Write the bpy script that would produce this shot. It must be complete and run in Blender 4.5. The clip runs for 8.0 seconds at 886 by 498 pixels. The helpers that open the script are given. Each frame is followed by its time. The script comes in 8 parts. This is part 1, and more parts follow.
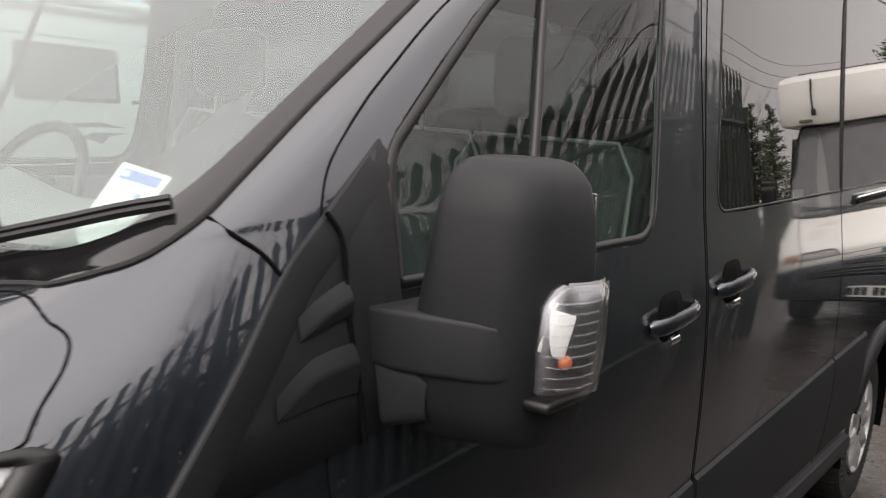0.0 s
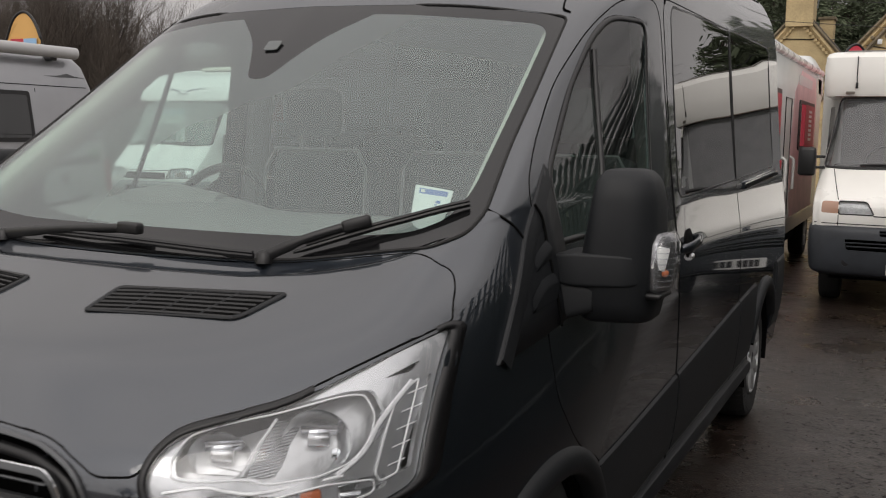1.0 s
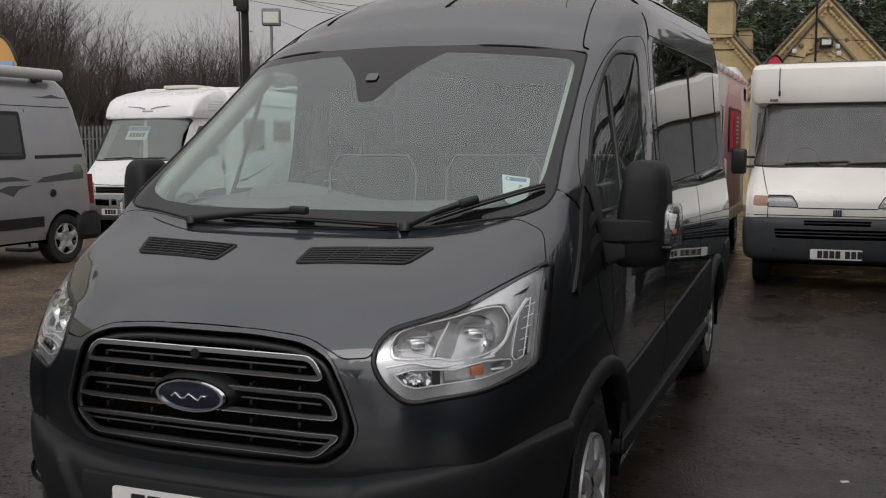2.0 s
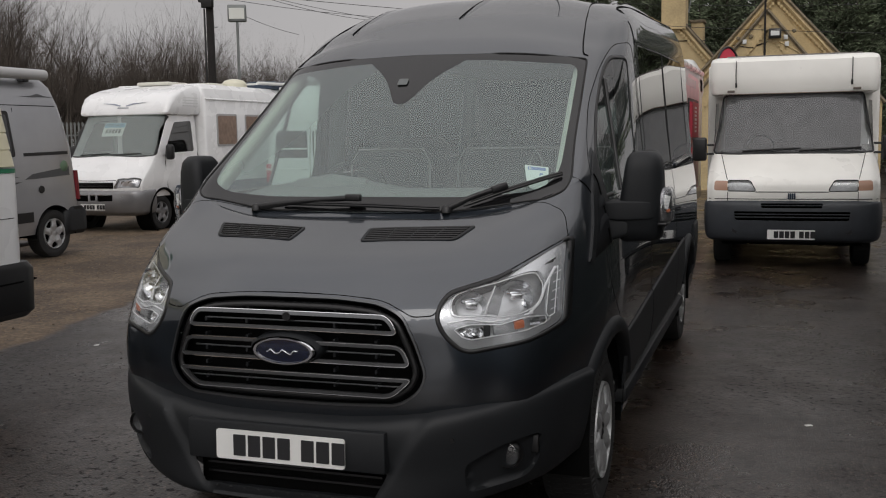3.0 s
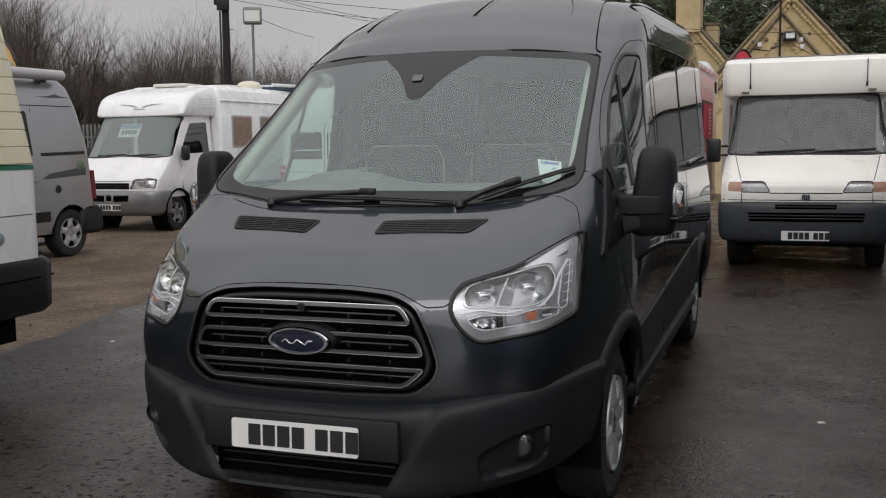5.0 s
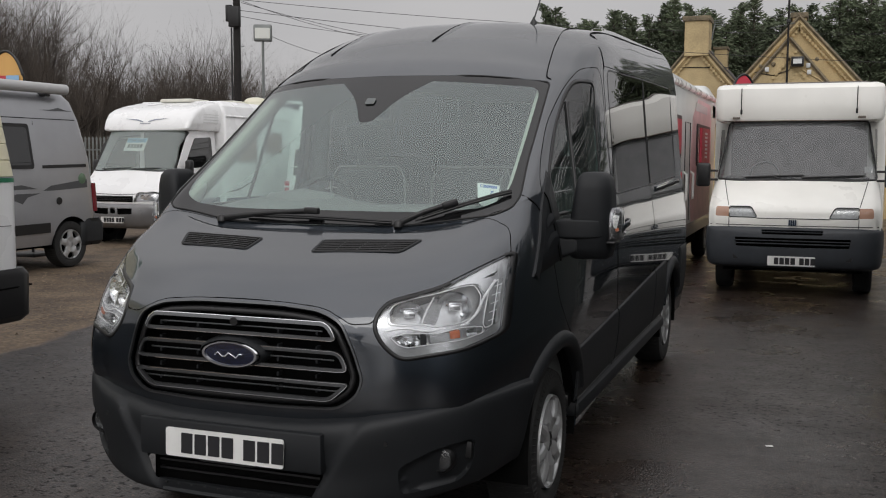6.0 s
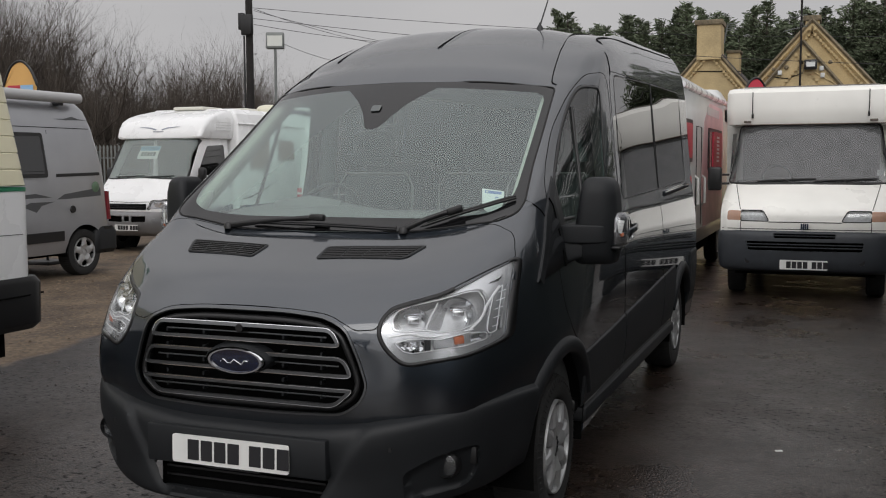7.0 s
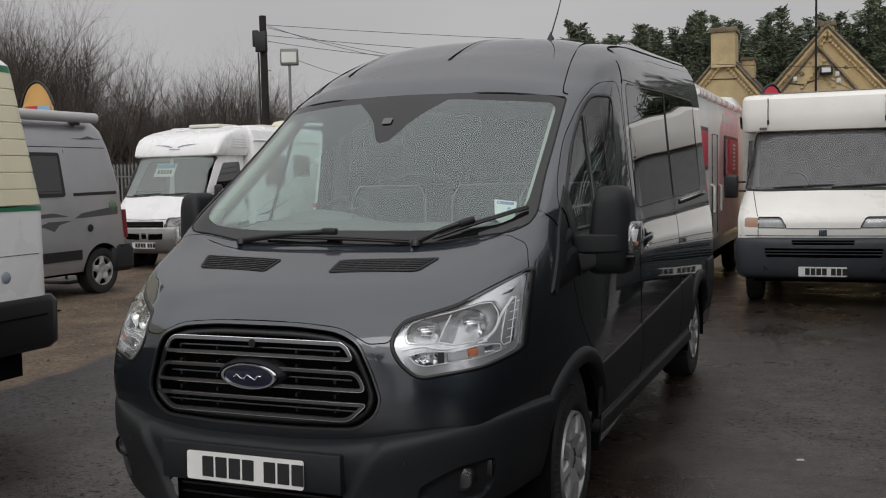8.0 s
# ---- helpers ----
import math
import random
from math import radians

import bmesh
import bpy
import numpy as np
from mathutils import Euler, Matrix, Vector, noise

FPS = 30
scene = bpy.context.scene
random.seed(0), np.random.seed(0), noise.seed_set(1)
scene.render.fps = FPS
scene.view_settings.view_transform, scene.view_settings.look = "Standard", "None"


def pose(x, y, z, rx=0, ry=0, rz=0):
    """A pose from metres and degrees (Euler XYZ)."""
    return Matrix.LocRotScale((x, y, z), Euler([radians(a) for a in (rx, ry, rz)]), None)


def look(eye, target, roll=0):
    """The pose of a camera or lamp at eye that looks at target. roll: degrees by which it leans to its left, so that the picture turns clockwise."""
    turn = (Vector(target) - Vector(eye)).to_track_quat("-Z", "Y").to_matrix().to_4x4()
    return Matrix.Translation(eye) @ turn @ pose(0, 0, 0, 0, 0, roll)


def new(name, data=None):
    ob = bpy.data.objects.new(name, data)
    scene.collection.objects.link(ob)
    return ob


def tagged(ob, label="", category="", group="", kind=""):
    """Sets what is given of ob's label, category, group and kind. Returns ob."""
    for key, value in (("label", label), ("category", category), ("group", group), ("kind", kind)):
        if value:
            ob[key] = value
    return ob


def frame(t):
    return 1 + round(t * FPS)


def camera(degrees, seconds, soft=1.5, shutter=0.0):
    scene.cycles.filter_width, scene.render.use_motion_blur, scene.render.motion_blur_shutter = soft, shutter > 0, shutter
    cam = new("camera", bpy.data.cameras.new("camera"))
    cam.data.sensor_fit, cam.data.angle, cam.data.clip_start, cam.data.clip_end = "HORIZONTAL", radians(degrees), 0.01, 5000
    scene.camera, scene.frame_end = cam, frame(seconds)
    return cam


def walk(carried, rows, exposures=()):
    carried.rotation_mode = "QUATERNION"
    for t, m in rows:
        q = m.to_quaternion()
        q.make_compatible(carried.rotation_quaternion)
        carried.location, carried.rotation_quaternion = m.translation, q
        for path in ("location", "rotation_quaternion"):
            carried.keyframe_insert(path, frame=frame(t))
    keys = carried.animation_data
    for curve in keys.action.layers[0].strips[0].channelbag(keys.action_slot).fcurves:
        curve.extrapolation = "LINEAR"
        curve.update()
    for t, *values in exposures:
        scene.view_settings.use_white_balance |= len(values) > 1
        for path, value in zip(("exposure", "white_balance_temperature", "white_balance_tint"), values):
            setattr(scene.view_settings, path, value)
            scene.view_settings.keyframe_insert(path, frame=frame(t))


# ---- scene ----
from mathutils.bvhtree import BVHTree

cam = camera(48.07, 8.0, soft=1.1, shutter=0.2)
# seconds, x, y, z, yaw, pitch, roll
PATH = [
    (0.0, 1.802, 0.133, 1.596, 34.51, -7.74, -4.07),
    (0.5, 1.835, -0.516, 1.622, 28.90, -7.25, -1.98),
    (1.0, 1.799, -1.202, 1.627, 25.62, -6.62, -0.99),
    (1.5, 1.791, -1.831, 1.603, 23.61, -5.93, -0.29),
    (2.8, 1.714, -3.053, 1.612, 18.73, -6.39, 0.77),
    (3.0, 1.696, -3.133, 1.627, 18.66, -6.49, 0.96),
    (3.5, 1.638, -3.203, 1.617, 18.83, -6.46, 0.62),
    (4.0, 1.644, -3.207, 1.592, 19.85, -6.54, 0.16),
    (4.5, 1.651, -3.191, 1.585, 20.07, -6.52, 0.73),
    (5.0, 1.709, -3.171, 1.587, 19.46, -6.26, 0.83),
    (5.2, 1.796, -3.169, 1.572, 19.43, -6.05, 0.17),
    (6.3, 2.106, -3.179, 1.615, 20.80, -4.93, -0.04),
    (6.5, 2.110, -3.180, 1.614, 20.95, -4.77, 0.01),
    (7.0, 2.111, -3.172, 1.609, 21.34, -4.90, 0.23),
    (7.5, 2.121, -3.167, 1.609, 21.76, -4.54, 0.91),
    (8.0, 2.122, -3.145, 1.602, 22.27, -4.14, 1.25),
]
walk(cam, [(t, pose(x, y, z, 90 + pitch, roll, yaw)) for t, x, y, z, yaw, pitch, roll in PATH],
     [(0.0, 1.18, 6950, 14), (0.5, 0.63, 6850, 12), (1.0, 0.12, 6800, 11), (1.5, -0.20, 6700, 11), (3.0, -0.18, 6600, 10),
      (4.0, -0.20, 6550, 10), (4.6, -0.03, 6500, 10), (6.5, 0.02, 6500, 9), (8.0, -0.06, 6500, 9)])


# ---- world and light: an overcast afternoon ----
SKY_FAR, SKY_SUNWARD = 5.0, 13.0
world = bpy.data.worlds.new("overcast")
scene.world = world
world.use_nodes = True
wn, wl = world.node_tree.nodes, world.node_tree.links
bg = wn["Background"]
sky = wn.new("ShaderNodeTexSky")
sky.sky_type, sky.sun_disc = "NISHITA", False
sky.sun_elevation, sky.sun_rotation = radians(40), radians(165)
sky.air_density, sky.dust_density = 1.0, 4.0
hs = wn.new("ShaderNodeHueSaturation")
hs.inputs["Saturation"].default_value = 0.12
wl.new(sky.outputs[0], hs.inputs["Color"])
wtc = wn.new("ShaderNodeTexCoord")
wno = wn.new("ShaderNodeTexNoise")
wno.inputs["Scale"].default_value, wno.inputs["Detail"].default_value = 2.2, 5
wmap = wn.new("ShaderNodeMapping")
wmap.inputs["Scale"].default_value = (1, 1, 2.6)
wl.new(wtc.outputs["Generated"], wmap.inputs["Vector"])
wl.new(wmap.outputs[0], wno.inputs["Vector"])
wramp = wn.new("ShaderNodeValToRGB")
wramp.color_ramp.elements[0].position, wramp.color_ramp.elements[0].color = 0.3, (0.90, 0.885, 0.91, 1)
wramp.color_ramp.elements[1].position, wramp.color_ramp.elements[1].color = 0.75, (1.08, 1.05, 1.06, 1)
wl.new(wno.outputs["Fac"], wramp.inputs[0])
# the cloud grows brighter towards the hidden sun
wsun, wgrow, wmul = wn.new("ShaderNodeVectorMath"), wn.new("ShaderNodeMapRange"), wn.new("ShaderNodeVectorMath")
wsun.operation = "DOT_PRODUCT"
wsun.inputs[1].default_value = (0.14, -0.50, 0.85)
wl.new(wtc.outputs["Generated"], wsun.inputs[0])
wgrow.inputs["From Min"].default_value, wgrow.inputs["From Max"].default_value = -0.2, 0.9
wgrow.interpolation_type = "SMOOTHSTEP"
wgrow.inputs["To Min"].default_value, wgrow.inputs["To Max"].default_value = SKY_FAR, SKY_SUNWARD
wl.new(wsun.outputs["Value"], wgrow.inputs["Value"])
wmul.operation = "SCALE"
wl.new(wramp.outputs[0], wmul.inputs[0])
wl.new(wgrow.outputs[0], wmul.inputs["Scale"])
wmix = wn.new("ShaderNodeMix")
wmix.data_type = "RGBA"
wmix.inputs["Factor"].default_value = 0.9
wl.new(hs.outputs[0], wmix.inputs["A"])
wl.new(wmul.outputs[0], wmix.inputs["B"])
wl.new(wmix.outputs["Result"], bg.inputs["Color"])
bg.inputs["Strength"].default_value = 0.1
sun = new("sun", bpy.data.lights.new("sun", "SUN"))
sun.data.energy, sun.data.angle, sun.data.color = 0.55, radians(35), (1.0, 0.97, 0.94)
sun.matrix_world = look((3.6, -12, 12), (0, 2, 0))


# ---- materials ----
def mat(name, color, rough=0.5, metal=0.0, coat=0.0, grain=0.0, grain_scale=40.0, bump=0.0, bump_scale=60.0, stain=0.0,
        stain_scale=2.0, ior=1.5, transmission=0.0, emit=0.0, alpha=1.0, random_tint=0.0, rough_var=0.0):
    m = bpy.data.materials.new(name)
    m.use_nodes = True
    n, l = m.node_tree.nodes, m.node_tree.links
    b = n["Principled BSDF"]
    b.inputs["Base Color"].default_value = (*color, 1)
    b.inputs["Roughness"].default_value, b.inputs["Metallic"].default_value = rough, metal
    b.inputs["IOR"].default_value, b.inputs["Transmission Weight"].default_value = ior, transmission
    b.inputs["Coat Weight"].default_value, b.inputs["Coat Roughness"].default_value = coat, 0.03
    b.inputs["Alpha"].default_value = alpha
    if emit:
        b.inputs["Emission Color"].default_value, b.inputs["Emission Strength"].default_value = (*color, 1), emit
    tc = n.new("ShaderNodeTexCoord")
    src = None
    for amount, scale, detail in ((grain, grain_scale, 6), (stain, stain_scale, 4)):
        if amount:
            t = n.new("ShaderNodeTexNoise")
            t.inputs["Scale"].default_value, t.inputs["Detail"].default_value = scale, detail
            l.new(tc.outputs["Object"], t.inputs["Vector"])
            r = n.new("ShaderNodeMapRange")
            r.inputs["From Min"].default_value, r.inputs["From Max"].default_value = 0.3, 0.7
            r.inputs["To Min"].default_value, r.inputs["To Max"].default_value = 1 - amount, 1 + amount
            l.new(t.outputs["Fac"], r.inputs["Value"])
            mx = n.new("ShaderNodeVectorMath")
            mx.operation = "SCALE"
            if src is None:
                mx.inputs[0].default_value = color
            else:
                l.new(src, mx.inputs[0])
            l.new(r.outputs[0], mx.inputs["Scale"])
            src = mx.outputs[0]
    if random_tint:
        oi = n.new("ShaderNodeObjectInfo")
        r = n.new("ShaderNodeMapRange")
        r.inputs["To Min"].default_value, r.inputs["To Max"].default_value = 1 - random_tint, 1 + random_tint
        l.new(oi.outputs["Random"], r.inputs["Value"])
        mx = n.new("ShaderNodeVectorMath")
        mx.operation = "SCALE"
        if src is None:
            mx.inputs[0].default_value = color
        else:
            l.new(src, mx.inputs[0])
        l.new(r.outputs[0], mx.inputs["Scale"])
        src = mx.outputs[0]
    if src is not None:
        l.new(src, b.inputs["Base Color"])
    if rough_var:
        t = n.new("ShaderNodeTexNoise")
        t.inputs["Scale"].default_value, t.inputs["Detail"].default_value = stain_scale * 1.7, 5
        l.new(tc.outputs["Object"], t.inputs["Vector"])
        r = n.new("ShaderNodeMapRange")
        r.inputs["From Min"].default_value, r.inputs["From Max"].default_value = 0.3, 0.7
        r.inputs["To Min"].default_value, r.inputs["To Max"].default_value = max(0.01, rough - rough_var), rough + rough_var
        l.new(t.outputs["Fac"], r.inputs["Value"])
        l.new(r.outputs[0], b.inputs["Roughness"])
    if bump:
        t = n.new("ShaderNodeTexNoise")
        t.inputs["Scale"].default_value, t.inputs["Detail"].default_value = bump_scale, 4
        l.new(tc.outputs["Object"], t.inputs["Vector"])
        bp = n.new("ShaderNodeBump")
        bp.inputs["Strength"].default_value, bp.inputs["Distance"].default_value = bump, 0.01
        l.new(t.outputs["Fac"], bp.inputs["Height"])
        l.new(bp.outputs[0], b.inputs["Normal"])
    return m


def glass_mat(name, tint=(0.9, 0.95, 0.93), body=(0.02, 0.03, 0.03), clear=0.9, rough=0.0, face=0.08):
    """Thin sheet glass: a clear pane with a mirror gloss that grows at grazing angles; body mixes in an even diffuse
    tone.
    """
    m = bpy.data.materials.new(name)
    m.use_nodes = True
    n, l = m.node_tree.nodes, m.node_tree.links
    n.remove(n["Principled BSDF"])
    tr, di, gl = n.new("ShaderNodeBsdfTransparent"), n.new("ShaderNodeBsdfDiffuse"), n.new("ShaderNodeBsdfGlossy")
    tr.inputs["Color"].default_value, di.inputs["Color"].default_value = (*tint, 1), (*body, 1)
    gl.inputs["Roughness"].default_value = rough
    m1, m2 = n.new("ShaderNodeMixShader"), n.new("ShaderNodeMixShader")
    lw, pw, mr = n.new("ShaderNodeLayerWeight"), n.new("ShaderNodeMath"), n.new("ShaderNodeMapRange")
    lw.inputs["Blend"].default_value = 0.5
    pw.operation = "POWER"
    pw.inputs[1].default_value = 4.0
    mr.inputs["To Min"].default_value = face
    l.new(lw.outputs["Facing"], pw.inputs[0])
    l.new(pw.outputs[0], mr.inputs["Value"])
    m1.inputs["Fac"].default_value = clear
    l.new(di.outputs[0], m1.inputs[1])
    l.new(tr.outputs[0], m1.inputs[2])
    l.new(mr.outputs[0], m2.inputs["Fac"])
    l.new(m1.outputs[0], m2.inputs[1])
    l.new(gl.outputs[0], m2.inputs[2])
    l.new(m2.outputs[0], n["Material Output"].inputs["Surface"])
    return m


PAINT = mat("dark_grey_metallic_paint", (0.029, 0.036, 0.046), 0.42, 0.85, 1.0, grain=0.10, grain_scale=900, stain=0.05, stain_scale=3)
PAINT.node_tree.nodes["Principled BSDF"].inputs["Coat IOR"].default_value = 1.85
PAINT.node_tree.nodes["Principled BSDF"].inputs["Specular IOR Level"].default_value = 0.1
PLASTIC = mat("charcoal_grained_plastic", (0.0095, 0.0108, 0.0125), 0.55, bump=0.04, bump_scale=700, stain=0.12, stain_scale=5)
PLASTIC.node_tree.nodes["Principled BSDF"].inputs["Specular IOR Level"].default_value = 0.35
BLACK = mat("black_trim", (0.006, 0.006, 0.0065), 0.4, stain=0.1, stain_scale=9)
# near-black with the shade of hollows in its colour; also fills dark joints
VOID = mat("shade_and_joint_black", (0.002, 0.002, 0.002), 0.9)
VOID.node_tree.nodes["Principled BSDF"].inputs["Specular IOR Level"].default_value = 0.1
RUBBER = mat("tyre_rubber", (0.011, 0.011, 0.011), 0.8, stain=0.25, stain_scale=12, bump=0.1, bump_scale=150)
SILVER = mat("silver_wheel_paint", (0.40, 0.405, 0.41), 0.42, 0.5, 0.15, stain=0.08, stain_scale=14)
CHROME = mat("chrome", (0.75, 0.76, 0.78), 0.08, 1.0)
SATIN = mat("satin_dark_chrome", (0.115, 0.119, 0.123), 0.28, 0.8)
FRIT = mat("black_glass_border", (0.006, 0.006, 0.0065), 0.08)
# the windscreen's pale diffuse body paints in the veil of reflected sky
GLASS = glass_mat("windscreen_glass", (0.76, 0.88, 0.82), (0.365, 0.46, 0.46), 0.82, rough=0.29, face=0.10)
SIDE_GLASS = glass_mat("green_side_glass", (0.74, 0.90, 0.85), (0.01, 0.015, 0.014), 0.97, face=0.08)
DARK_GLASS = glass_mat("privacy_glass", (0.06, 0.065, 0.065), (0.003, 0.003, 0.003), 0.7, face=0.12)
LENS = glass_mat("clear_lens", (0.95, 0.96, 0.97), (0.5, 0.5, 0.5), 0.97)
MIRROR = mat("mirror_glass", (0.8, 0.82, 0.82), 0.02, 1.0)
WHITE_GEL = mat("white_body", (0.78, 0.785, 0.785), 0.28, 0, 0.4, stain=0.05, stain_scale=1.5, rough_var=0.08)
AGED_WHITE = mat("aged_white_body", (0.82, 0.81, 0.765), 0.32, 0, 0.3, stain=0.06, stain_scale=1.5, rough_var=0.08)
CREAM = mat("cream_body", (0.70, 0.66, 0.48), 0.35, stain=0.06, stain_scale=2)
GREEN = mat("green_stripe", (0.02, 0.16, 0.08), 0.4)
ORANGE = mat("amber_plastic", (0.48, 0.13, 0.05), 0.25)
FADED_AMBER = mat("faded_amber_lens", (0.40, 0.24, 0.17), 0.2)
RED = mat("red_vinyl", (0.45, 0.03, 0.05), 0.4, stain=0.08, stain_scale=4)
LIGHT_GREY = mat("plate_white", (0.72, 0.72, 0.70), 0.35, stain=0.05, stain_scale=8)
INK = mat("black_ink", (0.012, 0.012, 0.014), 0.5)


# ---- mesh helpers ----
def mesh_from(bm, name, material, smooth=True):
    me = bpy.data.meshes.new(name)
    bm.normal_update()
    bm.to_mesh(me)
    bm.free()
    if smooth:
        me.shade_smooth()
    for m in (material if isinstance(material, (list, tuple)) else [material]):
        me.materials.append(m)
    return me


def part(name, bm, material, parent, label="", smooth=True, m=None):
    """One mesh object under a thing or under a part."""
    ob = new(name, mesh_from(bm, name, material, smooth))
    ob.parent = parent
    if m is not None:
        ob.matrix_local = m
    return tagged(ob, label)


def thing(name, m, label, category, group="", kind=""):
    ob = new(name)
    ob.empty_display_size = 0.2
    ob.matrix_world = m
    return tagged(ob, label, category, group, kind)


def sharp(bm, angle=35):
    bm.normal_update()
    lim = radians(angle)
    for e in bm.edges:
        if len(e.link_faces) == 2 and e.calc_face_angle(0) > lim:
            e.smooth = False


def box(bm, x0, x1, y0, y1, z0, z1, bevel=0.0, seg=2):
    made = bmesh.ops.create_cube(bm, size=1)["verts"]
    for v in made:
        v.co = Vector(((x0 + x1) / 2 + v.co.x * (x1 - x0), (y0 + y1) / 2 + v.co.y * (y1 - y0), (z0 + z1) / 2 + v.co.z * (z1 - z0)))
    if bevel:
        edges = list({e for v in made for e in v.link_edges})
        bmesh.ops.bevel(bm, geom=edges, offset=bevel, segments=seg, affect="EDGES", profile=0.5)


def box_bm(*a, **k):
    bm = bmesh.new()
    box(bm, *a, **k)
    sharp(bm, 40)
    return bm


def tube(bm, pts, radius, sides=8, closed=False, flat=1.0, up=(0, 0, 1)):
    """A round or flattened bar along a line; radius may be one number or one for each point."""
    pts = [Vector(p) for p in pts]
    n = len(pts)
    rad = radius if isinstance(radius, (list, tuple)) else [radius] * n
    rings = []
    for i, p in enumerate(pts):
        a = pts[(i - 1) % n] if closed or i else pts[i]
        b = pts[(i + 1) % n] if closed or i < n - 1 else pts[i]
        t = (b - a).normalized()
        ref = Vector(up) if abs(t.dot(Vector(up))) < 0.95 else Vector((1, 0, 0))
        s = t.cross(ref).normalized()
        w = s.cross(t).normalized()
        rings.append([bm.verts.new(p + rad[i] * (math.cos(q) * s * flat + math.sin(q) * w))
                      for q in (2 * math.pi * k / sides for k in range(sides))])
    for i in range(n if closed else n - 1):
        r0, r1 = rings[i], rings[(i + 1) % n]
        for k in range(sides):
            bm.faces.new((r0[k], r0[(k + 1) % sides], r1[(k + 1) % sides], r1[k]))
    if not closed:
        bm.faces.new(rings[0][::-1])
        bm.faces.new(rings[-1])


def tube_bm(*a, **k):
    bm = bmesh.new()
    tube(bm, *a, **k)
    bmesh.ops.recalc_face_normals(bm, faces=bm.faces)
    sharp(bm, 50)
    return bm


def spin(bm, profile, axis="x", steps=32, closed=False):
    """Turns a profile of (along, radius) pairs round an axis."""
    rings = []
    for k in range(steps):
        q = 2 * math.pi * k / steps
        c, s = math.cos(q), math.sin(q)
        ring = []
        for a, r in profile:
            ring.append(bm.verts.new({"x": (a, r * c, r * s), "y": (r * c, a, r * s), "z": (r * c, r * s, a)}[axis]))
        rings.append(ring)
    m = len(profile)
    for k in range(steps):
        r0, r1 = rings[k], rings[(k + 1) % steps]
        for i in range(m if closed else m - 1):
            j = (i + 1) % m
            bm.faces.new((r0[i], r0[j], r1[j], r1[i]))
    bmesh.ops.remove_doubles(bm, verts=bm.verts, dist=1e-6)
    bmesh.ops.recalc_face_normals(bm, faces=bm.faces)


def spin_bm(*a, **k):
    bm = bmesh.new()
    spin(bm, *a, **k)
    sharp(bm, 40)
    return bm


def catmull(p, t):
    """A smooth curve through the points p at t in 0..len-1."""
    n = len(p)
    i = min(int(t), n - 2)
    f = t - i
    p0 = p[i - 1] if i else 2 * p[0] - p[1]
    p3 = p[i + 2] if i + 2 < n else 2 * p[-1] - p[-2]
    p1, p2 = p[i], p[i + 1]
    return 0.5 * (2 * p1 + (p2 - p0) * f + (2 * p0 - 5 * p1 + 4 * p2 - p3) * f * f + (3 * p1 - p0 - 3 * p2 + p3) * f ** 3)


def curve(points, steps):
    p = [Vector(q) for q in points]
    return [catmull(p, (len(p) - 1) * k / steps) for k in range(steps + 1)]


def loft(loops, per_u, per_v):
    """A skin over loops of equally many points, smooth both ways."""
    loops = [[Vector(p) for p in lp] for lp in loops]
    nu = (len(loops[0]) - 1) * per_u
    fine = [[catmull(lp, (len(lp) - 1) * k / nu) for k in range(nu + 1)] for lp in loops]
    nv = (len(loops) - 1) * per_v
    bm = bmesh.new()
    rows = []
    for j in range(nv + 1):
        rows.append([bm.verts.new(catmull([f[k] for f in fine], (len(loops) - 1) * j / nv)) for k in range(nu + 1)])
    for j in range(nv):
        for k in range(nu):
            bm.faces.new((rows[j][k], rows[j][k + 1], rows[j + 1][k + 1], rows[j + 1][k]))
    bm.normal_update()
    return bm


def rounded(corners, radius, seg=5):
    """A 2D outline with rounded corners."""
    out = []
    n = len(corners)
    for i in range(n):
        p, a, b = Vector(corners[i]), Vector(corners[i - 1]), Vector(corners[(i + 1) % n])
        r = radius[i] if isinstance(radius, (list, tuple)) else radius
        d = min(r, 0.45 * (a - p).length, 0.45 * (b - p).length)
        pa, pb = p + (a - p).normalized() * d, p + (b - p).normalized() * d
        for k in range(seg + 1):
            f = k / seg
            out.append((1 - f) ** 2 * pa + 2 * f * (1 - f) * p + f * f * pb)
    return out


def inside(q, outline):
    x, y = q
    hit = False
    j = len(outline) - 1
    for i in range(len(outline)):
        xi, yi = outline[i]
        xj, yj = outline[j]
        if (yi > y) != (yj > y) and x < (xj - xi) * (y - yi) / (yj - yi) + xi:
            hit = not hit
        j = i
    return hit


AXIS = {"y": ((0, 2), Vector((0, 1, 0))), "x": ((1, 2), Vector((1, 0, 0))), "z": ((0, 1), Vector((0, 0, 1)))}


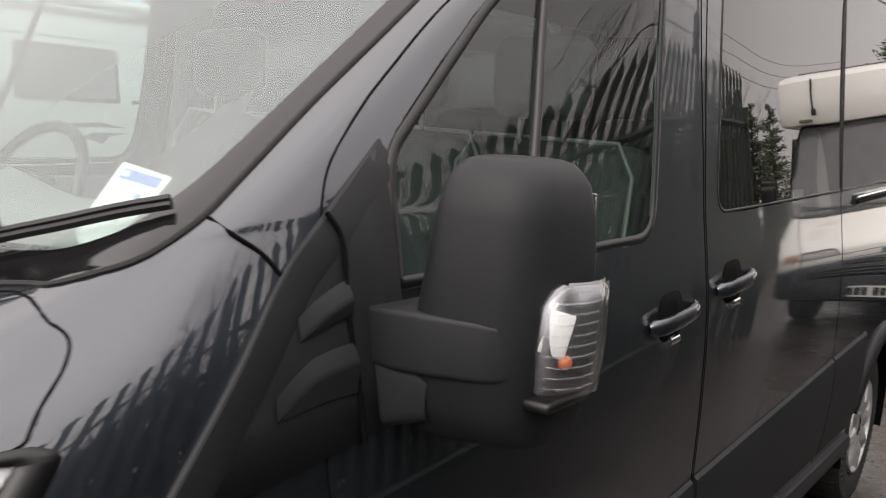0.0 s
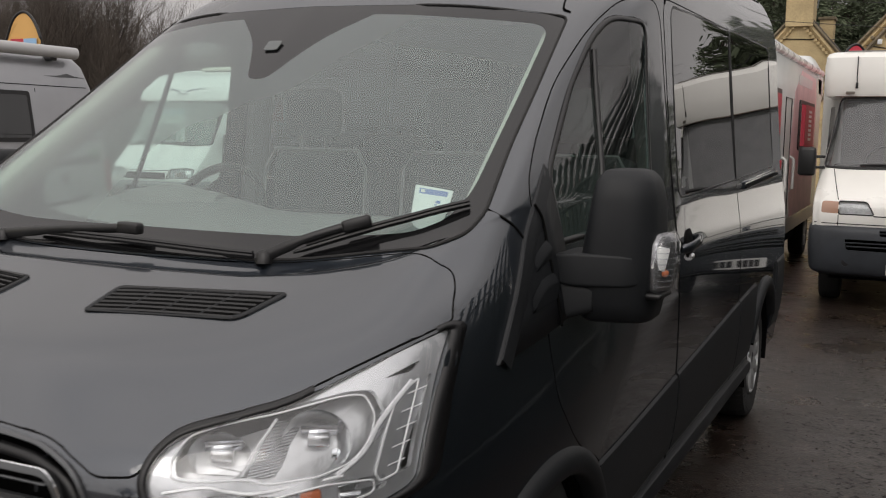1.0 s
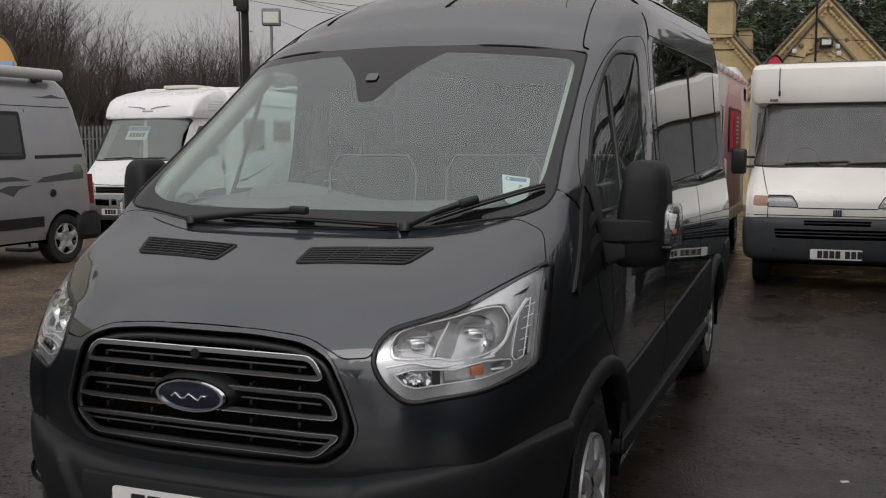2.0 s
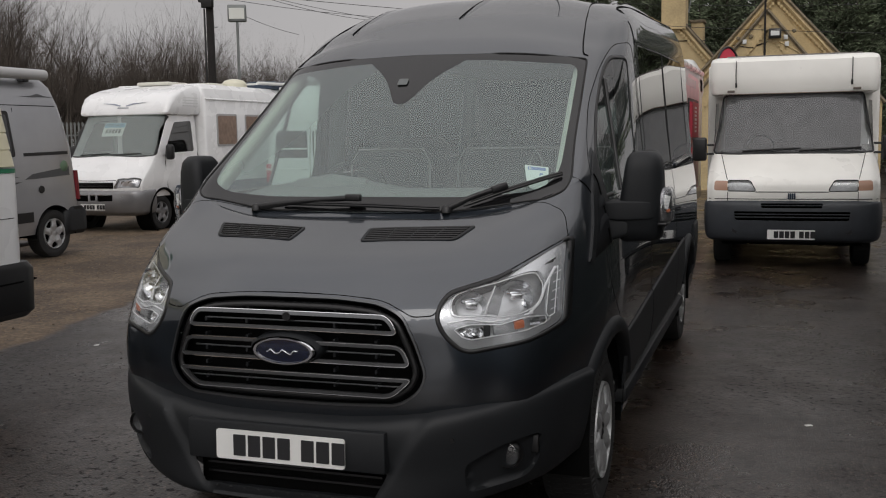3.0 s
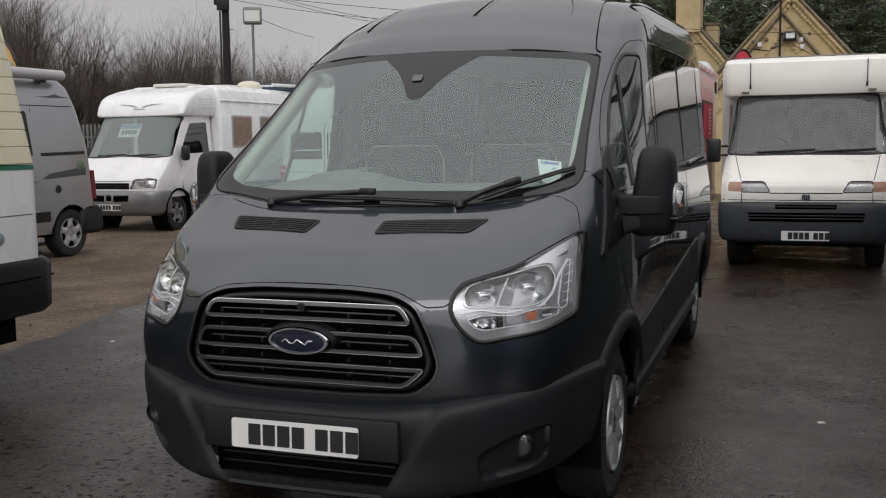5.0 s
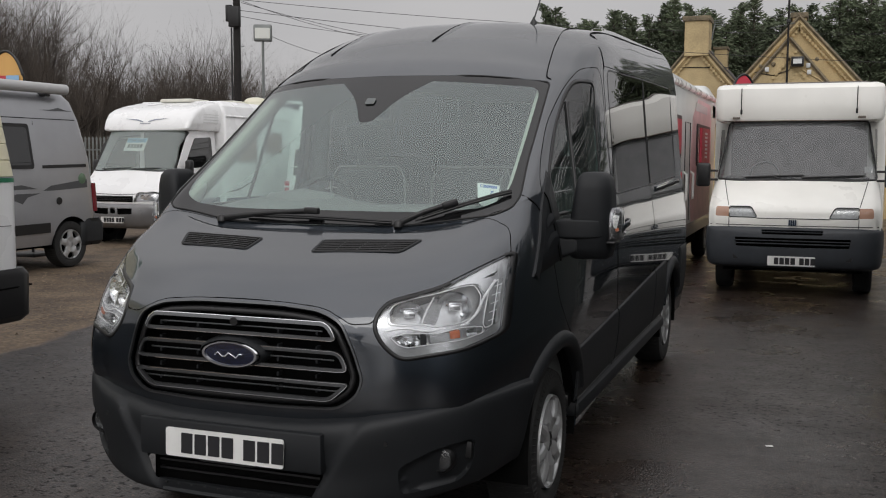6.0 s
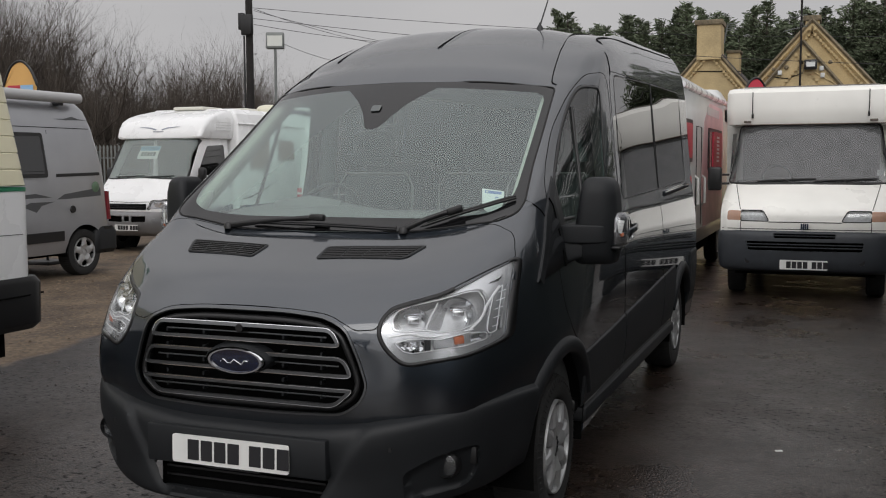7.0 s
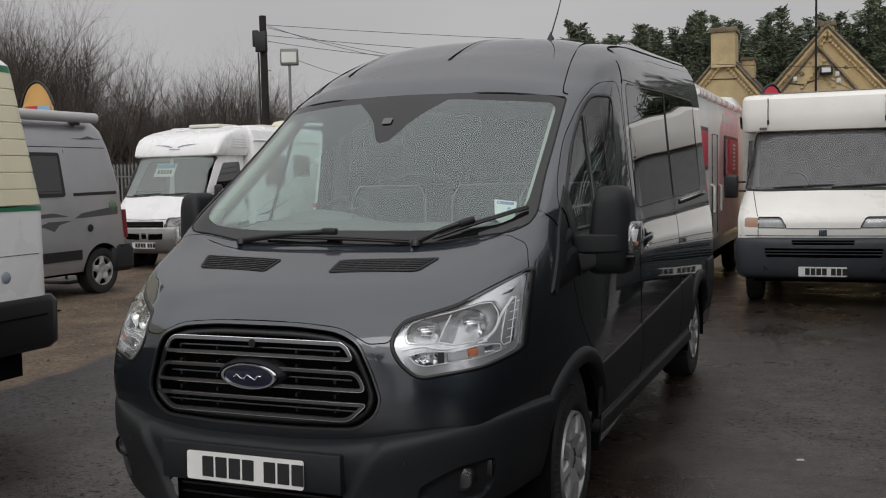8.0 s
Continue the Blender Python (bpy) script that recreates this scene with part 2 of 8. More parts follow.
def slice_out(bm, outline, axis, keep=lambda c: True):
    """Cuts an outline through a skin along an axis; returns the faces inside."""
    (ia, ib), way = AXIS[axis]
    n = len(outline)
    for i in range(n):
        a, b = Vector(outline[i]), Vector(outline[(i + 1) % n])
        d = b - a
        if d.length < 1e-5:
            continue
        lo = Vector((min(a.x, b.x), min(a.y, b.y))) - Vector((0.004, 0.004))
        hi = Vector((max(a.x, b.x), max(a.y, b.y))) + Vector((0.004, 0.004))
        near = []
        for f in bm.faces:
            us = [v.co[ia] for v in f.verts]
            ws = [v.co[ib] for v in f.verts]
            if max(us) > lo.x and min(us) < hi.x and max(ws) > lo.y and min(ws) < hi.y and keep(f.calc_center_median()):
                near.append(f)
        if not near:
            continue
        co, no = Vector((0, 0, 0)), Vector((0, 0, 0))
        co[ia], co[ib] = a.x, a.y
        no[ia], no[ib] = -d.y, d.x
        geom = list({e for f in near for e in f.edges}) + list({v for f in near for v in f.verts}) + near
        bmesh.ops.bisect_plane(bm, geom=geom, dist=1e-5, plane_co=co, plane_no=no.normalized())
    bmesh.ops.triangulate(bm, faces=[f for f in bm.faces if len(f.verts) > 4])
    found = []
    for f in bm.faces:
        c = f.calc_center_median()
        if keep(c) and inside((c[ia], c[ib]), outline):
            found.append(f)
    return found


def take(bm, faces):
    """Moves faces out of a skin into a new one."""
    out = bmesh.new()
    seen = {}
    for f in faces:
        vs = []
        for v in f.verts:
            if v.index not in seen or True:
                key = v
                if key not in seen:
                    seen[key] = out.verts.new(v.co)
                vs.append(seen[key])
        out.faces.new(vs)
    bmesh.ops.delete(bm, geom=list(faces), context="FACES")
    return out


def rim(bm, gap=0.0, depth=0.015, skip=None):
    """Draws the border of a panel back by a gap and folds it inwards, so that joints are real grooves."""
    bm.normal_update()
    border = [e for e in bm.edges if len(e.link_faces) == 1 and not (skip and all(skip(v.co) for v in e.verts))]
    move = {}
    for e in border:
        f = e.link_faces[0]
        t = (e.verts[1].co - e.verts[0].co).normalized()
        w = f.normal.cross(t)
        if w.dot(f.calc_center_median() - e.verts[0].co) < 0:
            w = -w
        for v in e.verts:
            move.setdefault(v, []).append(w)
    normals = {v: v.normal.copy() for v in move}
    for v, ws in move.items():
        s = sum(ws, Vector())
        if s.length > 1e-6:
            v.co += s.normalized() * gap
    if depth:
        made = bmesh.ops.extrude_edge_only(bm, edges=border)
        old = list(normals.items())
        for v in [g for g in made["geom"] if isinstance(g, bmesh.types.BMVert)]:
            best = min(old, key=lambda it: (it[0].co - v.co).length_squared)
            v.co -= best[1] * depth
    sharp(bm, 40)


def mirrored(bm):
    out = bm.copy()
    for v in out.verts:
        v.co.x = -v.co.x
    bmesh.ops.reverse_faces(out, faces=out.faces)
    return out


def both(bm):
    """A half and its mirror image welded on the middle line."""
    other = mirrored(bm)
    me = bpy.data.meshes.new("tmp")
    other.to_mesh(me)
    other.free()
    bm.from_mesh(me)
    bpy.data.meshes.remove(me)
    bmesh.ops.remove_doubles(bm, verts=[v for v in bm.verts if abs(v.co.x) < 0.004], dist=0.006)
    return bm


# ---- ground ----
def ground_mat():
    m = bpy.data.materials.new("yard_surface")
    m.use_nodes = True
    n, l = m.node_tree.nodes, m.node_tree.links
    b = n["Principled BSDF"]
    tc, sep = n.new("ShaderNodeTexCoord"), n.new("ShaderNodeSeparateXYZ")
    l.new(tc.outputs["Object"], sep.inputs[0])

    def noise_node(scale, detail=6, rough=0.6):
        t = n.new("ShaderNodeTexNoise")
        t.inputs["Scale"].default_value, t.inputs["Detail"].default_value, t.inputs["Roughness"].default_value = scale, detail, rough
        l.new(tc.outputs["Object"], t.inputs["Vector"])
        return t.outputs["Fac"]

    def ramp(src, stops):
        r = n.new("ShaderNodeValToRGB")
        els = r.color_ramp.elements
        while len(els) < len(stops):
            els.new(0.5)
        for e, (p, c) in zip(els, stops):
            e.position, e.color = p, (*c, 1)
        l.new(src, r.inputs[0])
        return r.outputs[0]

    def mixc(fac, a, b_, mode="MIX"):
        x = n.new("ShaderNodeMix")
        x.data_type, x.blend_type = "RGBA", mode
        if isinstance(fac, float):
            x.inputs["Factor"].default_value = fac
        else:
            l.new(fac, x.inputs["Factor"])
        l.new(a, x.inputs["A"])
        l.new(b_, x.inputs["B"])
        return x.outputs["Result"]

    def math_node(op, a, b_):
        x = n.new("ShaderNodeMath")
        x.operation = op
        for i, v in enumerate((a, b_)):
            if isinstance(v, (int, float)):
                x.inputs[i].default_value = v
            else:
                l.new(v, x.inputs[i])
        return x.outputs[0]

    def cells(scale):
        t = n.new("ShaderNodeTexVoronoi")
        t.inputs["Scale"].default_value = scale
        l.new(tc.outputs["Object"], t.inputs["Vector"])
        return t.outputs["Distance"], t.outputs["Color"]

    chip, chip_tint = cells(80)
    tar = mixc(0.40, ramp(chip_tint, [(0.25, (0.006, 0.0050, 0.0045)), (0.8, (0.052, 0.037, 0.030)), (0.97, (0.20, 0.155, 0.125))]),
               ramp(noise_node(1.3, 7, 0.68), [(0.32, (0.006, 0.0052, 0.0047)), (0.52, (0.027, 0.0195, 0.0160)), (0.72, (0.058, 0.042, 0.033))]))
    # damp dark flecks and loose grit gathered in patches
    fleck = ramp(noise_node(26, 3, 0.5), [(0.36, (0.12, 0.11, 0.11)), (0.46, (1, 1, 1))])
    where = ramp(noise_node(0.7, 5, 0.65), [(0.40, (0.15, 0.15, 0.15)), (0.56, (1, 1, 1))])
    plain = ramp(chip_tint, [(0.0, (1, 1, 1)), (1.0, (1, 1, 1))])
    tar = mixc(1.0, tar, mixc(where, plain, fleck), "MULTIPLY")
    tar = mixc(1.0, tar, ramp(chip_tint, [(0.0, (0.72, 0.69, 0.67)), (1.0, (0.88, 0.82, 0.78))]), "MULTIPLY")
    stone, stone_tint = cells(34)
    grit = mixc(0.55, ramp(stone_tint, [(0.2, (0.040, 0.027, 0.017)), (0.6, (0.142, 0.098, 0.058)), (0.95, (0.33, 0.25, 0.16))]),
                ramp(noise_node(1.1, 7, 0.68), [(0.33, (0.046, 0.031, 0.019)), (0.5, (0.120, 0.084, 0.051)), (0.7, (0.18, 0.132, 0.086))]))
    # damp hollows darken the hardcore in broad patches
    damp = ramp(noise_node(0.55, 5, 0.6), [(0.42, (0.50, 0.46, 0.43)), (0.60, (0.92, 0.90, 0.88))])
    grit = mixc(1.0, grit, damp, "MULTIPLY")
    # the worn edge of the tarmac, then brown hardcore towards the back row
    edge = math_node("ADD", sep.outputs["X"], math_node("MULTIPLY", math_node("SUBTRACT", noise_node(1.6, 5), 0.5), 0.55))
    edge = math_node("ADD", edge, math_node("MULTIPLY", sep.outputs["Y"], 0.2))
    mr = n.new("ShaderNodeMapRange")
    mr.inputs["From Min"].default_value, mr.inputs["From Max"].default_value = -3.52, -3.42
    l.new(edge, mr.inputs["Value"])
    l.new(mixc(mr.outputs[0], grit, tar), b.inputs["Base Color"])
    wet = n.new("ShaderNodeMapRange")
    wet.inputs["From Min"].default_value, wet.inputs["From Max"].default_value = 0.38, 0.62
    wet.inputs["To Min"].default_value, wet.inputs["To Max"].default_value = 0.21, 0.49
    l.new(noise_node(0.9, 8, 0.7), wet.inputs["Value"])
    rm = n.new("ShaderNodeMix")
    l.new(mr.outputs[0], rm.inputs["Factor"])
    rm.inputs["A"].default_value = 0.8
    l.new(wet.outputs[0], rm.inputs["B"])
    l.new(rm.outputs["Result"], b.inputs["Roughness"])
    bp = n.new("ShaderNodeBump")
    bp.inputs["Strength"].default_value, bp.inputs["Distance"].default_value = 0.16, 0.008
    l.new(math_node("ADD", math_node("MULTIPLY", chip, -1.6), math_node("ADD", math_node("MULTIPLY", stone, -0.5), math_node("MULTIPLY", noise_node(9, 5), 0.35))), bp.inputs["Height"])
    l.new(bp.outputs[0], b.inputs["Normal"])
    # sunken flecks and open joints between the chips hold no sheen
    sheen = n.new("ShaderNodeMath")
    sheen.operation = "MULTIPLY"
    l.new(mixc(where, plain, fleck), sheen.inputs[0])
    sheen.inputs[1].default_value = 0.66
    l.new(sheen.outputs[0], b.inputs["Specular IOR Level"])
    return m


bm = bmesh.new()
bmesh.ops.create_grid(bm, x_segments=60, y_segments=60, size=400)
ground = new("ground", mesh_from(bm, "ground", ground_mat(), False))
tagged(ground, "wet dark tarmac yard with brown hardcore beyond its worn edge", "ground", kind="structure")


# ---- the dark grey van ----
def side_x(z):
    """Half width of the body at a height."""
    zs = (0.30, 0.50, 0.72, 1.00, 1.20, 1.33, 1.42, 1.52, 1.76, 2.02, 2.15, 2.28, 2.38, 2.44, 2.50, 2.56)
    xs = (0.985, 1.015, 1.030, 1.030, 1.020, 1.000, 0.987, 0.976, 0.951, 0.927, 0.918, 0.885, 0.800, 0.715, 0.490, 0.100)
    return float(np.interp(z, zs, xs))


REAR = (2.40, 3.6, 4.7, 5.60)


def loop(front, z_side, rise=0.0, x_side=None):
    """One level line of the body: six points round the nose, then along the side to the tail."""
    pts = [Vector(p) for p in front]
    for k, y in enumerate(REAR):
        yy = min(max(y, front[-1][1] + 0.35 * (k + 1)), REAR[-1] - .05 * (3 - k))
        pts.append(Vector((side_x(z_side) if x_side is None else x_side, yy, z_side + rise * k)))
    return pts


LEVELS = [
    loop([(0, .085, .58), (.25, .095, .58), (.47, .125, .58), (.70, .21, .585), (.89, .40, .60), (1.00, 1.15, .32)], .32),
    loop([(0, .060, .70), (.25, .070, .70), (.47, .095, .70), (.70, .185, .71), (.90, .37, .72), (1.015, 1.15, .60)], .60),
    loop([(0, .062, .84), (.25, .072, .84), (.47, .098, .84), (.71, .19, .85), (.91, .40, .87), (1.03, 1.15, .84)], .84),
    loop([(0, .076, .99), (.25, .085, .99), (.46, .110, .995), (.70, .228, 1.01), (.905, .48, 1.03), (1.015, 1.15, 1.04)], 1.03),
    loop([(0, .15, 1.095), (.25, .16, 1.095), (.46, .20, 1.09), (.70, .32, 1.10), (.895, .57, 1.145), (.995, 1.15, 1.19)], 1.18),
    loop([(0, .26, 1.176), (.25, .27, 1.176), (.46, .31, 1.172), (.71, .43, 1.180), (.88, .66, 1.235), (.975, 1.15, 1.295)], 1.29),
    loop([(0, .47, 1.243), (.25, .47, 1.241), (.46, .50, 1.242), (.71, .60, 1.262), (.865, .78, 1.315), (.95, 1.17, 1.39)], 1.39),
    loop([(0, .63, 1.290), (.25, .633, 1.290), (.46, .66, 1.293), (.705, .755, 1.328), (.862, .89, 1.395), (.938, 1.21, 1.44)], 1.45),
    loop([(0, .73, 1.318), (.25, .735, 1.318), (.46, .77, 1.325), (.70, .86, 1.375), (.860, .975, 1.45), (.925, 1.25, 1.49)], 1.50),
    loop([(0, 1.15, 1.69), (.25, 1.155, 1.69), (.45, 1.18, 1.685), (.66, 1.25, 1.685), (.830, 1.38, 1.715), (.885, 1.62, 1.74)], 1.76),
    loop([(0, 1.60, 2.055), (.25, 1.61, 2.05), (.44, 1.63, 2.04), (.64, 1.69, 2.02), (.812, 1.79, 1.985), (.876, 1.99, 2.0)], 2.03),
    loop([(0, 1.80, 2.165), (.25, 1.81, 2.16), (.43, 1.84, 2.15), (.63, 1.90, 2.125), (.806, 2.00, 2.09), (.874, 2.20, 2.11)], 2.17, .004),
    loop([(0, 2.08, 2.285), (.25, 2.09, 2.28), (.43, 2.12, 2.27), (.61, 2.17, 2.245), (.765, 2.26, 2.225), (.835, 2.45, 2.25)], 2.30, .026),
    loop([(0, 2.60, 2.42), (.22, 2.60, 2.418), (.38, 2.62, 2.41), (.53, 2.66, 2.395), (.65, 2.72, 2.375), (.715, 2.90, 2.385)], 2.42, .040),
    loop([(0, 3.60, 2.515), (.12, 3.60, 2.515), (.20, 3.61, 2.512), (.27, 3.63, 2.508), (.33, 3.67, 2.50), (.37, 3.75, 2.50)], 2.505, .030),
    loop([(0, 4.20, 2.54), (0, 4.23, 2.54), (0, 4.26, 2.54), (0, 4.3, 2.54), (0, 4.34, 2.541), (0, 4.4, 2.542)], 2.545, .024, 0.0),
]
GRILLE = rounded([(-.1, 1.054), (.20, 1.051), (.355, 1.036), (.445, .998), (.490, .90), (.526, .785), (.503, .725), (.430, .672), (.20, .665), (-.1, .664)],
                 [0, .08, .05, .04, .05, .04, .03, .04, .06, 0])
LAMP = rounded([(.560, .990), (.577, 1.058), (.738, 1.104), (.915, 1.216), (.930, 1.06), (.936, .932), (.864, .900), (.757, .884), (.655, .868), (.592, .925)], [.04, .035, .03, .012, .03, .02, .05, .05, .035, .05])
SCREEN = rounded([(-.1, 1.3125), (.45, 1.3175), (.69, 1.352), (.80, 1.366), (.862, 1.398), (.872, 1.445), (.840, 1.600), (.815, 1.802), (.792, 1.990), (.5, 2.018), (-.1, 2.028)], [0, .1, .05, .05, .03, .02, .05, .05, .02, .1, 0])
CLEAR = rounded([(-.1, 1.374), (.5, 1.372), (.72, 1.392), (.80, 1.43), (.818, 1.49), (.766, 1.958), (.3, 1.990), (-.1, 1.995)], [0, .1, .05, .03, .03, .05, .1, 0])
SENSOR = rounded([(-.1, 2.01), (.275, 2.01), (.12, 1.905), (.034, 1.782), (-.1, 1.770)], [0, .04, .08, .02, 0])
BONNET = rounded([(-.1, 1.064), (.20, 1.060), (.362, 1.045), (.440, 1.010), (.474, .990), (.549, .994), (.572, 1.070), (.736, 1.116), (.912, 1.225), (.890, 1.292), (.868, 1.325), (.80, 1.358), (.69, 1.345), (.45, 1.312), (-.1, 1.308)],
                 [0, .05, .05, .015, .02, .02, .02, .05, .01, .04, .03, .05, .05, .1, 0])
DOOR = rounded([(1.50, .34), (1.50, .70), (1.24, .82), (1.115, .97), (1.085, 1.145), (1.145, 1.30), (1.132, 1.448), (1.165, 1.515), (1.26, 1.60), (1.515, 1.785), (1.82, 1.968), (2.10, 2.085), (2.40, 2.118), (2.44, 1.5), (2.44, .34)],
               [.03, .1, .1, .05, .05, .05, .05, .05, .05, .1, .16, .1, .12, .05, .05])
PANE = rounded([(1.255, 1.342), (1.280, 1.535), (1.60, 1.795), (1.80, 1.940), (1.97, 2.020), (2.235, 2.026), (2.185, 1.55), (2.15, 1.36)], [.02, .05, .05, .1, .1, .07, .1, .11])
PANE_FAR = rounded([(1.255, 1.342), (1.280, 1.535), (1.62, 1.790), (1.95, 1.985), (2.20, 2.010), (2.38, 1.985), (2.37, 1.55), (2.34, 1.36)], [.02, .05, .05, .1, .1, .07, .1, .11])
SLIDER = rounded([(2.452, .34), (2.452, 2.13), (3.83, 2.15), (3.83, .34)], [.03, .08, .08, .03])
WINDOW = rounded([(2.53, 1.400), (2.56, 2.115), (3.820, 2.155), (3.820, 1.425)], [.07, .06, .02, .02])
QUARTER = rounded([(3.842, 1.425), (3.842, 2.155), (5.20, 2.18), (5.20, 1.46)], [.02, .02, .08, .08])
TRIM = rounded([(.818, 1.110), (1.053, 1.385), (1.140, 1.452), (1.282, 1.560), (1.258, 1.345), (1.25, 1.168), (1.03, 1.137)], [.01, .05, .03, .015, .05, .03, .05])


def arch(y, r=0.43):
    return [(y + r * math.cos(q), 0.345 + r * math.sin(q)) for q in (2 * math.pi * k / 36 for k in range(36))]


NOSE = BVHTree.FromBMesh(loft(LEVELS, 7, 7))


def on_nose(x, z, out=0.0):
    """A point of the body seen from the front at (x, z), lifted off the skin by out."""
    p, n, _, _ = NOSE.ray_cast(Vector((abs(x), -3, z)), Vector((0, 1, 0)))
    if p is None:
        p, n, _, _ = NOSE.find_nearest(Vector((abs(x), 0.2, z)))
    if n.y > 0:
        n = -n
    p = p + n * out
    return Vector((math.copysign(p.x, x) if x else 0.0, p.y, p.z))


def on_top(x, y, out=0.0):
    p, n, _, _ = NOSE.ray_cast(Vector((abs(x) + 1e-4, y, 5)), Vector((0, 0, -1)))
    if p is None:
        p, n, _, _ = NOSE.find_nearest(Vector((abs(x), y, 2.6)))
    if n.z < 0:
        n = -n
    p = p + n * out
    return Vector((math.copysign(p.x, x) if x else 0.0, p.y, p.z))


def on_side(y, z, out=0.0):
    p, n, _, _ = NOSE.ray_cast(Vector((3, y, z)), Vector((-1, 0, 0)))
    if p is None:
        p, n, _, _ = NOSE.find_nearest(Vector((side_x(z), y, z)))
    if n.x < 0:
        n = -n
    return p + n * out


def ring_bm(outline, place, width, height, flat=False):
    """A raised band that follows an outline, laid on the body by place(u, w, out)."""
    bm = bmesh.new()
    n = len(outline)
    rows = []
    cx = sum(p[0] for p in outline) / n
    cz = sum(p[1] for p in outline) / n
    for i in range(n):
        p, a, b = Vector(outline[i]), Vector(outline[i - 1]), Vector(outline[(i + 1) % n])
        t = (b - a)
        t = t.normalized() if t.length > 1e-9 else Vector((1, 0))
        nrm = Vector((-t.y, t.x))
        if nrm.dot(Vector((cx, cz)) - p) < 0:
            nrm = -nrm
        wide = width(p) if callable(width) else width
        q = p + nrm * wide
        m = p + nrm * wide * 0.5
        edge = height if flat else height * 0.7
        rows.append([bm.verts.new(place(p.x, p.y, -0.004)), bm.verts.new(place(p.x, p.y, edge)), bm.verts.new(place(m.x, m.y, height)),
                     bm.verts.new(place(q.x, q.y, edge)), bm.verts.new(place(q.x, q.y, -0.004))])
    for i in range(n):
        r0, r1 = rows[i], rows[(i + 1) % n]
        for k in range(4):
            bm.faces.new((r0[k], r0[k + 1], r1[k + 1], r1[k]))
    bmesh.ops.recalc_face_normals(bm, faces=bm.faces)
    if flat:
        sharp(bm, 40)
    return bm


def sheet_bm(outline, place, out, thick=0.004):
    """A flat-laid sheet with an outline, following the body."""
    bm = bmesh.new()
    c = sum((Vector(p) for p in outline), Vector((0, 0))) / len(outline)
    vs = [bm.verts.new(place(p[0], p[1], out)) for p in outline]
    low = [bm.verts.new(place(p[0], p[1], out - thick)) for p in outline]
    mids = [bm.verts.new(place(*(c + (Vector(p) - c) * 0.5), out)) for p in outline]
    cv = bm.verts.new(place(c.x, c.y, out))
    n = len(vs)
    for i in range(n):
        j = (i + 1) % n
        bm.faces.new((vs[i], vs[j], mids[j], mids[i]))
        bm.faces.new((mids[i], mids[j], cv))
        bm.faces.new((vs[i], low[i], low[j], vs[j]))
    bmesh.ops.recalc_face_normals(bm, faces=bm.faces)
    return bm


def pair(name, bm, ma, parent, label=""):
    """A part and its mirror image on the other side."""
    other = mirrored(bm)
    return [part(name, bm, ma, parent, label), part(name, other, ma, parent, label)]


def plate_bm(w, h, t=0.006, r=0.012):
    """An upright plate facing -y, its middle at the origin."""
    bm = bmesh.new()
    out = rounded([(-w / 2, -h / 2), (w / 2, -h / 2), (w / 2, h / 2), (-w / 2, h / 2)], r, 4)
    f = [bm.verts.new((p.x, -t / 2, p.y)) for p in out]
    b = [bm.verts.new((p.x, t / 2, p.y)) for p in out]
    bm.faces.new(f)
    bm.faces.new(b[::-1])
    for i in range(len(out)):
        j = (i + 1) % len(out)
        bm.faces.new((f[j], f[i], b[i], b[j]))
    bmesh.ops.recalc_face_normals(bm, faces=bm.faces)
    sharp(bm, 40)
    return bm


def number_plate(parent, m, w=0.52, h=0.111, label="white number plate with dark bars"):
    plate = part("number_plate", plate_bm(w, h), LIGHT_GREY, parent, label, m=m)
    x = -0.36 * w
    for k in range(7):
        if k == 4:
            x += 0.035
        part("character_bar", plate_bm(0.050, 0.079, 0.003, 0.003), INK, plate, m=pose(x + 0.025, -0.0045, 0))
        x += 0.0605
    return plate


def text_part(name, words, size, ma, parent, m, align="CENTER"):
    cu = bpy.data.curves.new(name, "FONT")
    cu.body, cu.size, cu.align_x, cu.align_y, cu.extrude = words, size, align, "CENTER", 0.0008
    tmp = bpy.data.objects.new(name, cu)
    me = bpy.data.meshes.new_from_object(tmp)
    bpy.data.objects.remove(tmp)
    bpy.data.curves.remove(cu)
    me.materials.append(ma)
    ob = new(name, me)
    ob.parent, ob.matrix_local = parent, m
    return ob




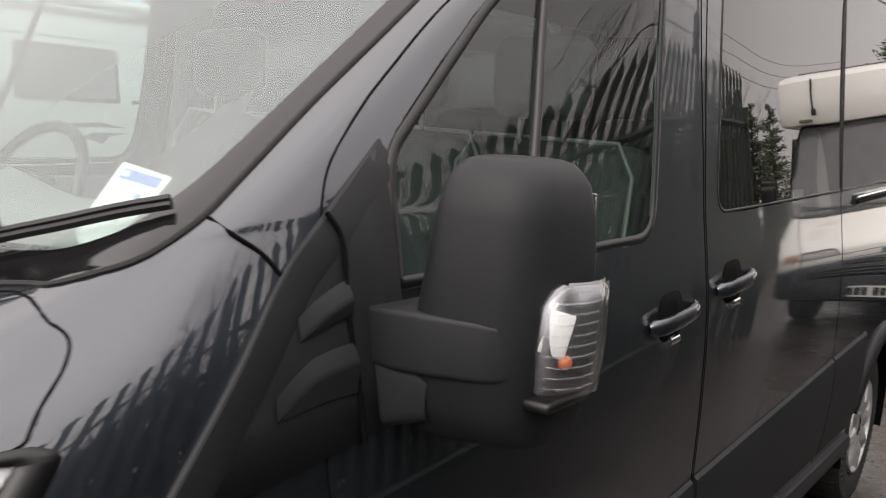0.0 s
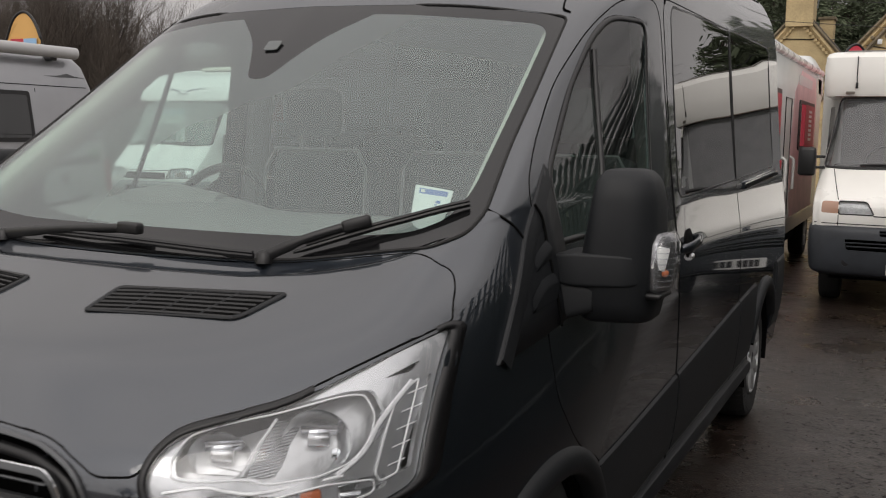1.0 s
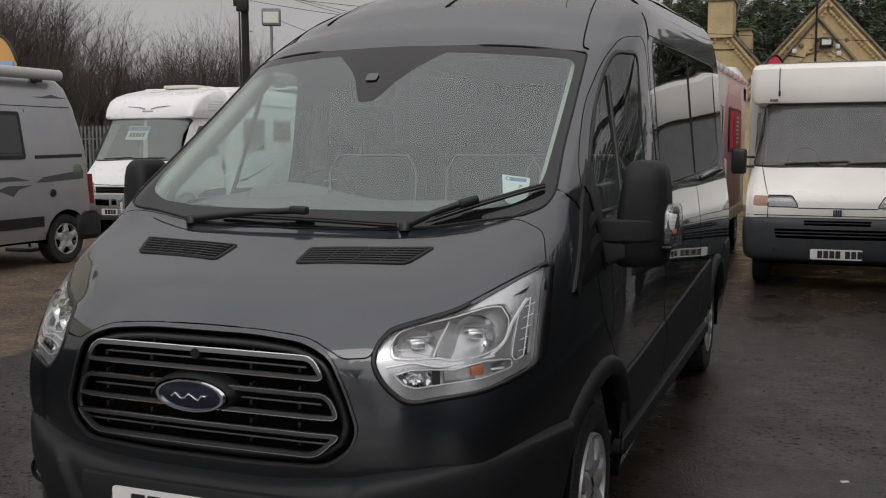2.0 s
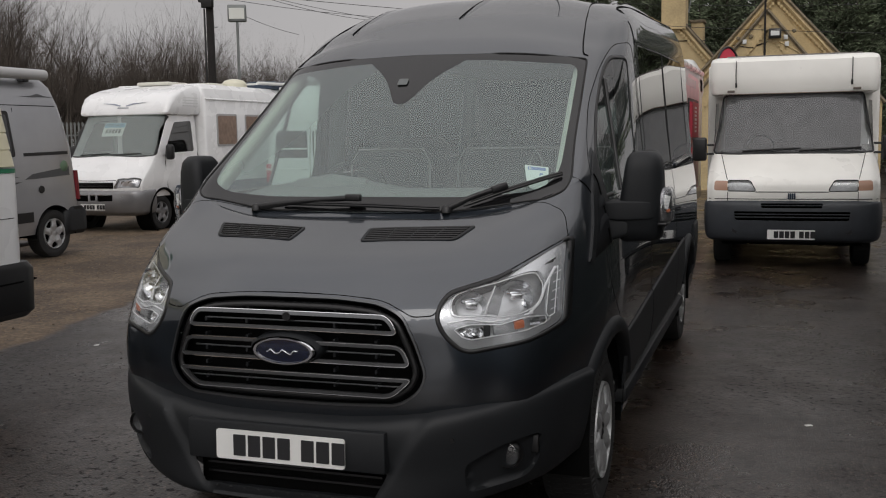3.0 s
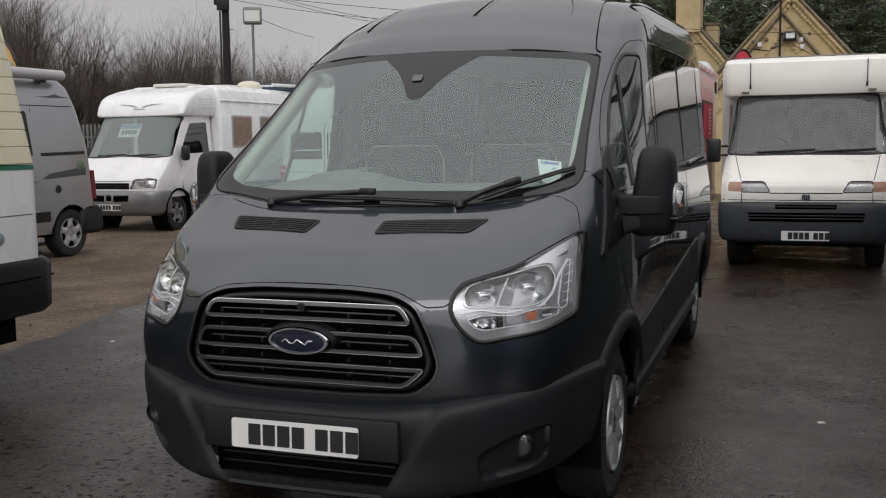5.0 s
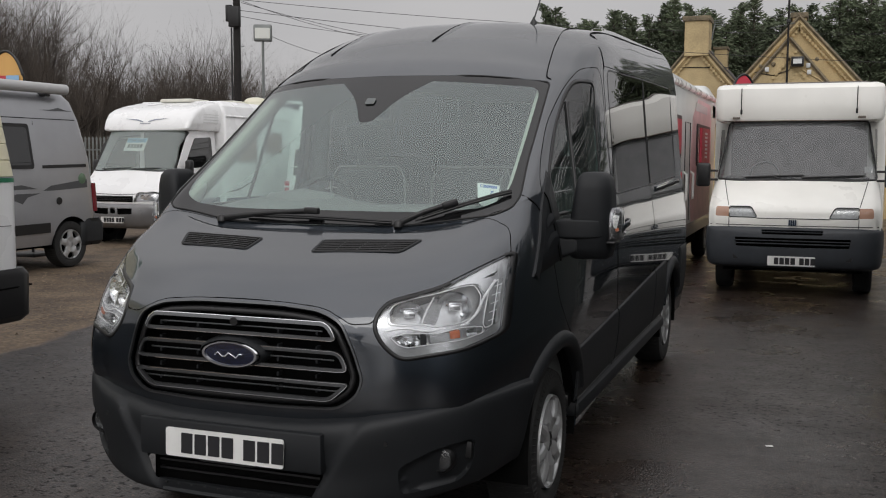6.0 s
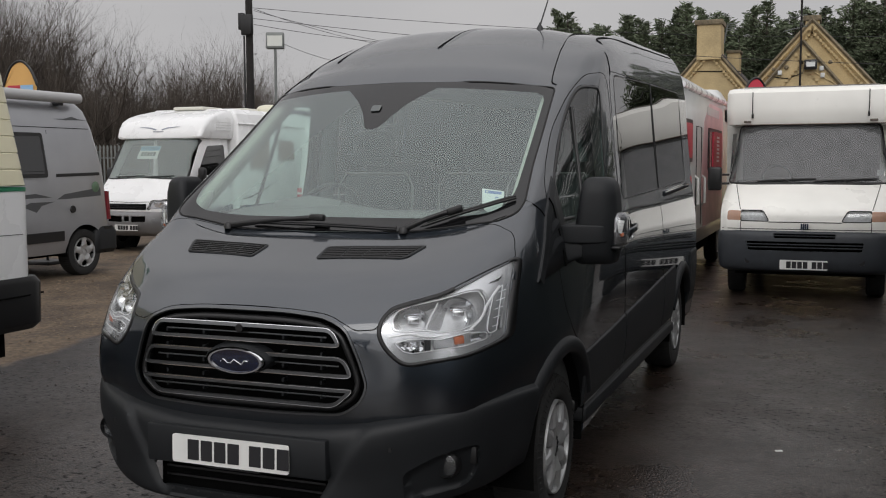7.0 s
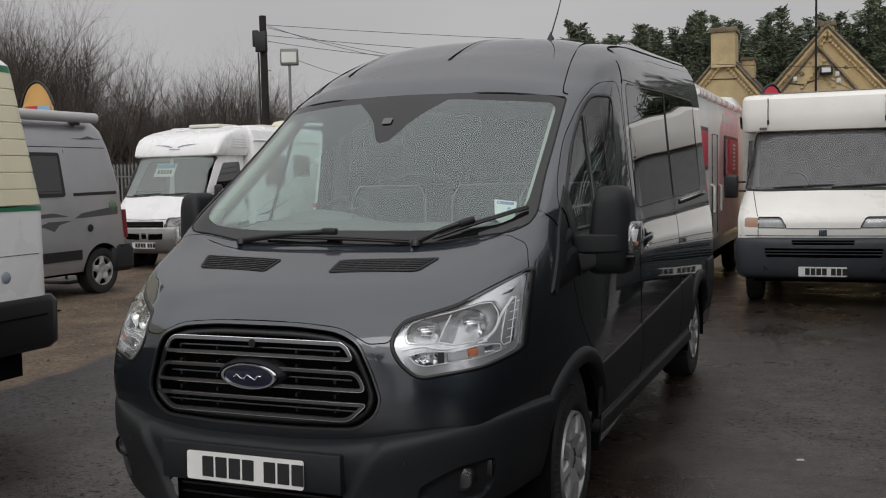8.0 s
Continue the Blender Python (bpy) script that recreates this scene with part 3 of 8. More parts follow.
def wheel(parent, m, spokes=5, radius=0.345, rim_r=0.212, width=0.225, label="black tyre on a silver five-spoke wheel", cover=None):
    """A road wheel whose outer face looks to +x."""
    cover = cover or SILVER
    hub = thing("wheel", m, label, "wheel")
    hub.parent = parent
    hub.matrix_local = m
    del hub["category"]
    w = width / 2
    prof = [(-w * .7, rim_r), (-w * .95, rim_r + .02), (-w, radius - .05), (-w * .92, radius - .012), (-w * .6, radius), (w * .6, radius), (w * .92, radius - .012),
            (w, radius - .05), (w * .98, rim_r + .035), (w * .9, rim_r + .012), (w * .72, rim_r)]
    part("tyre", spin_bm(prof, "x", 56), RUBBER, hub)
    bm = bmesh.new()
    for k in range(64):
        q = 2 * math.pi * k / 64
        for s in (-1, 1):
            pts = [(s * w * .62, radius - .002), (s * w * .9, radius - .016), (s * w * .985, radius - .04)]
            tube(bm, [(a, r * math.cos(q), r * math.sin(q)) for a, r in pts], 0.005, 4)
        tube(bm, [(a, (radius - .002) * math.cos(q + .03), (radius - .002) * math.sin(q + .03)) for a in (-w * .5, -w * .2)], 0.005, 4)
        tube(bm, [(a, (radius - .002) * math.cos(q), (radius - .002) * math.sin(q)) for a in (-w * .1, w * .5)], 0.005, 4)
    part("tread", bm, RUBBER, hub, smooth=False)
    # black disc paints the shade behind the wheel openings
    part("inner_disc", spin_bm([(w * .1, 0), (w * .1, rim_r * .98), (-w * .5, rim_r)], "x", 40), VOID, hub)
    part("rim", spin_bm([(w * .1, rim_r * .985), (w * .72, rim_r * 1.0), (w * .84, rim_r * .985), (w * .82, rim_r * .955), (w * .66, rim_r * .935)], "x", 48), cover, hub, m=pose(w * .15, 0, 0))
    part("hub_cap", spin_bm([(w * .70, 0), (w * .72, .03), (w * .66, .055), (w * .5, .07), (w * .3, .075)], "x", 32), cover, hub, m=pose(w * .15, 0, 0))
    for k in range(spokes):
        q, half = 2 * math.pi * (k + .25) / spokes, math.pi / spokes
        # one petal of the pressed wheel trim: full width round the hub, then narrowing between two openings
        side = [(.045, .99), (rim_r * .42, .99), (rim_r * .52, .92), (rim_r * .60, .60), (rim_r * .78, .40), (rim_r * .90, .46), (rim_r * .955, .70)]
        bm = bmesh.new()
        rings = []
        for r, f in side:
            row = []
            for e, lift in ((-1, -.05), (-1, 0), (-.72, .05), (0, .09), (.72, .05), (1, 0), (1, -.05)):
                c = q + e * f * half
                dome = w * (.66 + .10 * math.sin(3 * r / rim_r)) + lift * w * (1.6 if r > rim_r * .5 else .5) - (.012 if abs(lift) == .05 and abs(e) == 1 else 0)
                row.append(bm.verts.new((dome, r * math.cos(c), r * math.sin(c))))
            rings.append(row)
        for r0, r1 in zip(rings, rings[1:]):
            for i in range(6):
                bm.faces.new((r0[i], r0[i + 1], r1[i + 1], r1[i]))
        bmesh.ops.recalc_face_normals(bm, faces=bm.faces)
        sharp(bm, 25)
        part("spoke", bm, cover, hub, m=pose(w * .15, 0, 0))
    return hub


def build_bumper(van):
    rows = [
        [(0, .09, .27), (.25, .095, .27), (.47, .12, .28), (.68, .22, .31), (.86, .42, .35), (.955, .66, .385)],
        [(0, .02, .305), (.25, .025, .305), (.45, .045, .31), (.68, .17, .335), (.88, .38, .37), (.97, .66, .40)],
        [(0, .018, .44), (.25, .021, .44), (.47, .045, .44), (.70, .16, .45), (.90, .36, .47), (.995, .665, .49)],
        [(0, .006, .56), (.25, .010, .56), (.47, .030, .565), (.70, .145, .59), (.905, .35, .60), (1.012, .69, .61)],
        [(0, .018, .606), (.25, .022, .606), (.47, .048, .624), (.70, .155, .652), (.905, .365, .685), (1.018, .70, .690)],
        [(0, .075, .626), (.25, .08, .627), (.47, .105, .645), (.69, .20, .672), (.885, .405, .704), (.99, .72, .708)],
    ]
    bm = loft(rows, 12, 7)
    for v in bm.verts:
        # the middle panel between the two slanting creases lies a little deeper
        side = 0.515 - (0.605 - v.co.z) * 0.63
        f = min(1, max(0, (v.co.x - side + 0.014) / 0.028))
        if v.co.z > 0.30:
            v.co.y += 0.022 * (1 - f * f * (3 - 2 * f)) - 0.006
    intake = rounded([(-.1, .432), (.395, .432), (.343, .338), (-.1, .334)], [0, .012, .012, 0])
    fog = rounded([(.655, .462), (.78, .53), (.895, .552), (.88, .44), (.84, .385), (.66, .355)], [.03, .05, .03, .03, .03, .03])
    bmesh.ops.delete(bm, geom=slice_out(bm, intake, "y"), context="FACES")
    pocket = take(bm, slice_out(bm, fog, "y"))
    mid = pocket.verts
    for v in mid:
        edge = any(len(e.link_faces) == 1 for e in v.link_edges)
        if not edge:
            v.co.y += 0.028
    rim(bm, 0, 0.02, lambda c: c.x < 0.002)
    bumper = part("front_bumper", both(bm), PLASTIC, van, "charcoal grained plastic bumper")
    pair("fog_lamp_recess", pocket, PLASTIC, bumper)
    part("lower_intake", box_bm(-.40, .40, .10, .16, .29, .47), VOID, bumper)
    bm = bmesh.new()
    for z in (.365, .40):
        box(bm, -.36, .36, .075, .095, z, z + .008)
    part("intake_slat", bm, BLACK, bumper, smooth=False)
    for k in range(11):
        part("lip_rivet", box_bm(-.006, .006, .018, .03, -.003, .003, .002, 1), BLACK, bumper, m=pose(-.30 + .06 * k, .012, .328))
    for s in (1, -1):
        lamp = part("fog_lamp", spin_bm([(0.02, .052), (-.012, .052), (-.02, .046), (-.008, .042)], "y", 32), BLACK, bumper, m=pose(s * .782, .256, .476))
        part("reflector", spin_bm([(-.004, .042), (.02, .03), (.03, 0)], "y", 28), CHROME, lamp, "bright fog lamp reflector")
        part("lens", spin_bm([(-.006, .043), (-.013, .03), (-.016, 0)], "y", 28), LENS, lamp).visible_shadow = False
        part("fog_grille", box_bm(s * .86 - .02, s * .86 + .02, .315, .33, .47, .535, .004), BLACK, bumper)
        for q in (.33, .62):
            z = .50 if q < .5 else .56
            p = BVH_point(rows, s * q, z)
            part("parking_sensor", spin_bm([(-.004, 0), (-.004, .009), (.01, .011)], "y", 16), BLACK, bumper, m=pose(p.x, p.y - .004, p.z))
    part("plate_plinth", box_bm(-.400, .400, .006, .06, .440, .592, .010), PLASTIC, bumper)
    number_plate(van, pose(-.009, -.004, .507, -2, 0, 0))
    part("plate_footer", box_bm(-.12, .12, -.004, .004, -.006, .006), BLACK, van, m=pose(0, .002, .447))
    return bumper


def BVH_point(rows, x, z):
    t = BVHTree.FromBMesh(loft(rows, 6, 6))
    p = t.ray_cast(Vector((abs(x), -2, z)), Vector((0, 1, 0)))[0] or t.find_nearest(Vector((abs(x), 0, z)))[0]
    return Vector((math.copysign(p.x, x), p.y, p.z))


def arc_z(x):
    return 0.007 * (1 - (x / 0.5) ** 2)


def build_grille(van):
    gr = part("grille", box_bm(-.52, .52, .22, .25, .62, 1.035), VOID, van, "black grille with satin grey bars")
    whole = [p for p in GRILLE if p.x > 0.0]
    full = [Vector((p.x, p.y)) for p in whole] + [Vector((-p.x, p.y)) for p in reversed(whole)]
    part("grille_surround", ring_bm(full, lambda u, w, o: on_nose(u, w, o + .002), .0075, .006, True), SATIN, gr)
    inner = [Vector((p.x * .955, .845 + (p.y - .845) * .925)) for p in full]
    part("grille_frame", ring_bm(inner, lambda u, w, o: on_nose(u, w, o - .012), .022, .006), BLACK, gr)
    rings = (((-.425, .926), (-.392, .993), (.392, .993), (.432, .926)), ((-.468, .812), (-.435, .891), (.440, .891), (.474, .812)), ((-.392, .699), (-.482, .773), (.482, .773), (.402, .699)))
    for corners in rings:
        z0, z1, hw = corners[0][1], corners[1][1], corners[2][0]
        base = rounded(corners, .034, 6)
        dense = []
        for i in range(len(base)):
            a, b = base[i], base[(i + 1) % len(base)]
            k = max(1, int((b - a).length / .05))
            dense += [a + (b - a) * j / k for j in range(k)]
        place = lambda u, w, o: on_nose(u, w + arc_z(u), o + .002)
        part("grille_bar", ring_bm(dense, place, .0138, .008, True), SATIN, gr)
        part("bar_lip", ring_bm(dense, lambda u, w, o: on_nose(u, w + arc_z(u), o + .0095), .0022, .0012, True), CHROME, gr, "thin bright outer edge")
        zm = (z0 + z1) / 2
        part("grille_slat", tube_bm([on_nose(x, zm + arc_z(x), -.018) for x in np.linspace(-hw + .03, hw - .03, 24)], .0032, 6), SATIN, gr)
    for x in (-.36, -.18, .18, .34):
        for z in (1.02, .965, .905, .855, .80, .745):
            p = on_nose(x, z - .01, -.02)
            part("grille_clip", box_bm(-.005, .005, -.004, .03, -.008, .008, .002, 1), PLASTIC, gr, m=pose(p.x, p.y, p.z))
    p = on_nose(0.0, .985, -.01)
    part("camera_boss", spin_bm([(-.02, 0), (-.02, .016), (.03, .018)], "y", 20), BLACK, gr, m=pose(p.x, p.y, p.z))
    p = on_nose(0.0, .862, .012)

    def oval(prof):
        bm = spin_bm(prof, "y", 48)
        for v in bm.verts:
            v.co.x *= 1.5
            v.co.z *= .62
        return bm
    badge = part("badge", oval([(.05, .100), (.01, .098), (-.014, .088)]), PLASTIC, gr, "blue oval badge with a bright rim", m=pose(p.x, p.y, p.z, 6, 0, 0))
    part("badge_rim", oval([(-.012, .084), (-.022, .080), (-.022, .073), (-.014, .072)]), CHROME, badge)
    part("badge_face", oval([(-.016, .074), (-.020, .04), (-.0215, 0)]), mat("blue_enamel", (.003, .006, .024), .12, 0, 1), badge)
    bm = bmesh.new()
    tube(bm, [(-.062 + .0155 * k, -.0235, .010 * math.sin(k * 1.9) - .002) for k in range(9)], .0028, 5)
    part("badge_bar", bm, CHROME, badge, "plain bright wavy bar")


def build_headlamps(van, glass):
    silver = mat("lamp_reflector", (.72, .73, .74), .16, .95, stain=.15, stain_scale=60)
    bucket_grey = mat("lamp_bucket", (.60, .61, .62), .30, .45, stain=.10, stain_scale=40)
    satin = mat("lamp_bezel", (.66, .67, .68), .20, .70, stain=.06, stain_scale=30)
    guide = mat("light_guide", (.80, .81, .82), .22, .1)
    ribbed = mat("ribbed_clear", (.46, .47, .48), .18, .6, bump=.3, bump_scale=300)
    fluted = bpy.data.materials.new("fluted_reflector")
    fluted.use_nodes = True
    fn, fl = fluted.node_tree.nodes, fluted.node_tree.links
    fb, fw, fbp = fn["Principled BSDF"], fn.new("ShaderNodeTexWave"), fn.new("ShaderNodeBump")
    fb.inputs["Base Color"].default_value = (.62, .63, .64, 1)
    fb.inputs["Metallic"].default_value, fb.inputs["Roughness"].default_value = .9, .2
    fw.inputs["Scale"].default_value = 60
    fw.bands_direction = "Z"
    fbp.inputs["Strength"].default_value, fbp.inputs["Distance"].default_value = .5, .004
    ftc = fn.new("ShaderNodeTexCoord")
    fl.new(ftc.outputs["Object"], fw.inputs["Vector"])
    fl.new(fw.outputs["Fac"], fbp.inputs["Height"])
    fl.new(fbp.outputs[0], fb.inputs["Normal"])
    main = rounded([(.600, 1.0), (.607, 1.036), (.647, 1.051), (.723, 1.066), (.808, 1.089), (.842, 1.089), (.867, 1.052), (.872, 1.015), (.862, .979), (.824, .963), (.752, .954), (.722, .964), (.654, .963), (.612, .967)], .012, 3)
    lower = rounded([(.615, .917), (.663, .931), (.715, .930), (.762, .926), (.842, .945), (.896, .938), (.900, .913), (.844, .899), (.766, .890), (.675, .878), (.645, .888)], .008, 3)
    outer = rounded([(.890, 1.075), (.906, 1.104), (.917, .935), (.903, .930), (.896, .946), (.894, .999)], .005, 3)
    slot = rounded([(.855, 1.108), (.888, 1.131), (.884, 1.113)], .003, 2)
    lift = .028
    main, lower, outer, slot = ([Vector((p[0], p[1] + lift)) for p in o] for o in (main, lower, outer, slot))
    glass.normal_update()
    turn = -1 if sum(f.normal.y for f in glass.faces) > 0 else 1
    for v in glass.verts:
        v.co -= v.normal * turn * .013
    main = [Vector((.735, 1.055)) + (p - Vector((.735, 1.055))) * 1.05 for p in main]
    for hole in (main, lower, outer, slot):
        bmesh.ops.delete(glass, geom=slice_out(glass, hole, "y"), context="FACES")
    if turn < 0:
        bmesh.ops.reverse_faces(glass, faces=glass.faces)
    rim(glass, 0, .012)
    c = Vector((.745, 1.015))
    for s in (1, -1):
        place = lambda u, w, o: on_nose(s * u, w, o)
        lamp = thing("headlamp", pose(0, 0, 0), "clear headlamp with bright reflectors", "lamp")
        lamp.parent = van
        del lamp["category"]
        part("gasket", ring_bm([Vector(p) for p in LAMP], place, -.015, .002), BLACK, lamp)
        for edge in (main, lower, outer):
            part("chamber_rim", tube_bm([place(p[0], p[1], -.010) for p in edge], .0022, 5, closed=True), guide, lamp)
        part("bucket", sheet_bm([c + (Vector(p) - c) * .97 for p in LAMP], place, -.060, .0), bucket_grey, lamp)
        part("bezel", glass.copy() if s > 0 else mirrored(glass), satin, lamp)
        # main and dipped beam bowls
        for x, z, r, sx in ((.808, 1.056, .064, 1.05), (.664, 1.040, .050, 1.2)):
            p = place(x, z, -.036)
            bm = spin_bm([(.0, r), (.006, r * .97), (.030, r * .78), (.046, r * .45), (.052, 0)], "y", 40)
            for v in bm.verts:
                v.co.x *= sx
            bowl = part("reflector_bowl", bm, silver, lamp, m=pose(p.x, p.y, p.z, 0, 0, s * 24))
            part("bulb_shield", box_bm(-.020, .024, .002, .034, -.013, .012, .006), silver, bowl)
            for zz, tilt in ((-.034, -25), (.014, 20)):
                part("mirror_facet", box_bm(-.034, .036, -.006, .006, -.008, .010, .002), CHROME, bowl, m=pose(0, .026, zz, tilt, 0, 12))
        fl_bm = bmesh.new()
        cols = [[fl_bm.verts.new(place(x, z, o)) for z in np.linspace(.994 + (x - .72) * .05, 1.092 + (x - .72) * .28, 8)] for x, o in zip(np.linspace(.722, .772, 6), (-.030, -.036, -.044, -.052, -.060, -.066))]
        for r0, r1 in zip(cols, cols[1:]):
            for i in range(7):
                fl_bm.faces.new((r0[i], r0[i + 1], r1[i + 1], r1[i]))
        part("fluted_reflector", fl_bm, fluted, lamp)
        part("divider", tube_bm([place(.714 + .010 * f, .996 + .096 * f, -.022) for f in np.linspace(0, 1, 6)], .0028, 6), guide, lamp)
        pts = curve([place(x, z, -.010) for x, z in ((.594, .968), (.66, .978), (.70, .970), (.75, .966), (.86, .984))], 30)
        part("light_guide", tube_bm(pts, .0034, 6), guide, lamp)
        # upright blade and ribbed clear field at the outer end
        pts = curve([place(x, z, -.012) for x, z in ((.852, .986), (.876, 1.02), (.884, 1.07), (.900, 1.128))], 16)
        part("light_blade", tube_bm(pts, .0055, 6), guide, lamp)
        rib_bm = bmesh.new()
        cols = [[rib_bm.verts.new(place(x, z, -.020)) for z in np.linspace(.952, 1.142, 12)] for x in (.882, .895, .908, .922)]
        for r0, r1 in zip(cols, cols[1:]):
            for i in range(11):
                rib_bm.faces.new((r0[i], r0[i + 1], r1[i + 1], r1[i]))
        part("ribbed_field", rib_bm, ribbed, lamp)
        # lower chamber: facets, block, indicator and side reflector
        rnd = random.Random(4)
        bm = bmesh.new()
        for k in range(20):
            x, z = .640 + .0075 * (k % 10), .922 + .018 * (k // 10)
            bmesh.ops.create_cube(bm, size=.017, matrix=Matrix.Translation(place(x, z, -.040)) @ Euler((rnd.uniform(0, 3), rnd.uniform(0, 3), 0)).to_matrix().to_4x4())
        part("facet_reflector", bm, silver, lamp, smooth=False)
        part("lamp_block", box_bm(-.012, .012, -.008, .02, -.022, .022, .004), PLASTIC, lamp, m=pose(*place(.728, .936, -.034), 0, 0, s * 22))
        part("indicator_reflector", box_bm(-.045, .048, -.003, .01, -.020, .020, .004), ribbed, lamp, m=pose(*place(.785, .941, -.036), 0, -s * 6, s * 30))
        part("amber_bulb", box_bm(-.020, .020, -.010, .010, -.016, .016, .006), ORANGE, lamp, m=pose(*place(.826, .952, -.026), 0, -s * 6, s * 34))
        part("side_reflector", box_bm(-.022, .022, -.003, .008, -.014, .014, .003), silver, lamp, m=pose(*place(.878, .954, -.030), 0, -s * 8, s * 45))
        for k in range(5):
            z = .975 + .032 * k
            part("rib", tube_bm([place(.892, z, -.016), place(.922, z + .010, -.016)], .0016, 5), guide, lamp)


def build_wipers(van):
    # blade ends, coupling, arm root
    specs = (((-.364, 1.336), (.366, 1.318), (-.02, 1.346), (-.495, 1.320)), ((.462, 1.330), (.835, 1.452), (.594, 1.384), (.395, 1.318)))
    for a, b, c, root in specs:
        wiper = thing("wiper", pose(0, 0, 0), "black wiper arm and blade", "wiper")
        wiper.parent = van
        del wiper["category"]
        blade = [on_nose(*(Vector(a) + (Vector(b) - Vector(a)) * f), .012 + .006 * math.sin(math.pi * f)) for f in np.linspace(0, 1, 14)]
        part("blade", tube_bm(blade, [.004] + [.008] * 12 + [.0075], 6), BLACK, wiper)
        part("spoiler", tube_bm([p + Vector((0, -.003, .008)) for p in blade[1:]], .0052, 5), BLACK, wiper)
        cp = on_nose(*c, .034)
        r = on_nose(*root, .012)
        mid = (cp + r) / 2 + Vector((0, -.012, .006))
        part("arm", tube_bm(curve([r, mid, cp], 10), [.014] * 4 + [.011] * 4 + [.012] * 3, 8, flat=.7), BLACK, wiper)
        part("arm_pivot", spin_bm([(-.01, .022), (.012, .020), (.02, .012), (.021, 0)], "z", 18), BLACK, wiper, m=pose(r.x, r.y, r.z - .006))
        bm = bmesh.new()
        box(bm, -.036, .036, -.015, .015, -.014, .016, .007)
        t = (Vector(blade[8]) - Vector(blade[6])).normalized()
        part("coupling", bm, BLACK, wiper, m=Matrix.Translation(cp) @ Vector((1, 0, 0)).rotation_difference(t).to_matrix().to_4x4())


def build_mirrors(van):
    housing = PLASTIC
    amber = mat("indicator_inner", (.24, .24, .25), .18, .85)
    # head: rounded block, narrower at the top, its shell facing forward
    rows = []
    for z, x0, x1, y0, y1, r in ((1.150, 1.048, 1.185, 1.25, 1.38, .04), (1.165, 1.028, 1.205, 1.21, 1.395, .06), (1.25, 1.022, 1.212, 1.185, 1.41, .07),
                                 (1.32, 1.030, 1.214, 1.180, 1.41, .07), (1.42, 1.046, 1.212, 1.180, 1.405, .07), (1.512, 1.062, 1.200, 1.19, 1.395, .06),
                                 (1.541, 1.080, 1.180, 1.215, 1.375, .05), (1.547, 1.10, 1.155, 1.25, 1.345, .03)):
        rows.append([(p.x, p.y, z) for p in rounded([(x0, y1), (x0, y0), (x1, y0 + .045), (x1, y1)], [.02, r, r, .02], 6)])
    head = bmesh.new()
    grid = [[head.verts.new(p) for p in row] for row in rows]
    n = len(rows[0])
    for r0, r1 in zip(grid, grid[1:]):
        for i in range(n):
            j = (i + 1) % n
            head.faces.new((r0[i], r0[j], r1[j], r1[i]))
    head.faces.new(grid[-1])
    head.faces.new(grid[0][::-1])
    bmesh.ops.recalc_face_normals(head, faces=head.faces)
    bmesh.ops.subdivide_edges(head, edges=[e for e in head.edges], cuts=1, smooth=0.4)
    sharp(head, 60)
    arm = bmesh.new()
    arm_rows = []
    for x, y0, y1, z0, z1 in ((.968, 1.205, 1.34, 1.254, 1.326), (.980, 1.182, 1.36, 1.252, 1.330), (1.03, 1.177, 1.38, 1.250, 1.334), (1.085, 1.189, 1.39, 1.250, 1.334), (1.14, 1.204, 1.39, 1.251, 1.333), (1.165, 1.213, 1.39, 1.253, 1.331), (1.185, 1.232, 1.39, 1.257, 1.327)):
        arm_rows.append([arm.verts.new((x, p.x, p.y)) for p in rounded([(y0, z0), (y0, z1), (y1, z1), (y1, z0)], .009, 4)])
    for r0, r1 in zip(arm_rows, arm_rows[1:]):
        for i in range(len(r0)):
            j = (i + 1) % len(r0)
            arm.faces.new((r0[i], r0[j], r1[j], r1[i]))
    arm.faces.new(arm_rows[0][::-1])
    bmesh.ops.recalc_face_normals(arm, faces=arm.faces)
    sharp(arm, 40)
    base = bmesh.new()
    base_rows = []
    for x, y0, y1, z0, z1 in ((.940, 1.162, 1.35, 1.146, 1.32), (.965, 1.176, 1.34, 1.150, 1.29), (1.01, 1.190, 1.33, 1.162, 1.258), (1.072, 1.200, 1.33, 1.182, 1.254)):
        base_rows.append([base.verts.new((x, p.x, p.y)) for p in rounded([(y0, z0), (y0, z1), (y1, z1), (y1, z0)], .02, 4)])
    for r0, r1 in zip(base_rows, base_rows[1:]):
        for i in range(len(r0)):
            j = (i + 1) % len(r0)
            base.faces.new((r0[i], r0[j], r1[j], r1[i]))
    base.faces.new(base_rows[-1])
    bmesh.ops.recalc_face_normals(base, faces=base.faces)
    sharp(base, 40)
    lens_rows = []
    lens = bmesh.new()
    for z, x0, x1, y0 in ((1.236, 1.217, 1.244, 1.276), (1.243, 1.215, 1.257, 1.262), (1.30, 1.218, 1.263, 1.256), (1.358, 1.219, 1.261, 1.260), (1.378, 1.222, 1.253, 1.272), (1.386, 1.227, 1.243, 1.294)):
        lens_rows.append([lens.verts.new((x, y, z)) for x, y in ((x0, y0 - .02), (x0 + .014, y0 - .024), (x1 - .012, y0 - .004), (x1, y0 + .03), (x1 + .001, y0 + .07), (x1 - .008, y0 + .10))])
    for r0, r1 in zip(lens_rows, lens_rows[1:]):
        for i in range(5):
            lens.faces.new((r0[i], r0[i + 1], r1[i + 1], r1[i]))
    bmesh.ops.recalc_face_normals(lens, faces=lens.faces)
    inner = lens.copy()
    for v in inner.verts:
        v.co = Vector((v.co.x - .014, v.co.y + .016, v.co.z))
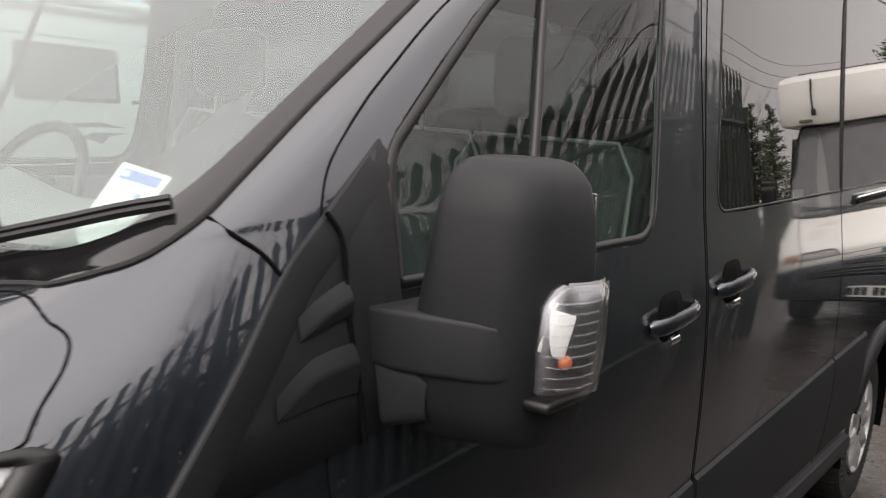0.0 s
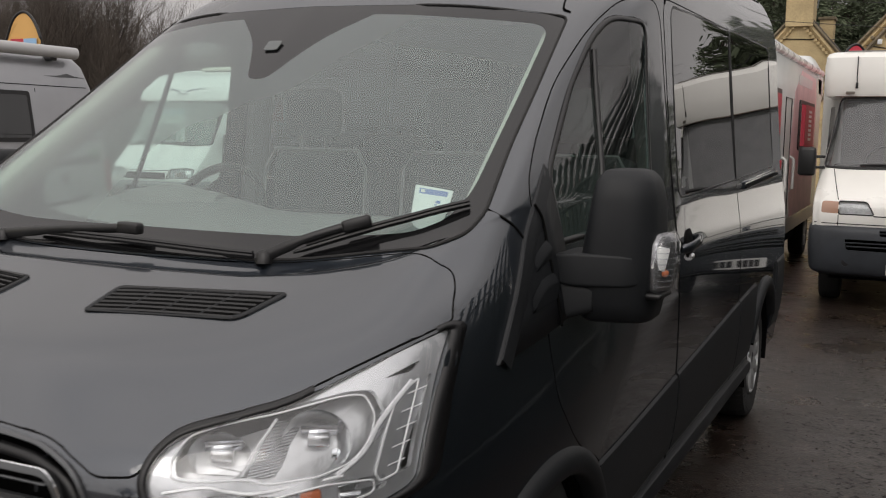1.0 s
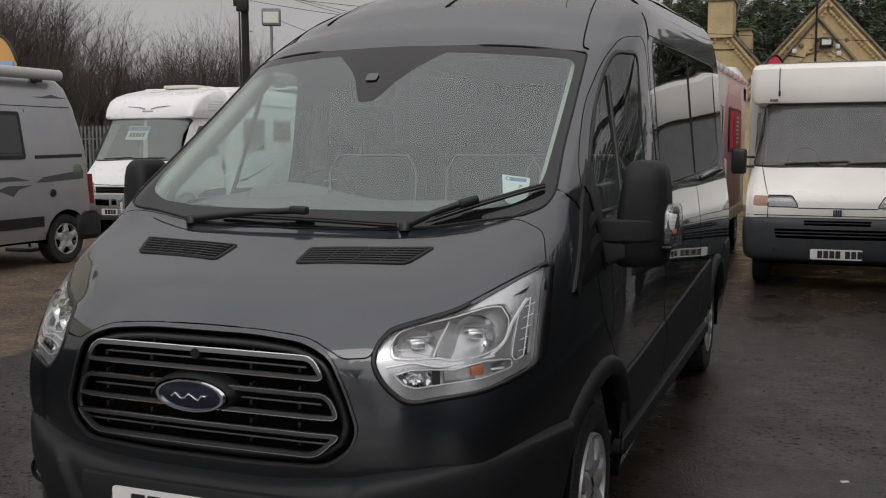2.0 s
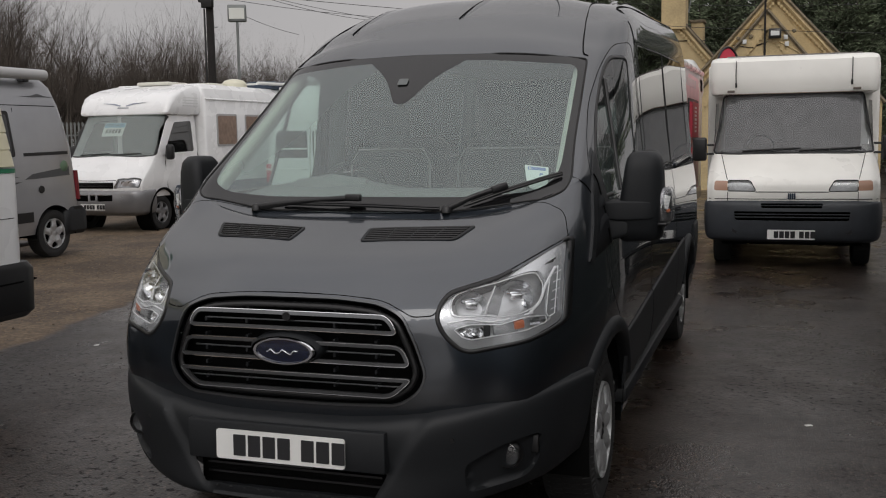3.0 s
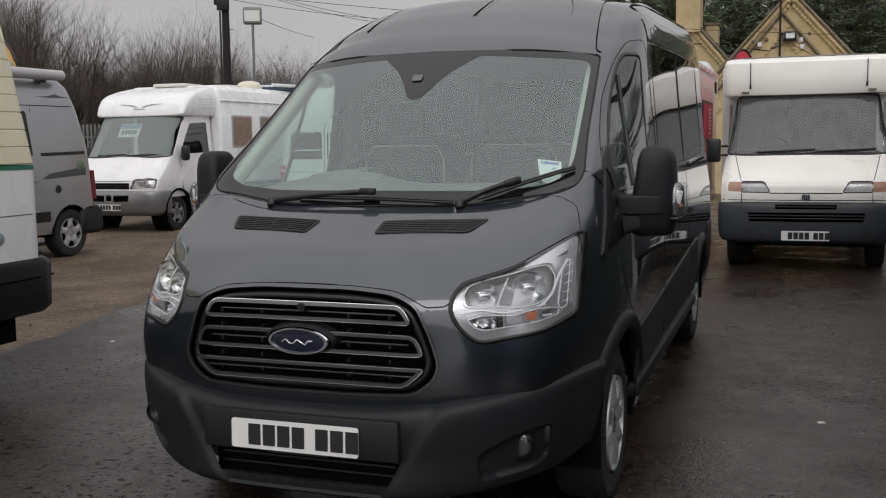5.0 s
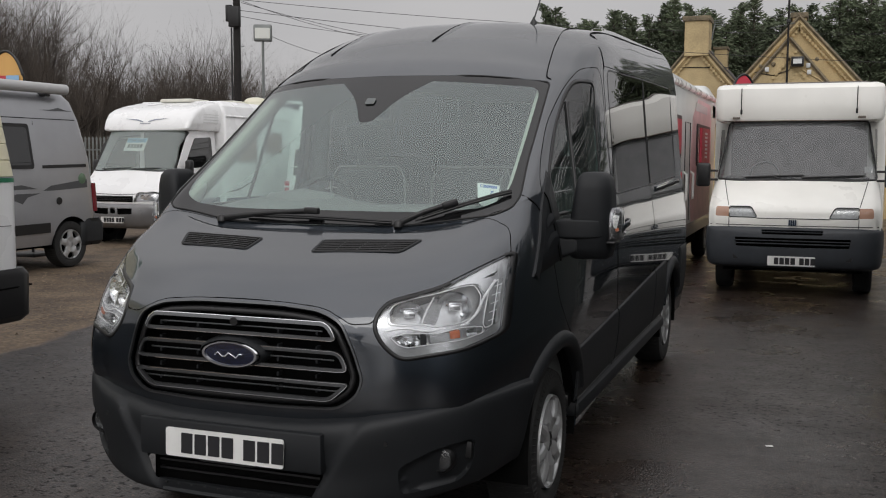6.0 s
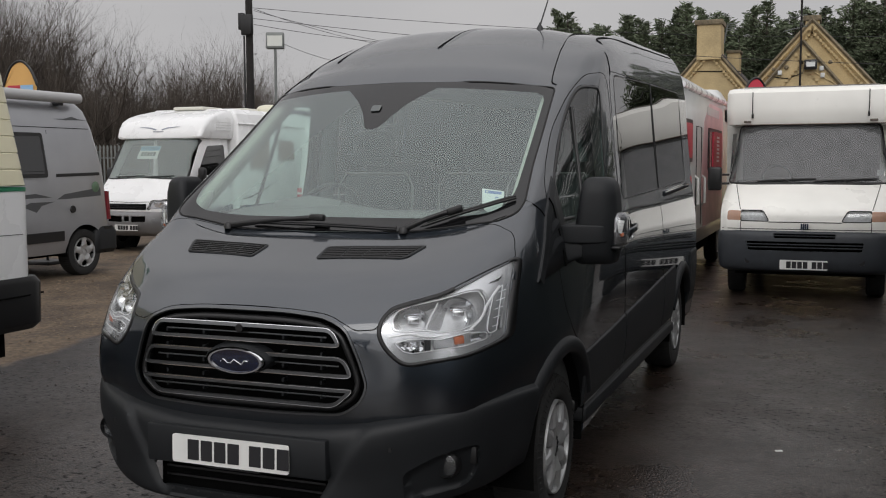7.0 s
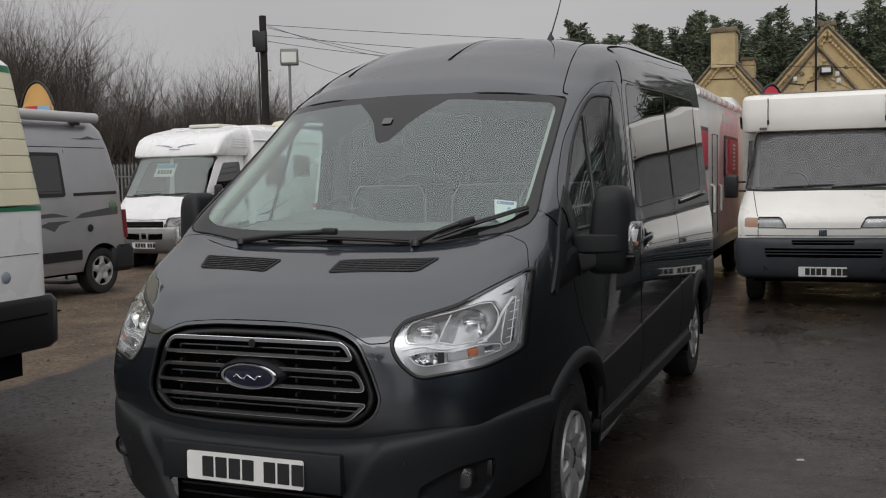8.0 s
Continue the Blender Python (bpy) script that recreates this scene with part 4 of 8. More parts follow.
    for s in (1, -1):
        flip = (lambda b: b.copy()) if s > 0 else mirrored
        mir = thing("door_mirror", pose(0, 0, 0), "black plastic door mirror with a clear indicator", "mirror")
        mir.parent = van
        del mir["category"]
        part("mirror_head", flip(head), housing, mir)
        part("mirror_arm", flip(arm), housing, mir)
        part("mirror_base", flip(base), housing, mir)
        part("mirror_face", box_bm(s * 1.05 if s > 0 else -1.195, s * 1.195 if s > 0 else -1.05, 1.41, 1.415, 1.20, 1.50, .001), MIRROR, mir)
        ind = part("indicator_lens", flip(lens), LENS, mir, "clear ribbed indicator lens")
        ind.visible_shadow = False
        part("indicator_reflector", flip(inner), amber, ind)
        bm = bmesh.new()
        for k in range(9):
            z = 1.256 + .014 * k
            x1 = 1.254
            tube(bm, [(s * 1.224, 1.242, z), (s * (x1 - .012), 1.250, z), (s * (x1 + .002), 1.285, z), (s * (x1 + .003), 1.32, z)], .0014, 4)
        for k in range(34):
            z = 1.250 + .0036 * k
            tube(bm, [(s * 1.214, 1.2375, z), (s * 1.228, 1.2375, z)], .0009, 3)
        part("lens_rib", bm, LENS, ind, smooth=False)
        bm = bmesh.new()
        bmesh.ops.create_uvsphere(bm, u_segments=12, v_segments=8, radius=.010)
        part("amber_bulb", bm, ORANGE, ind, m=pose(s * 1.238, 1.272, 1.288))
        part("bulb_housing", box_bm(-.018, .018, -.004, .004, -.030, .030, .004), LIGHT_GREY, ind, "white bulb housing", m=pose(s * 1.228, 1.262, 1.325, 0, s * 12, s * 30))
        bm = bmesh.new()
        box(bm, s * 1.218 - .022, s * 1.218 + .02, 1.238, 1.36, 1.222, 1.238, .006)
        part("lens_shelf", bm, BLACK, mir)


def build_sides(van):
    # sail and wing trim of plain plastic, in one raised sheet each side
    def place(u, w, o):
        return on_side(u, w, o)

    def sail(u, w, o):
        return on_side(u, w, o * min(1, max(.10, (1.55 - w) / .16)))
    dense = []
    for i in range(len(TRIM)):
        a, b = Vector(TRIM[i]), Vector(TRIM[(i + 1) % len(TRIM)])
        k = max(1, int((b - a).length / .04))
        dense += [a + (b - a) * j / k for j in range(k)]
    pair("wing_trim", sheet_bm(dense, sail, .008, .012), PLASTIC, van, "charcoal plastic trim wedge")
    # two pressed flutes, each a ridge over a face that falls back below it
    for ridge, foot in (([(1.055, 1.298), (1.085, 1.315), (1.118, 1.329), (1.150, 1.339)], [(1.055, 1.296), (1.087, 1.303), (1.119, 1.313), (1.150, 1.318)]),
                        ([(1.005, 1.207), (1.035, 1.229), (1.070, 1.247), (1.110, 1.255), (1.146, 1.258)], [(1.005, 1.205), (1.037, 1.210), (1.072, 1.215), (1.110, 1.218), (1.144, 1.219)])):
        bm = bmesh.new()
        n = len(ridge) - 1
        rows = []
        for k, ((u, w), (fu, fw)) in enumerate(zip(ridge, foot)):
            h = .009 * min(1, 1.5 * k / n)
            rows.append([bm.verts.new(sail(*q)) for q in ((u, w + .026, .0117), (u, w + .006, .0117 + h * .86), (u, w, .0117 + h), (u, w - .004, .0117 + h * .9), (fu, fw, .0117))])
        for r0, r1 in zip(rows, rows[1:]):
            for q in range(4):
                bm.faces.new((r0[q], r0[q + 1], r1[q + 1], r1[q]))
        bmesh.ops.recalc_face_normals(bm, faces=bm.faces)
        pair("trim_flute", bm, PLASTIC, van)
    # broad flat facet along the leading edge, and its joint behind
    lead = curve([(.832, 1.124, 0), (.94, 1.250, 0), (1.053, 1.380, 0), (1.140, 1.448, 0), (1.276, 1.552, 0)], 22)
    bm = bmesh.new()
    rows = []
    for i, p in enumerate(lead):
        t = (lead[min(i + 1, 22)] - lead[max(i - 1, 0)]).normalized()
        inn = Vector((t.y, -t.x))
        rows.append([bm.verts.new(sail(p.x + inn.x * w, p.y + inn.y * w, o)) for w, o in ((-.002, -.002), (.001, .0120), (.036, .0112), (.048, .0072))])
    for r0, r1 in zip(rows, rows[1:]):
        for k in range(3):
            bm.faces.new((r0[k], r0[k + 1], r1[k + 1], r1[k]))
    bmesh.ops.recalc_face_normals(bm, faces=bm.faces)
    sharp(bm, 25)
    pair("trim_facet", bm, PLASTIC, van)
    # clean shut lines round the doors and the bonnet
    def shut_line(outline, lay, closed=True):
        pts = []
        for i in range(len(outline) if closed else len(outline) - 1):
            a, b = Vector(outline[i]), Vector(outline[(i + 1) % len(outline)])
            k = max(1, int((b - a).length / .03))
            pts += [lay(*(a + (b - a) * j / k)) for j in range(k)]
        return tube_bm(pts, .0023, 6, closed=closed)
    pair("shut_line", shut_line(DOOR, lambda u, w: on_side(u, w, -.0008)), VOID, van)
    pair("shut_line", shut_line(SLIDER, lambda u, w: on_side(u, w, -.0008)), VOID, van)
    pair("shut_line", shut_line([p for p in BONNET if p.x > .0], lambda u, w: on_nose(u, w, -.0014), False), VOID, van)
    pair("shut_line", tube_bm(curve([on_nose(.866, 1.452, .0), on_nose(.905, 1.432, .0), on_nose(.926, 1.406, .0), on_nose(.941, 1.375, .0)], 12), .0036, 6), VOID, van)
    bm = tube_bm(curve([place(u, w, .0105) for u, w in ((1.137, 1.452), (1.156, 1.414), (1.145, 1.334), (1.149, 1.229), (1.153, 1.150))], 14), .004, 5)
    pair("trim_joint", bm, VOID, van)
    # window seals and the quarter-light bar
    for outline, y, flip in ((PANE, 1.672, False), (PANE_FAR, 1.84, True)):
        for name, bm in (("window_seal", ring_bm([Vector(p) for p in outline], lambda u, w, o: place(u, w, o), .018, .003)),
                         ("window_bar", tube_bm([place(y + (z - 1.545) * .33, z, .003) for z in np.linspace(1.36, 1.89, 10)], .010, 8))):
            part(name, mirrored(bm) if flip else bm, BLACK, van)
    for o in (WINDOW, QUARTER):
        pair("window_seal", ring_bm([Vector(p) for p in o], lambda u, w, o: place(u, w, o), .007, .0015), BLACK, van)
    # lower cladding between the wheel arches
    def clad(y0, y1):
        prof = ((.735, .001), (.727, .010), (.705, .014), (.62, .016), (.52, .014), (.46, .010), (.44, -.002))
        ys = np.linspace(y0, y1, max(4, int((y1 - y0) / .12)))
        bm = bmesh.new()
        g = [[bm.verts.new(place(y, z + float(np.interp(y, (1.4, 2.2, 4.15, 6.0), (-.022, .008, .110, .165))) * max(0, (z - .44) / .29), o)) for z, o in prof] for y in ys]
        for r0, r1 in zip(g, g[1:]):
            for i in range(len(prof) - 1):
                bm.faces.new((r0[i], r1[i], r1[i + 1], r0[i + 1]))
        for r in (g[0], g[-1]):
            bm.faces.new(r)
        bmesh.ops.recalc_face_normals(bm, faces=bm.faces)
        sharp(bm, 30)
        return bm
    for y0, y1 in ((1.44, 2.432), (2.458, 3.822), (3.84, 4.36), (5.22, 5.55)):
        pair("side_cladding", clad(y0, y1), PLASTIC, van, "charcoal plastic side cladding")
    # sills
    pair("sill_step", box_bm(.86, 1.030, 1.50, 4.36, .350, .425, .02), PLASTIC, van)
    pair("sill_panel", box_bm(.80, .985, 1.46, 4.40, .40, .47, .02), BLACK, van)
    # arch mouldings and liners
    for y, a0, a1 in ((1.10, .12, .88), (4.78, .16, .88)):
        bm = bmesh.new()
        rings = []
        for q in np.linspace(math.pi * a0, math.pi * a1, 40):
            ring = []
            for r, o in ((.425, -.03), (.420, .010), (.430, .026), (.465, .026), (.490, .012), (.496, -.004)):
                yy, zz = y + r * math.cos(q), .345 + r * math.sin(q)
                p = on_side(yy, max(zz, .33), 0)
                ring.append(bm.verts.new((p.x + o, yy, zz)))
            rings.append(ring)
        for r0, r1 in zip(rings, rings[1:]):
            for i in range(5):
                bm.faces.new((r0[i], r0[i + 1], r1[i + 1], r1[i]))
        bmesh.ops.recalc_face_normals(bm, faces=bm.faces)
        pair("arch_moulding", bm, PLASTIC, van)
        # liner in near-black, the arch's shade put into its colour
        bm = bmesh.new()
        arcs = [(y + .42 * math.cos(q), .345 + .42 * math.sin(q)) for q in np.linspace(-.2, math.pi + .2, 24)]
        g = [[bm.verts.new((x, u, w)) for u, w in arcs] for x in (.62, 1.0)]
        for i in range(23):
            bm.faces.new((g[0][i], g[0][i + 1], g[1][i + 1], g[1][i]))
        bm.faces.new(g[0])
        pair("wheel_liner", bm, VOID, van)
    # handles, rails, repeaters
    for y, z in ((2.22, 1.188), (2.63, 1.226)):
        pts = [on_side(y - .125, z - .014, .002), on_side(y - .085, z - .008, .026), on_side(y, z, .034), on_side(y + .075, z + .006, .028), on_side(y + .12, z + .010, .002)]
        handle = tube_bm(curve(pts, 16), [.012] + [.019] * 15 + [.012], 10, flat=.55)
        # flat black sheet on the skin paints the shade of the handle recess
        cup = sheet_bm(rounded([(y - .075, z - .055), (y - .075, z + .05), (y + .065, z + .058), (y + .065, z - .045)], .05), lambda u, w, o: on_side(u, w, o), .0015, .003)
        for h in pair("door_handle", handle, PAINT, van):
            pass
        pair("handle_cup_shade", cup, VOID, van)
        pair("lock_cap", tube_bm([on_side(y - .03, z - .052, .004), on_side(y + .02, z - .05, .004)], .012, 8), CHROME, van)
    rail = rounded([(4.02, 1.372), (4.02, 1.412), (5.30, 1.449), (5.30, 1.405)], .008)
    pair("sliding_rail", sheet_bm(rail, lambda u, w, o: on_side(u, w, o), .006, .02), PAINT, van)
    pair("rail_slot", tube_bm([on_side(y, 1.380 + (y - 4.03) * .028, .010) for y in np.linspace(4.04, 5.28, 12)], .0075, 6), VOID, van)
    pair("rail_slot", tube_bm([on_side(y, 1.398 + (y - 4.03) * .028, .0095) for y in np.linspace(4.04, 5.28, 12)], .006, 6), CHROME, van)
    # rear lamp edge
    pair("tail_lamp", box_bm(.90, .985, 5.54, 5.61, 1.02, 1.50, .015), RED, van)
    pair("rear_bumper", box_bm(.55, .99, 5.48, 5.66, .50, .74, .04), PLASTIC, van)


def build_roof(van):
    # two pressed ribs, each a low ridge with a black rod as the shadow line along one flank
    for x in (-.52, .095):
        ys = np.linspace(1.965, 5.4, 40)
        bm = bmesh.new()
        rows = []
        for k, y in enumerate(ys):
            f = min(1, k / 3)
            rows.append([bm.verts.new(on_top(x + dx * (.4 + .6 * f), y, o * f + .0006)) for dx, o in ((-.016, -.004), (-.011, .005), (.006, .0055), (.030, -.002))])
        for r0, r1 in zip(rows, rows[1:]):
            for i in range(3):
                bm.faces.new((r0[i], r0[i + 1], r1[i + 1], r1[i]))
        bmesh.ops.recalc_face_normals(bm, faces=bm.faces)
        part("roof_rib", bm, PAINT, van)
        part("rib_shadow_line", tube_bm([on_top(x - .016, y, .0022) for y in ys[:-1]], .0042, 5), VOID, van)
    # roof joint from the screen corner backwards
    line = ((.790, 1.80), (.763, 1.815), (.728, 2.044), (.698, 2.275), (.660, 2.618), (.630, 3.05), (.61, 3.8), (.60, 4.6), (.60, 5.45))
    pair("roof_joint", tube_bm(curve([on_top(x, y, .0012) for x, y in line], 60), .0032, 6), VOID, van)
    pts = [on_side(y, z, .0) for y, z in ((2.66, 2.300), (2.73, 2.340), (2.95, 2.372), (3.3, 2.388), (4.0, 2.418), (4.5, 2.446), (5.0, 2.468), (5.5, 2.490))]
    pair("roof_gutter", tube_bm(curve(pts, 50), [.002, .003] + [.007] * 49, 8, flat=.5), VOID, van)
    pair("pillar_joint", tube_bm([on_side(2.475 + .01 * k, 2.11 + .026 * k, .0008) for k in range(6)], .0032, 6), VOID, van)
    p = on_top(.43, 2.76, 0)
    ant = part("antenna_base", spin_bm([(-.01, .024), (.008, .020), (.03, .007), (.040, .005), (.042, 0)], "z", 20), BLACK, van, m=pose(p.x, p.y, p.z))
    part("antenna_rod", tube_bm([(0, 0, .02), (.03, .05, .16), (.07, .12, .38)], [.005, .004, .002], 6), BLACK, ant)


def build_vents(van):
    for s in (1, -1):
        out = rounded([(.150, .405), (.140, .535), (.570, .600), (.522, .470)], [.02, .02, .02, .03])
        place = lambda u, w, o: on_top(s * u, w, o)
        vent = part("bonnet_vent", sheet_bm(out, place, .003, .006), VOID, van, "black slatted bonnet vent")
        part("vent_frame", ring_bm([Vector(p) for p in out], place, .014, .005), PLASTIC, vent)
        for k in range(7):
            f = (k + .5) / 7
            a = Vector((.150, .405)) + (Vector((.140, .535)) - Vector((.150, .405))) * f
            b = Vector((.522, .470)) + (Vector((.570, .600)) - Vector((.522, .470))) * f
            part("vent_slat", tube_bm([place(*(a + (b - a) * g), .003) for g in np.linspace(.04, .96, 10)], .0040, 5), BLACK, vent)
        for g in (.27, .5, .74):
            a = Vector((.150, .405)) + (Vector((.522, .470)) - Vector((.150, .405))) * g
            b = Vector((.140, .535)) + (Vector((.570, .600)) - Vector((.140, .535))) * g
            part("vent_bar", tube_bm([place(*a.lerp(b, .09), .003), place(*((a + b) / 2), .004), place(*a.lerp(b, .91), .003)], .0026, 5), PLASTIC, vent)


def build_interior(van):
    dash_mat = mat("dash_plastic", (.17, .175, .175), .6, bump=.1, bump_scale=300, stain=.08, stain_scale=4)
    cloth = mat("seat_cloth", (.045, .048, .05), .9, stain=.12, stain_scale=8)
    pale = mat("pale_trim", (.52, .55, .49), .7, stain=.05, stain_scale=3)
    lining = mat("grey_lining", (.11, .115, .115), .85, stain=.06, stain_scale=3)
    dash = part("dashboard", loft([[(x, .95 + .25 * (x / .8) ** 2, 1.345 + .02 * abs(x)) for x in np.linspace(-.8, .8, 7)],
                                   [(x, 1.20 + .15 * (x / .8) ** 2, 1.375) for x in np.linspace(-.8, .8, 7)],
                                   [(x, 1.42, 1.37 + (.045 if -.65 < x < -.15 else 0)) for x in np.linspace(-.8, .8, 7)],
                                   [(x, 1.50, 1.25) for x in np.linspace(-.8, .8, 7)],
                                   [(x, 1.46, .80) for x in np.linspace(-.8, .8, 7)]], 4, 4), dash_mat, van)
    part("instrument_hood", spin_bm([(-.20, .0), (-.19, .05), (0, .075), (.19, .05), (.20, 0)], "x", 24), dash_mat, van, m=pose(-.40, 1.36, 1.375))
    wheel_ring = bmesh.new()
    tube(wheel_ring, [(.19 * math.cos(q), .19 * math.sin(q), 0) for q in np.linspace(0, 2 * math.pi, 40, endpoint=False)], .016, 8, closed=True)
    st = part("steering_wheel", wheel_ring, BLACK, van, m=pose(-.40, 1.56, 1.33, 62, 0, 0))
    bm = bmesh.new()
    box(bm, -.08, .08, -.06, .06, -.03, .01, .02)
    for a in (math.radians(180), 0, math.radians(270)):
        tube(bm, [(.05 * math.cos(a), .05 * math.sin(a), -.01), (.185 * math.cos(a), .185 * math.sin(a), 0)], .018, 6)
    part("steering_hub", bm, BLACK, st)
    for x in (-.46, .20, .62):
        seat = thing("seat", pose(x, 2.02, 0), "dark grey cloth seat", "seat")
        seat.parent = van
        del seat["category"]
        part("cushion", box_bm(-.25, .25, -.28, .28, .72, .92, .06, 3), cloth, seat)
        back = box_bm(-.25, .25, -.07, .08, .88, 1.56, .06, 3)
        part("backrest", back, cloth, seat, m=Matrix.Translation((0, .30, 0)) @ Matrix.Shear("XZ", 4, (0, 0)) @ pose(0, -.10, 0, -7, 0, 0))
        part("headrest", box_bm(-.13, .13, .20, .30, 1.60, 1.80, .045, 3), cloth, seat)
        for q in (-.06, .06):
            part("headrest_post", tube_bm([(q, .262, 1.55), (q, .262, 1.60)], .0075, 8), SATIN, seat)
        part("piping", tube_bm([(.245, .215, .98), (.245, .265, 1.48), (.20, .275, 1.555), (-.20, .275, 1.555), (-.245, .265, 1.48), (-.245, .215, .98)], .006, 6), dash_mat, seat)
    for x in (-.62, .0, .62):
        part("rear_seat", box_bm(x - .24, x + .24, 3.0, 3.2, .8, 1.62, .07, 3), cloth, van)
    part("floor_pan", box_bm(-.96, .96, .9, 5.55, .30, .42), lining, van)
    part("bulkhead_front", box_bm(-.92, .92, .88, .92, .42, 1.30), lining, van)
    # inner pillars beside the screen, door cards and roof lining
    for s in (1, -1):
        bm = bmesh.new()
        rows = []
        for f in np.linspace(0, 1, 14):
            q = on_nose(s * (.826 - .060 * f), 1.42 + .55 * f, -.014)
            rows.append([bm.verts.new(q + Vector((s * dx, dy, dz))) for dx, dy, dz in ((.012, 0, 0), (-.022, .012, -.004), (-.030, .035, -.010), (-.018, .10, -.03), (.030, .15, -.05))])
        for r0, r1 in zip(rows, rows[1:]):
            for i in range(4):
                bm.faces.new((r0[i], r0[i + 1], r1[i + 1], r1[i]))
        bmesh.ops.recalc_face_normals(bm, faces=bm.faces)
        part("pillar_trim", bm, pale, van, "pale inner pillar trim")
        part("door_card", box_bm(s * .93 - .02, s * .93 + .02, 1.2, 2.4, .45, 1.32, .015), lining, van)
        bm = bmesh.new()
        pts = [(s * (side_x(z) - .07), 2.44 if s > 0 else 2.50, z) for z in np.linspace(.5, 2.05, 10)]
        tube(bm, pts, .055, 8)
        part("pillar_cover", bm, lining, van)
    bm = loft([[Vector((x * f, y, z)) for x in np.linspace(-.78, .78, 7)] for y, z, f in ((1.82, 1.98, .84), (2.0, 2.02, .90), (2.3, 2.07, .96), (4.0, 2.11, 1.0), (5.55, 2.11, 1.0))], 3, 3)
    part("roof_lining", bm, lining, van)
    # sensor cover and driver's documents holder
    part("sensor_cover", box_bm(-.05, .05, 1.40, 1.47, 1.80, 1.90, .02), BLACK, van)
    p = on_nose(-.025, 1.885, .004)
    part("sensor_window", plate_bm(.05, .045, .003, .008), mat("pale_glass", (.10, .11, .11), .25), van, m=pose(p.x, p.y - .004, p.z, -48, 0, 0))


def build_ticket(van):
    """White dealer's ticket leaning behind the screen."""
    def lay(u, v, o):
        lo = Vector((.702, 1.402)).lerp(Vector((.788, 1.412)), u)
        hi = Vector((.660, 1.504)).lerp(Vector((.764, 1.492)), u)
        p = lo.lerp(hi, v)
        return on_nose(p.x, p.y, o)

    def patch_bm(u0, u1, v0, v1, o, radii=.02):
        bm = bmesh.new()
        out = rounded([(u0, v0), (u1, v0), (u1, v1), (u0, v1)], radii, 6)
        f = [bm.verts.new(lay(p.x, p.y, o)) for p in out]
        b = [bm.verts.new(lay(p.x, p.y, o - .002)) for p in out]
        bm.faces.new(f)
        bm.faces.new(b[::-1])
        for i in range(len(out)):
            j = (i + 1) % len(out)
            bm.faces.new((f[j], f[i], b[i], b[j]))
        bmesh.ops.recalc_face_normals(bm, faces=bm.faces)
        return bm
    ticket = part("ticket", patch_bm(0, 1, 0, 1, -.006, [.45, .45, .04, .04]), mat("white_card", (.80, .82, .83), .5), van, "white card ticket with a blue heading", smooth=False)
    blue = mat("blue_ink", (.18, .24, .52), .5)
    pale_blue = mat("pale_blue_ink", (.40, .46, .62), .5)
    part("ink_band", patch_bm(.12, .88, .80, .93, -.0042, .01), blue, ticket, smooth=False)
    part("ink_bar", patch_bm(.16, .34, .83, .90, -.0034, .01), LIGHT_GREY, ticket, smooth=False)
    for u0, u1, v0, v1 in ((.52, .74, .60, .67), (.46, .66, .54, .58), (.30, .42, .40, .42), (.30, .70, .30, .32)):
        part("ink_bar", patch_bm(u0, u1, v0, v1, -.0042, .005), blue if v0 > .5 else pale_blue, ticket, smooth=False)


